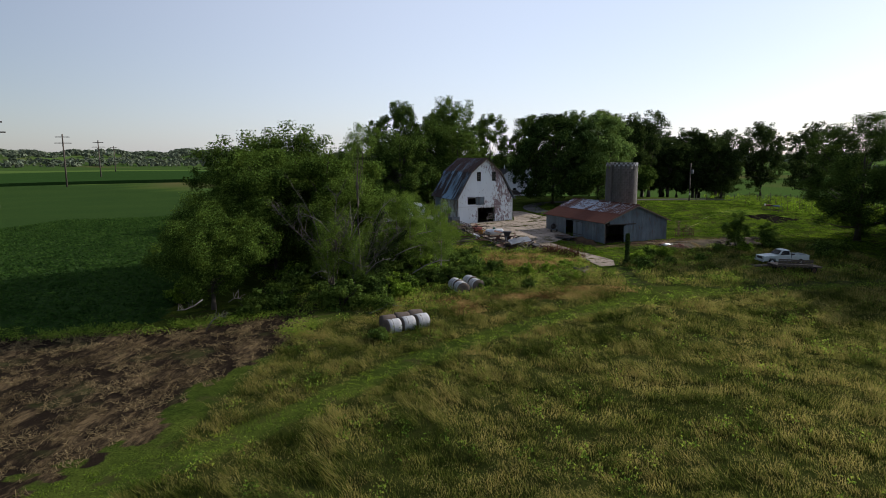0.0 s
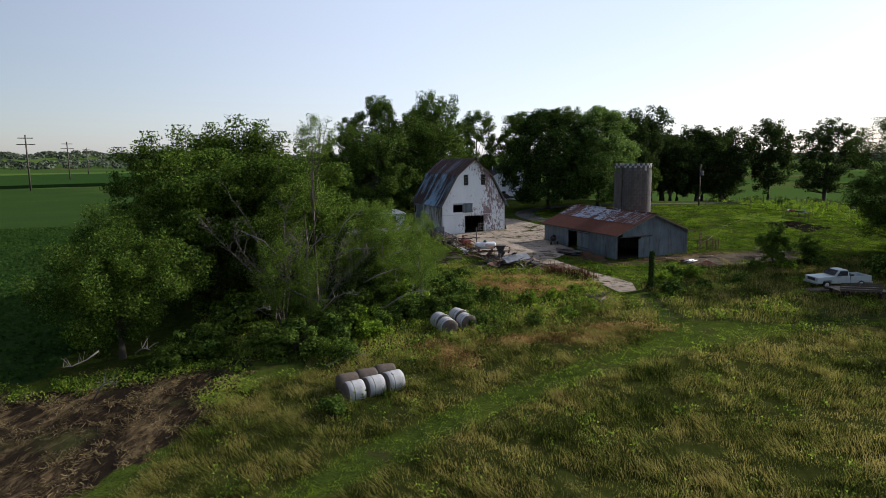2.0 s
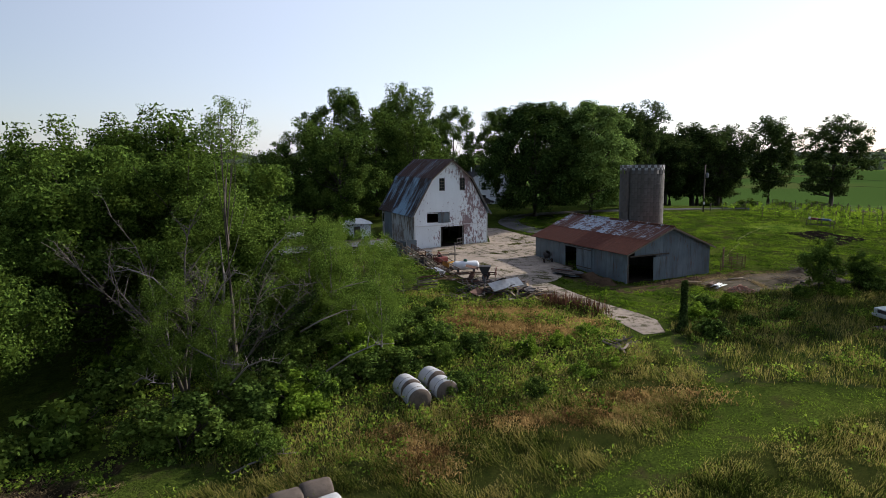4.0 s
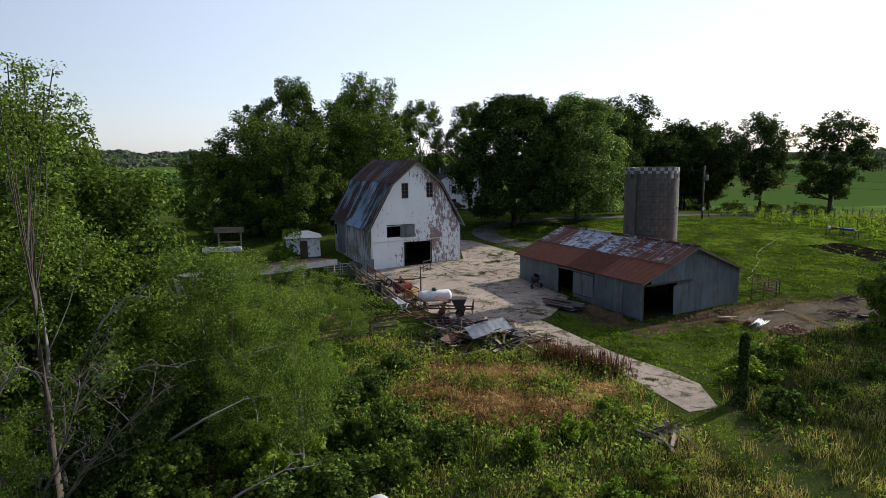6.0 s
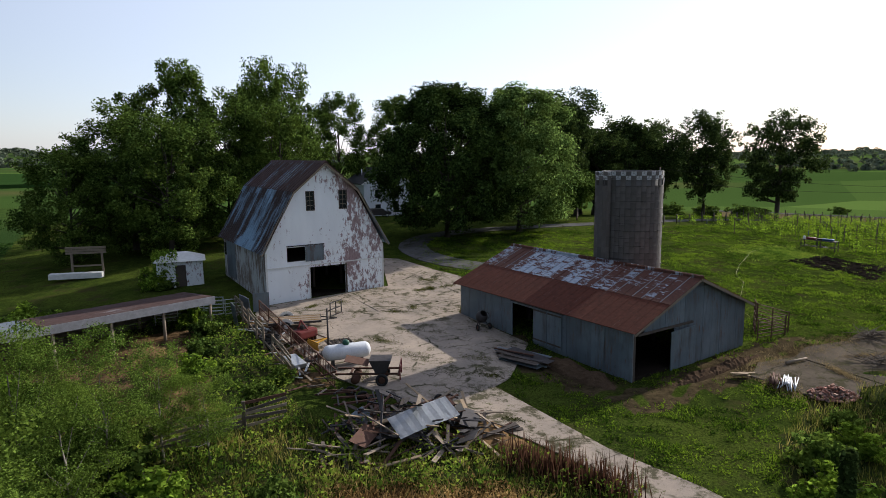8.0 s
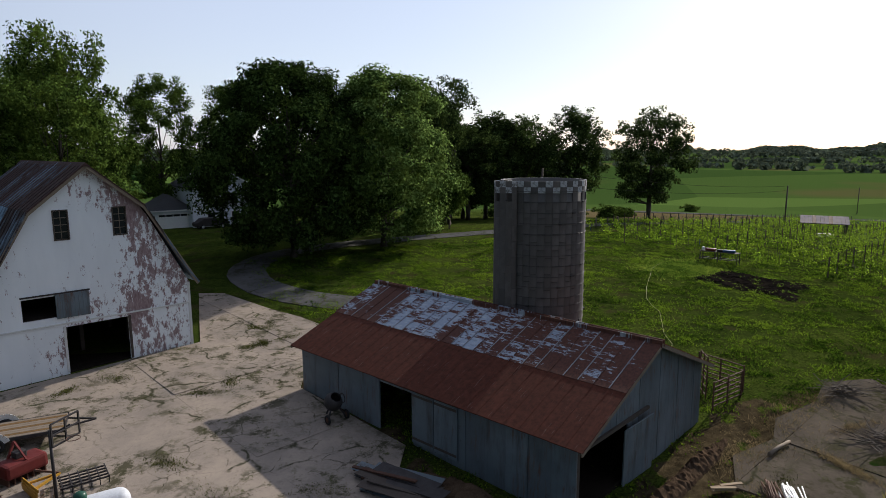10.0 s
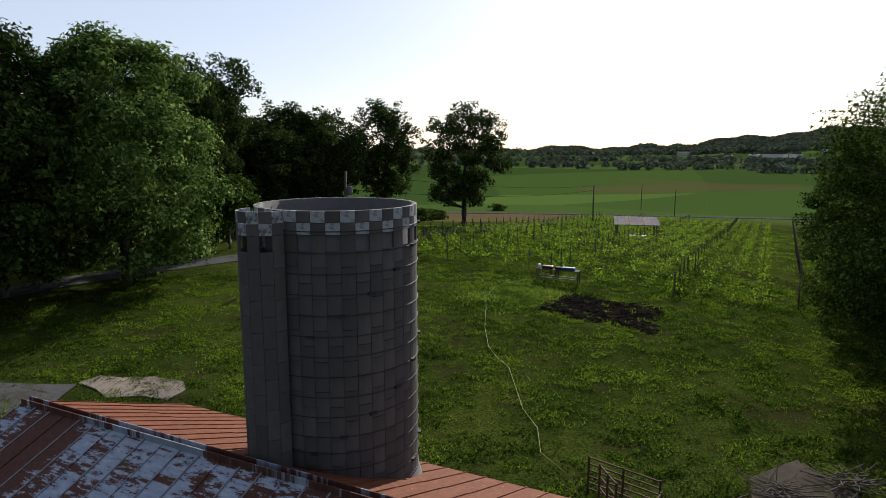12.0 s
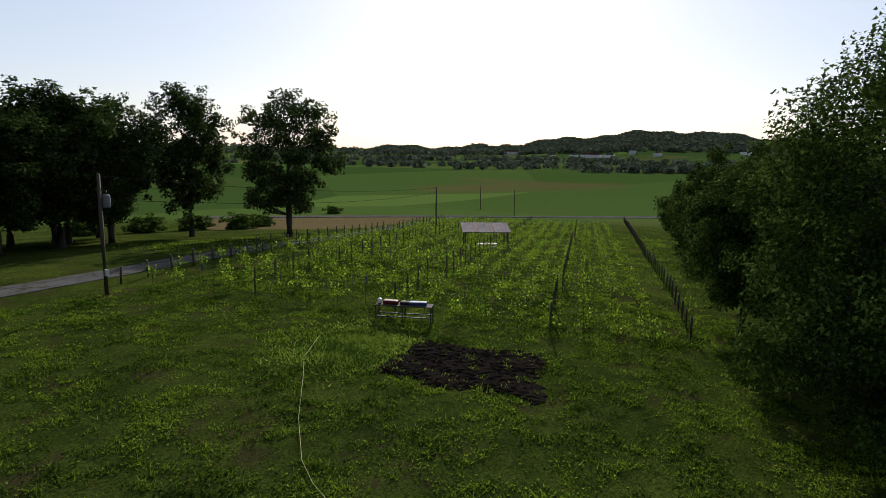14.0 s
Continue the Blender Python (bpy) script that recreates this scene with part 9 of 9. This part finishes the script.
    for cx, cy, w in ((5, 94.5, 0.9), (2.9, 93.6, 0.6), (8.2, 97.9, 0.8), (8.7, 93.6, 0.7), (10.6, 92.1, 0.8), (13, 100.3, 0.7), (12.9, 97.3, 0.6), (7.8, 99.2, 0.6), (9.3, 81.5, 1.1), (7.8, 84.4, 0.9), (13, 80.4, 0.9), (13.3, 77.5, 0.7), (15.4, 103.8, 0.6), (9.2, 91, 0.8), (6.3, 78.5, 0.7),
                      (12.2, 97.0, 0.8), (14.5, 97.8, 0.7), (13.8, 101.0, 0.8), (17.0, 64.0, 0.4), (16.2, 66.4, 0.4), (14.6, 69.0, 0.4), (13.0, 72.0, 0.5), (29.5, 74.5, 0.8), (33.5, 76.5, 1.0), (36.5, 78.0, 0.9)):
        n = int(620 * w)
        a = rng.uniform(0, 3.14)
        l, s = rng.normal(size=n) * w * 0.6, rng.normal(size=n) * w * 0.26
        xs.append(cx + np.cos(a) * l - np.sin(a) * s)
        ys.append(cy + np.sin(a) * l + np.cos(a) * s)
    ob = blades("crack_weeds", np.concatenate(xs), np.concatenate(ys), 0.09, 0.045, MAT["moss"], "dull grass and moss growing in the cracks of the concrete", rng, 0.7)
    ob.location.z = 0.05
    # lush clover between the bench and the soil bed
    x, y = 50.6 + rng.normal(size=9000) * 1.9, 102.2 + rng.normal(size=9000) * 1.5
    keep = lawn(x, y)
    x, y = x[keep], y[keep]
    blades("lush_clover", x, y, 0.2, 0.08, MAT["weed"], "lush bright green clover beside the soil bed", rng, 0.7)
    # plants on the soil bed
    n = 900
    a, b = rng.uniform(0.05, 0.95, n), rng.uniform(0.05, 0.95, n)
    c = rng.randint(0, 44, n)
    ca, cb = rng.uniform(0.0, 1.0, 44)[c], rng.uniform(0.0, 1.0, 44)[c]
    a, b = ca + rng.normal(size=n) * 0.022, cb + rng.normal(size=n) * 0.022
    x = (1 - a) * ((1 - b) * 48.4 + b * 51.2) + a * ((1 - b) * 53.9 + b * 57.0)
    y = (1 - a) * ((1 - b) * 99.3 + b * 91.6) + a * ((1 - b) * 100.4 + b * 94.2)
    blades("bed_weeds", x, y, 0.2, 0.08, MAT["weed"], "small weeds sprouting on the soil bed", rng, 0.6)


WAVES = [(k, a, random.Random(i).uniform(0, 6.28)) for i, (k, a) in enumerate(zip((0.8, 1.3, 1.8, 2.3, 2.9, 3.5, 4.3, 5.1, 1.6, 2.6, 3.8, 6.0), (30, 68, 42, 95, 12, 60, 35, 82, 125, -20, 150, 55)))]


def laid_waves(x, y):
    """Long furrows of wind-laid grass, wandering, between about -1 and 1."""
    u, v = x + 1.6 * np.sin(y * 0.23 + 1.1 * np.sin(x * 0.17)), y + 1.6 * np.sin(x * 0.19 + 1.3 * np.sin(y * 0.14))
    return sum(np.sin(k * (u * math.cos(radians(a)) + v * math.sin(radians(a))) + f) for k, a, f in WAVES) / 3.6


def noise_field(x, y):
    """A smooth wandering value between about -1 and 1."""
    return (np.sin(x * 0.9 + 1.3 * np.sin(y * 0.55)) + np.sin(y * 1.1 + 1.7 * np.sin(x * 0.4 + 2)) + np.sin((x + y) * 2.3 + 2 * np.sin((x - y) * 0.8))) / 3


grow()


# ---- far woods, town and ridges ----
def far_woods():
    rng = np.random.RandomState(123)
    cs, ns, sz = [], [], []
    bands = ((-48, 2, 1250, 1500, 800, 8), (-48, 0, 1700, 2400, 1900, 10), (48, 64, 1350, 2300, 1100, 8), (30, 62, 760, 800, 70, 6), (66, 84, 560, 600, 90, 6), (84, 100, 400, 470, 110, 7), (20, 60, 1300, 2000, 700, 9), (55, 92, 640, 720, 110, 6.5), (58, 97, 860, 1000, 260, 8), (62, 92, 1350, 2300, 4200, 9),
             (40, 66, 700, 900, 90, 7), (75, 98, 470, 560, 60, 8), (36, 60, 1000, 1100, 160, 7))
    for a0, a1, r0, r1, n, h in bands:
        az, r = np.radians(rng.uniform(a0, a1, n)), rng.uniform(r0, r1, n)
        x, y = 10 + np.sin(az) * r, 60 + np.cos(az) * r
        z = height(x, y)
        k = 14
        tall = h * rng.uniform(0.6, 1.25, n)
        d = rng.normal(size=(n, k, 3))
        d /= np.linalg.norm(d, axis=2, keepdims=True)
        wide = tall[:, None] * 0.55
        p = np.stack([x[:, None] + d[:, :, 0] * wide, y[:, None] + d[:, :, 1] * wide, z[:, None] + tall[:, None] * (0.5 + 0.48 * d[:, :, 2])], 2)
        cs.append(p.reshape(-1, 3))
        ns.append((d + np.array([0, 0, 0.5])).reshape(-1, 3))
        sz.append(np.repeat(tall * 0.62, k))
    size = np.concatenate(sz)[:, None]
    data = leaf_cards("far_woods", np.concatenate(cs), np.concatenate(ns), size, MAT["leaf_hazed"], rng, 0.9, True)
    tagged(new("far_woods", data), "distant green woods on the ridges, haze put into their colour", "woods", kind="stuff")
    # corn standing behind the beans
    bm = bmesh.new()
    prev = None
    for i in range(60):
        az = radians(-62 + i * 1.0)
        d = Vector((math.sin(az), math.cos(az)))
        r = 470 + 25 * math.sin(i * 0.13)
        ring = []
        for rr, h in ((r, -0.5), (r, 2.3), (r + 12, 2.4), (r + 60, 2.4), (r + 420, 2.3), (r + 425, -0.5)):
            x, y = 10 + d.x * rr, 60 + d.y * rr
            ring.append(bm.verts.new((x, y, gz(x, y) + h)))
        if prev:
            for j in range(5):
                bm.faces.new((prev[j], ring[j], ring[j + 1], prev[j + 1]))
        prev = ring
    bmesh.ops.recalc_face_normals(bm, faces=bm.faces[:])
    tagged(part("corn_field", bm, MAT["corn"]), "distant block of standing corn", "crop", kind="stuff")
    # far farmsteads and sheds
    rnd = random.Random(4)
    for az, r in ((64, 1150), (66, 1180), (67.5, 1220), (69, 1190), (62, 1400), (60.5, 1380), (71, 1300), (-14, 620), (-12.8, 640), (80, 1320), (73, 1240), (57, 1500)):
        x, y = 10 + math.sin(radians(az)) * r, 60 + math.cos(radians(az)) * r
        w = rnd.uniform(8, 22)
        b = thing("distant_building", pose(x, y, gz(x, y), 0, 0, rnd.uniform(0, 90)), "pale distant farm building on the ridge", "building", "distant buildings")
        part("wall", boxes((-w, w, -6, 6, -2, 6)), MAT["trim"], b)
        part("roof", prism(bmesh.new(), [(-w - 0.5, 5.9), (w + 0.5, 5.9), (w, 9.5), (-w, 9.5)], -1.0, 1.0), MAT["shingle"] if rnd.random() < 0.6 else MAT["rust"], b)
    # chimney of a far power plant
    x, y = 10 - 2200 * math.sin(radians(33.4)), 60 + 2200 * math.cos(radians(33.4))
    tagged(part("smokestack", lathe(bmesh.new(), [(2.2, -4), (1.9, 6), (1.6, 15), (1.2, 15), (1.2, 12)], 16), MAT["wood"], m=pose(x, y, gz(x, y))), "grey smokestack of a distant power plant", "chimney")
    # field-edge bushes
    for x, y, s in ((154, 208, 0.9), (100, 178, 1.2), (108, 182, 1.0), (95, 186, 1.2), (88, 190, 1.3), (80, 195, 1.3)):
        plant(shrub_c, x, y, (s * 1.5, s * 1.5, s), x * 7)


far_woods()
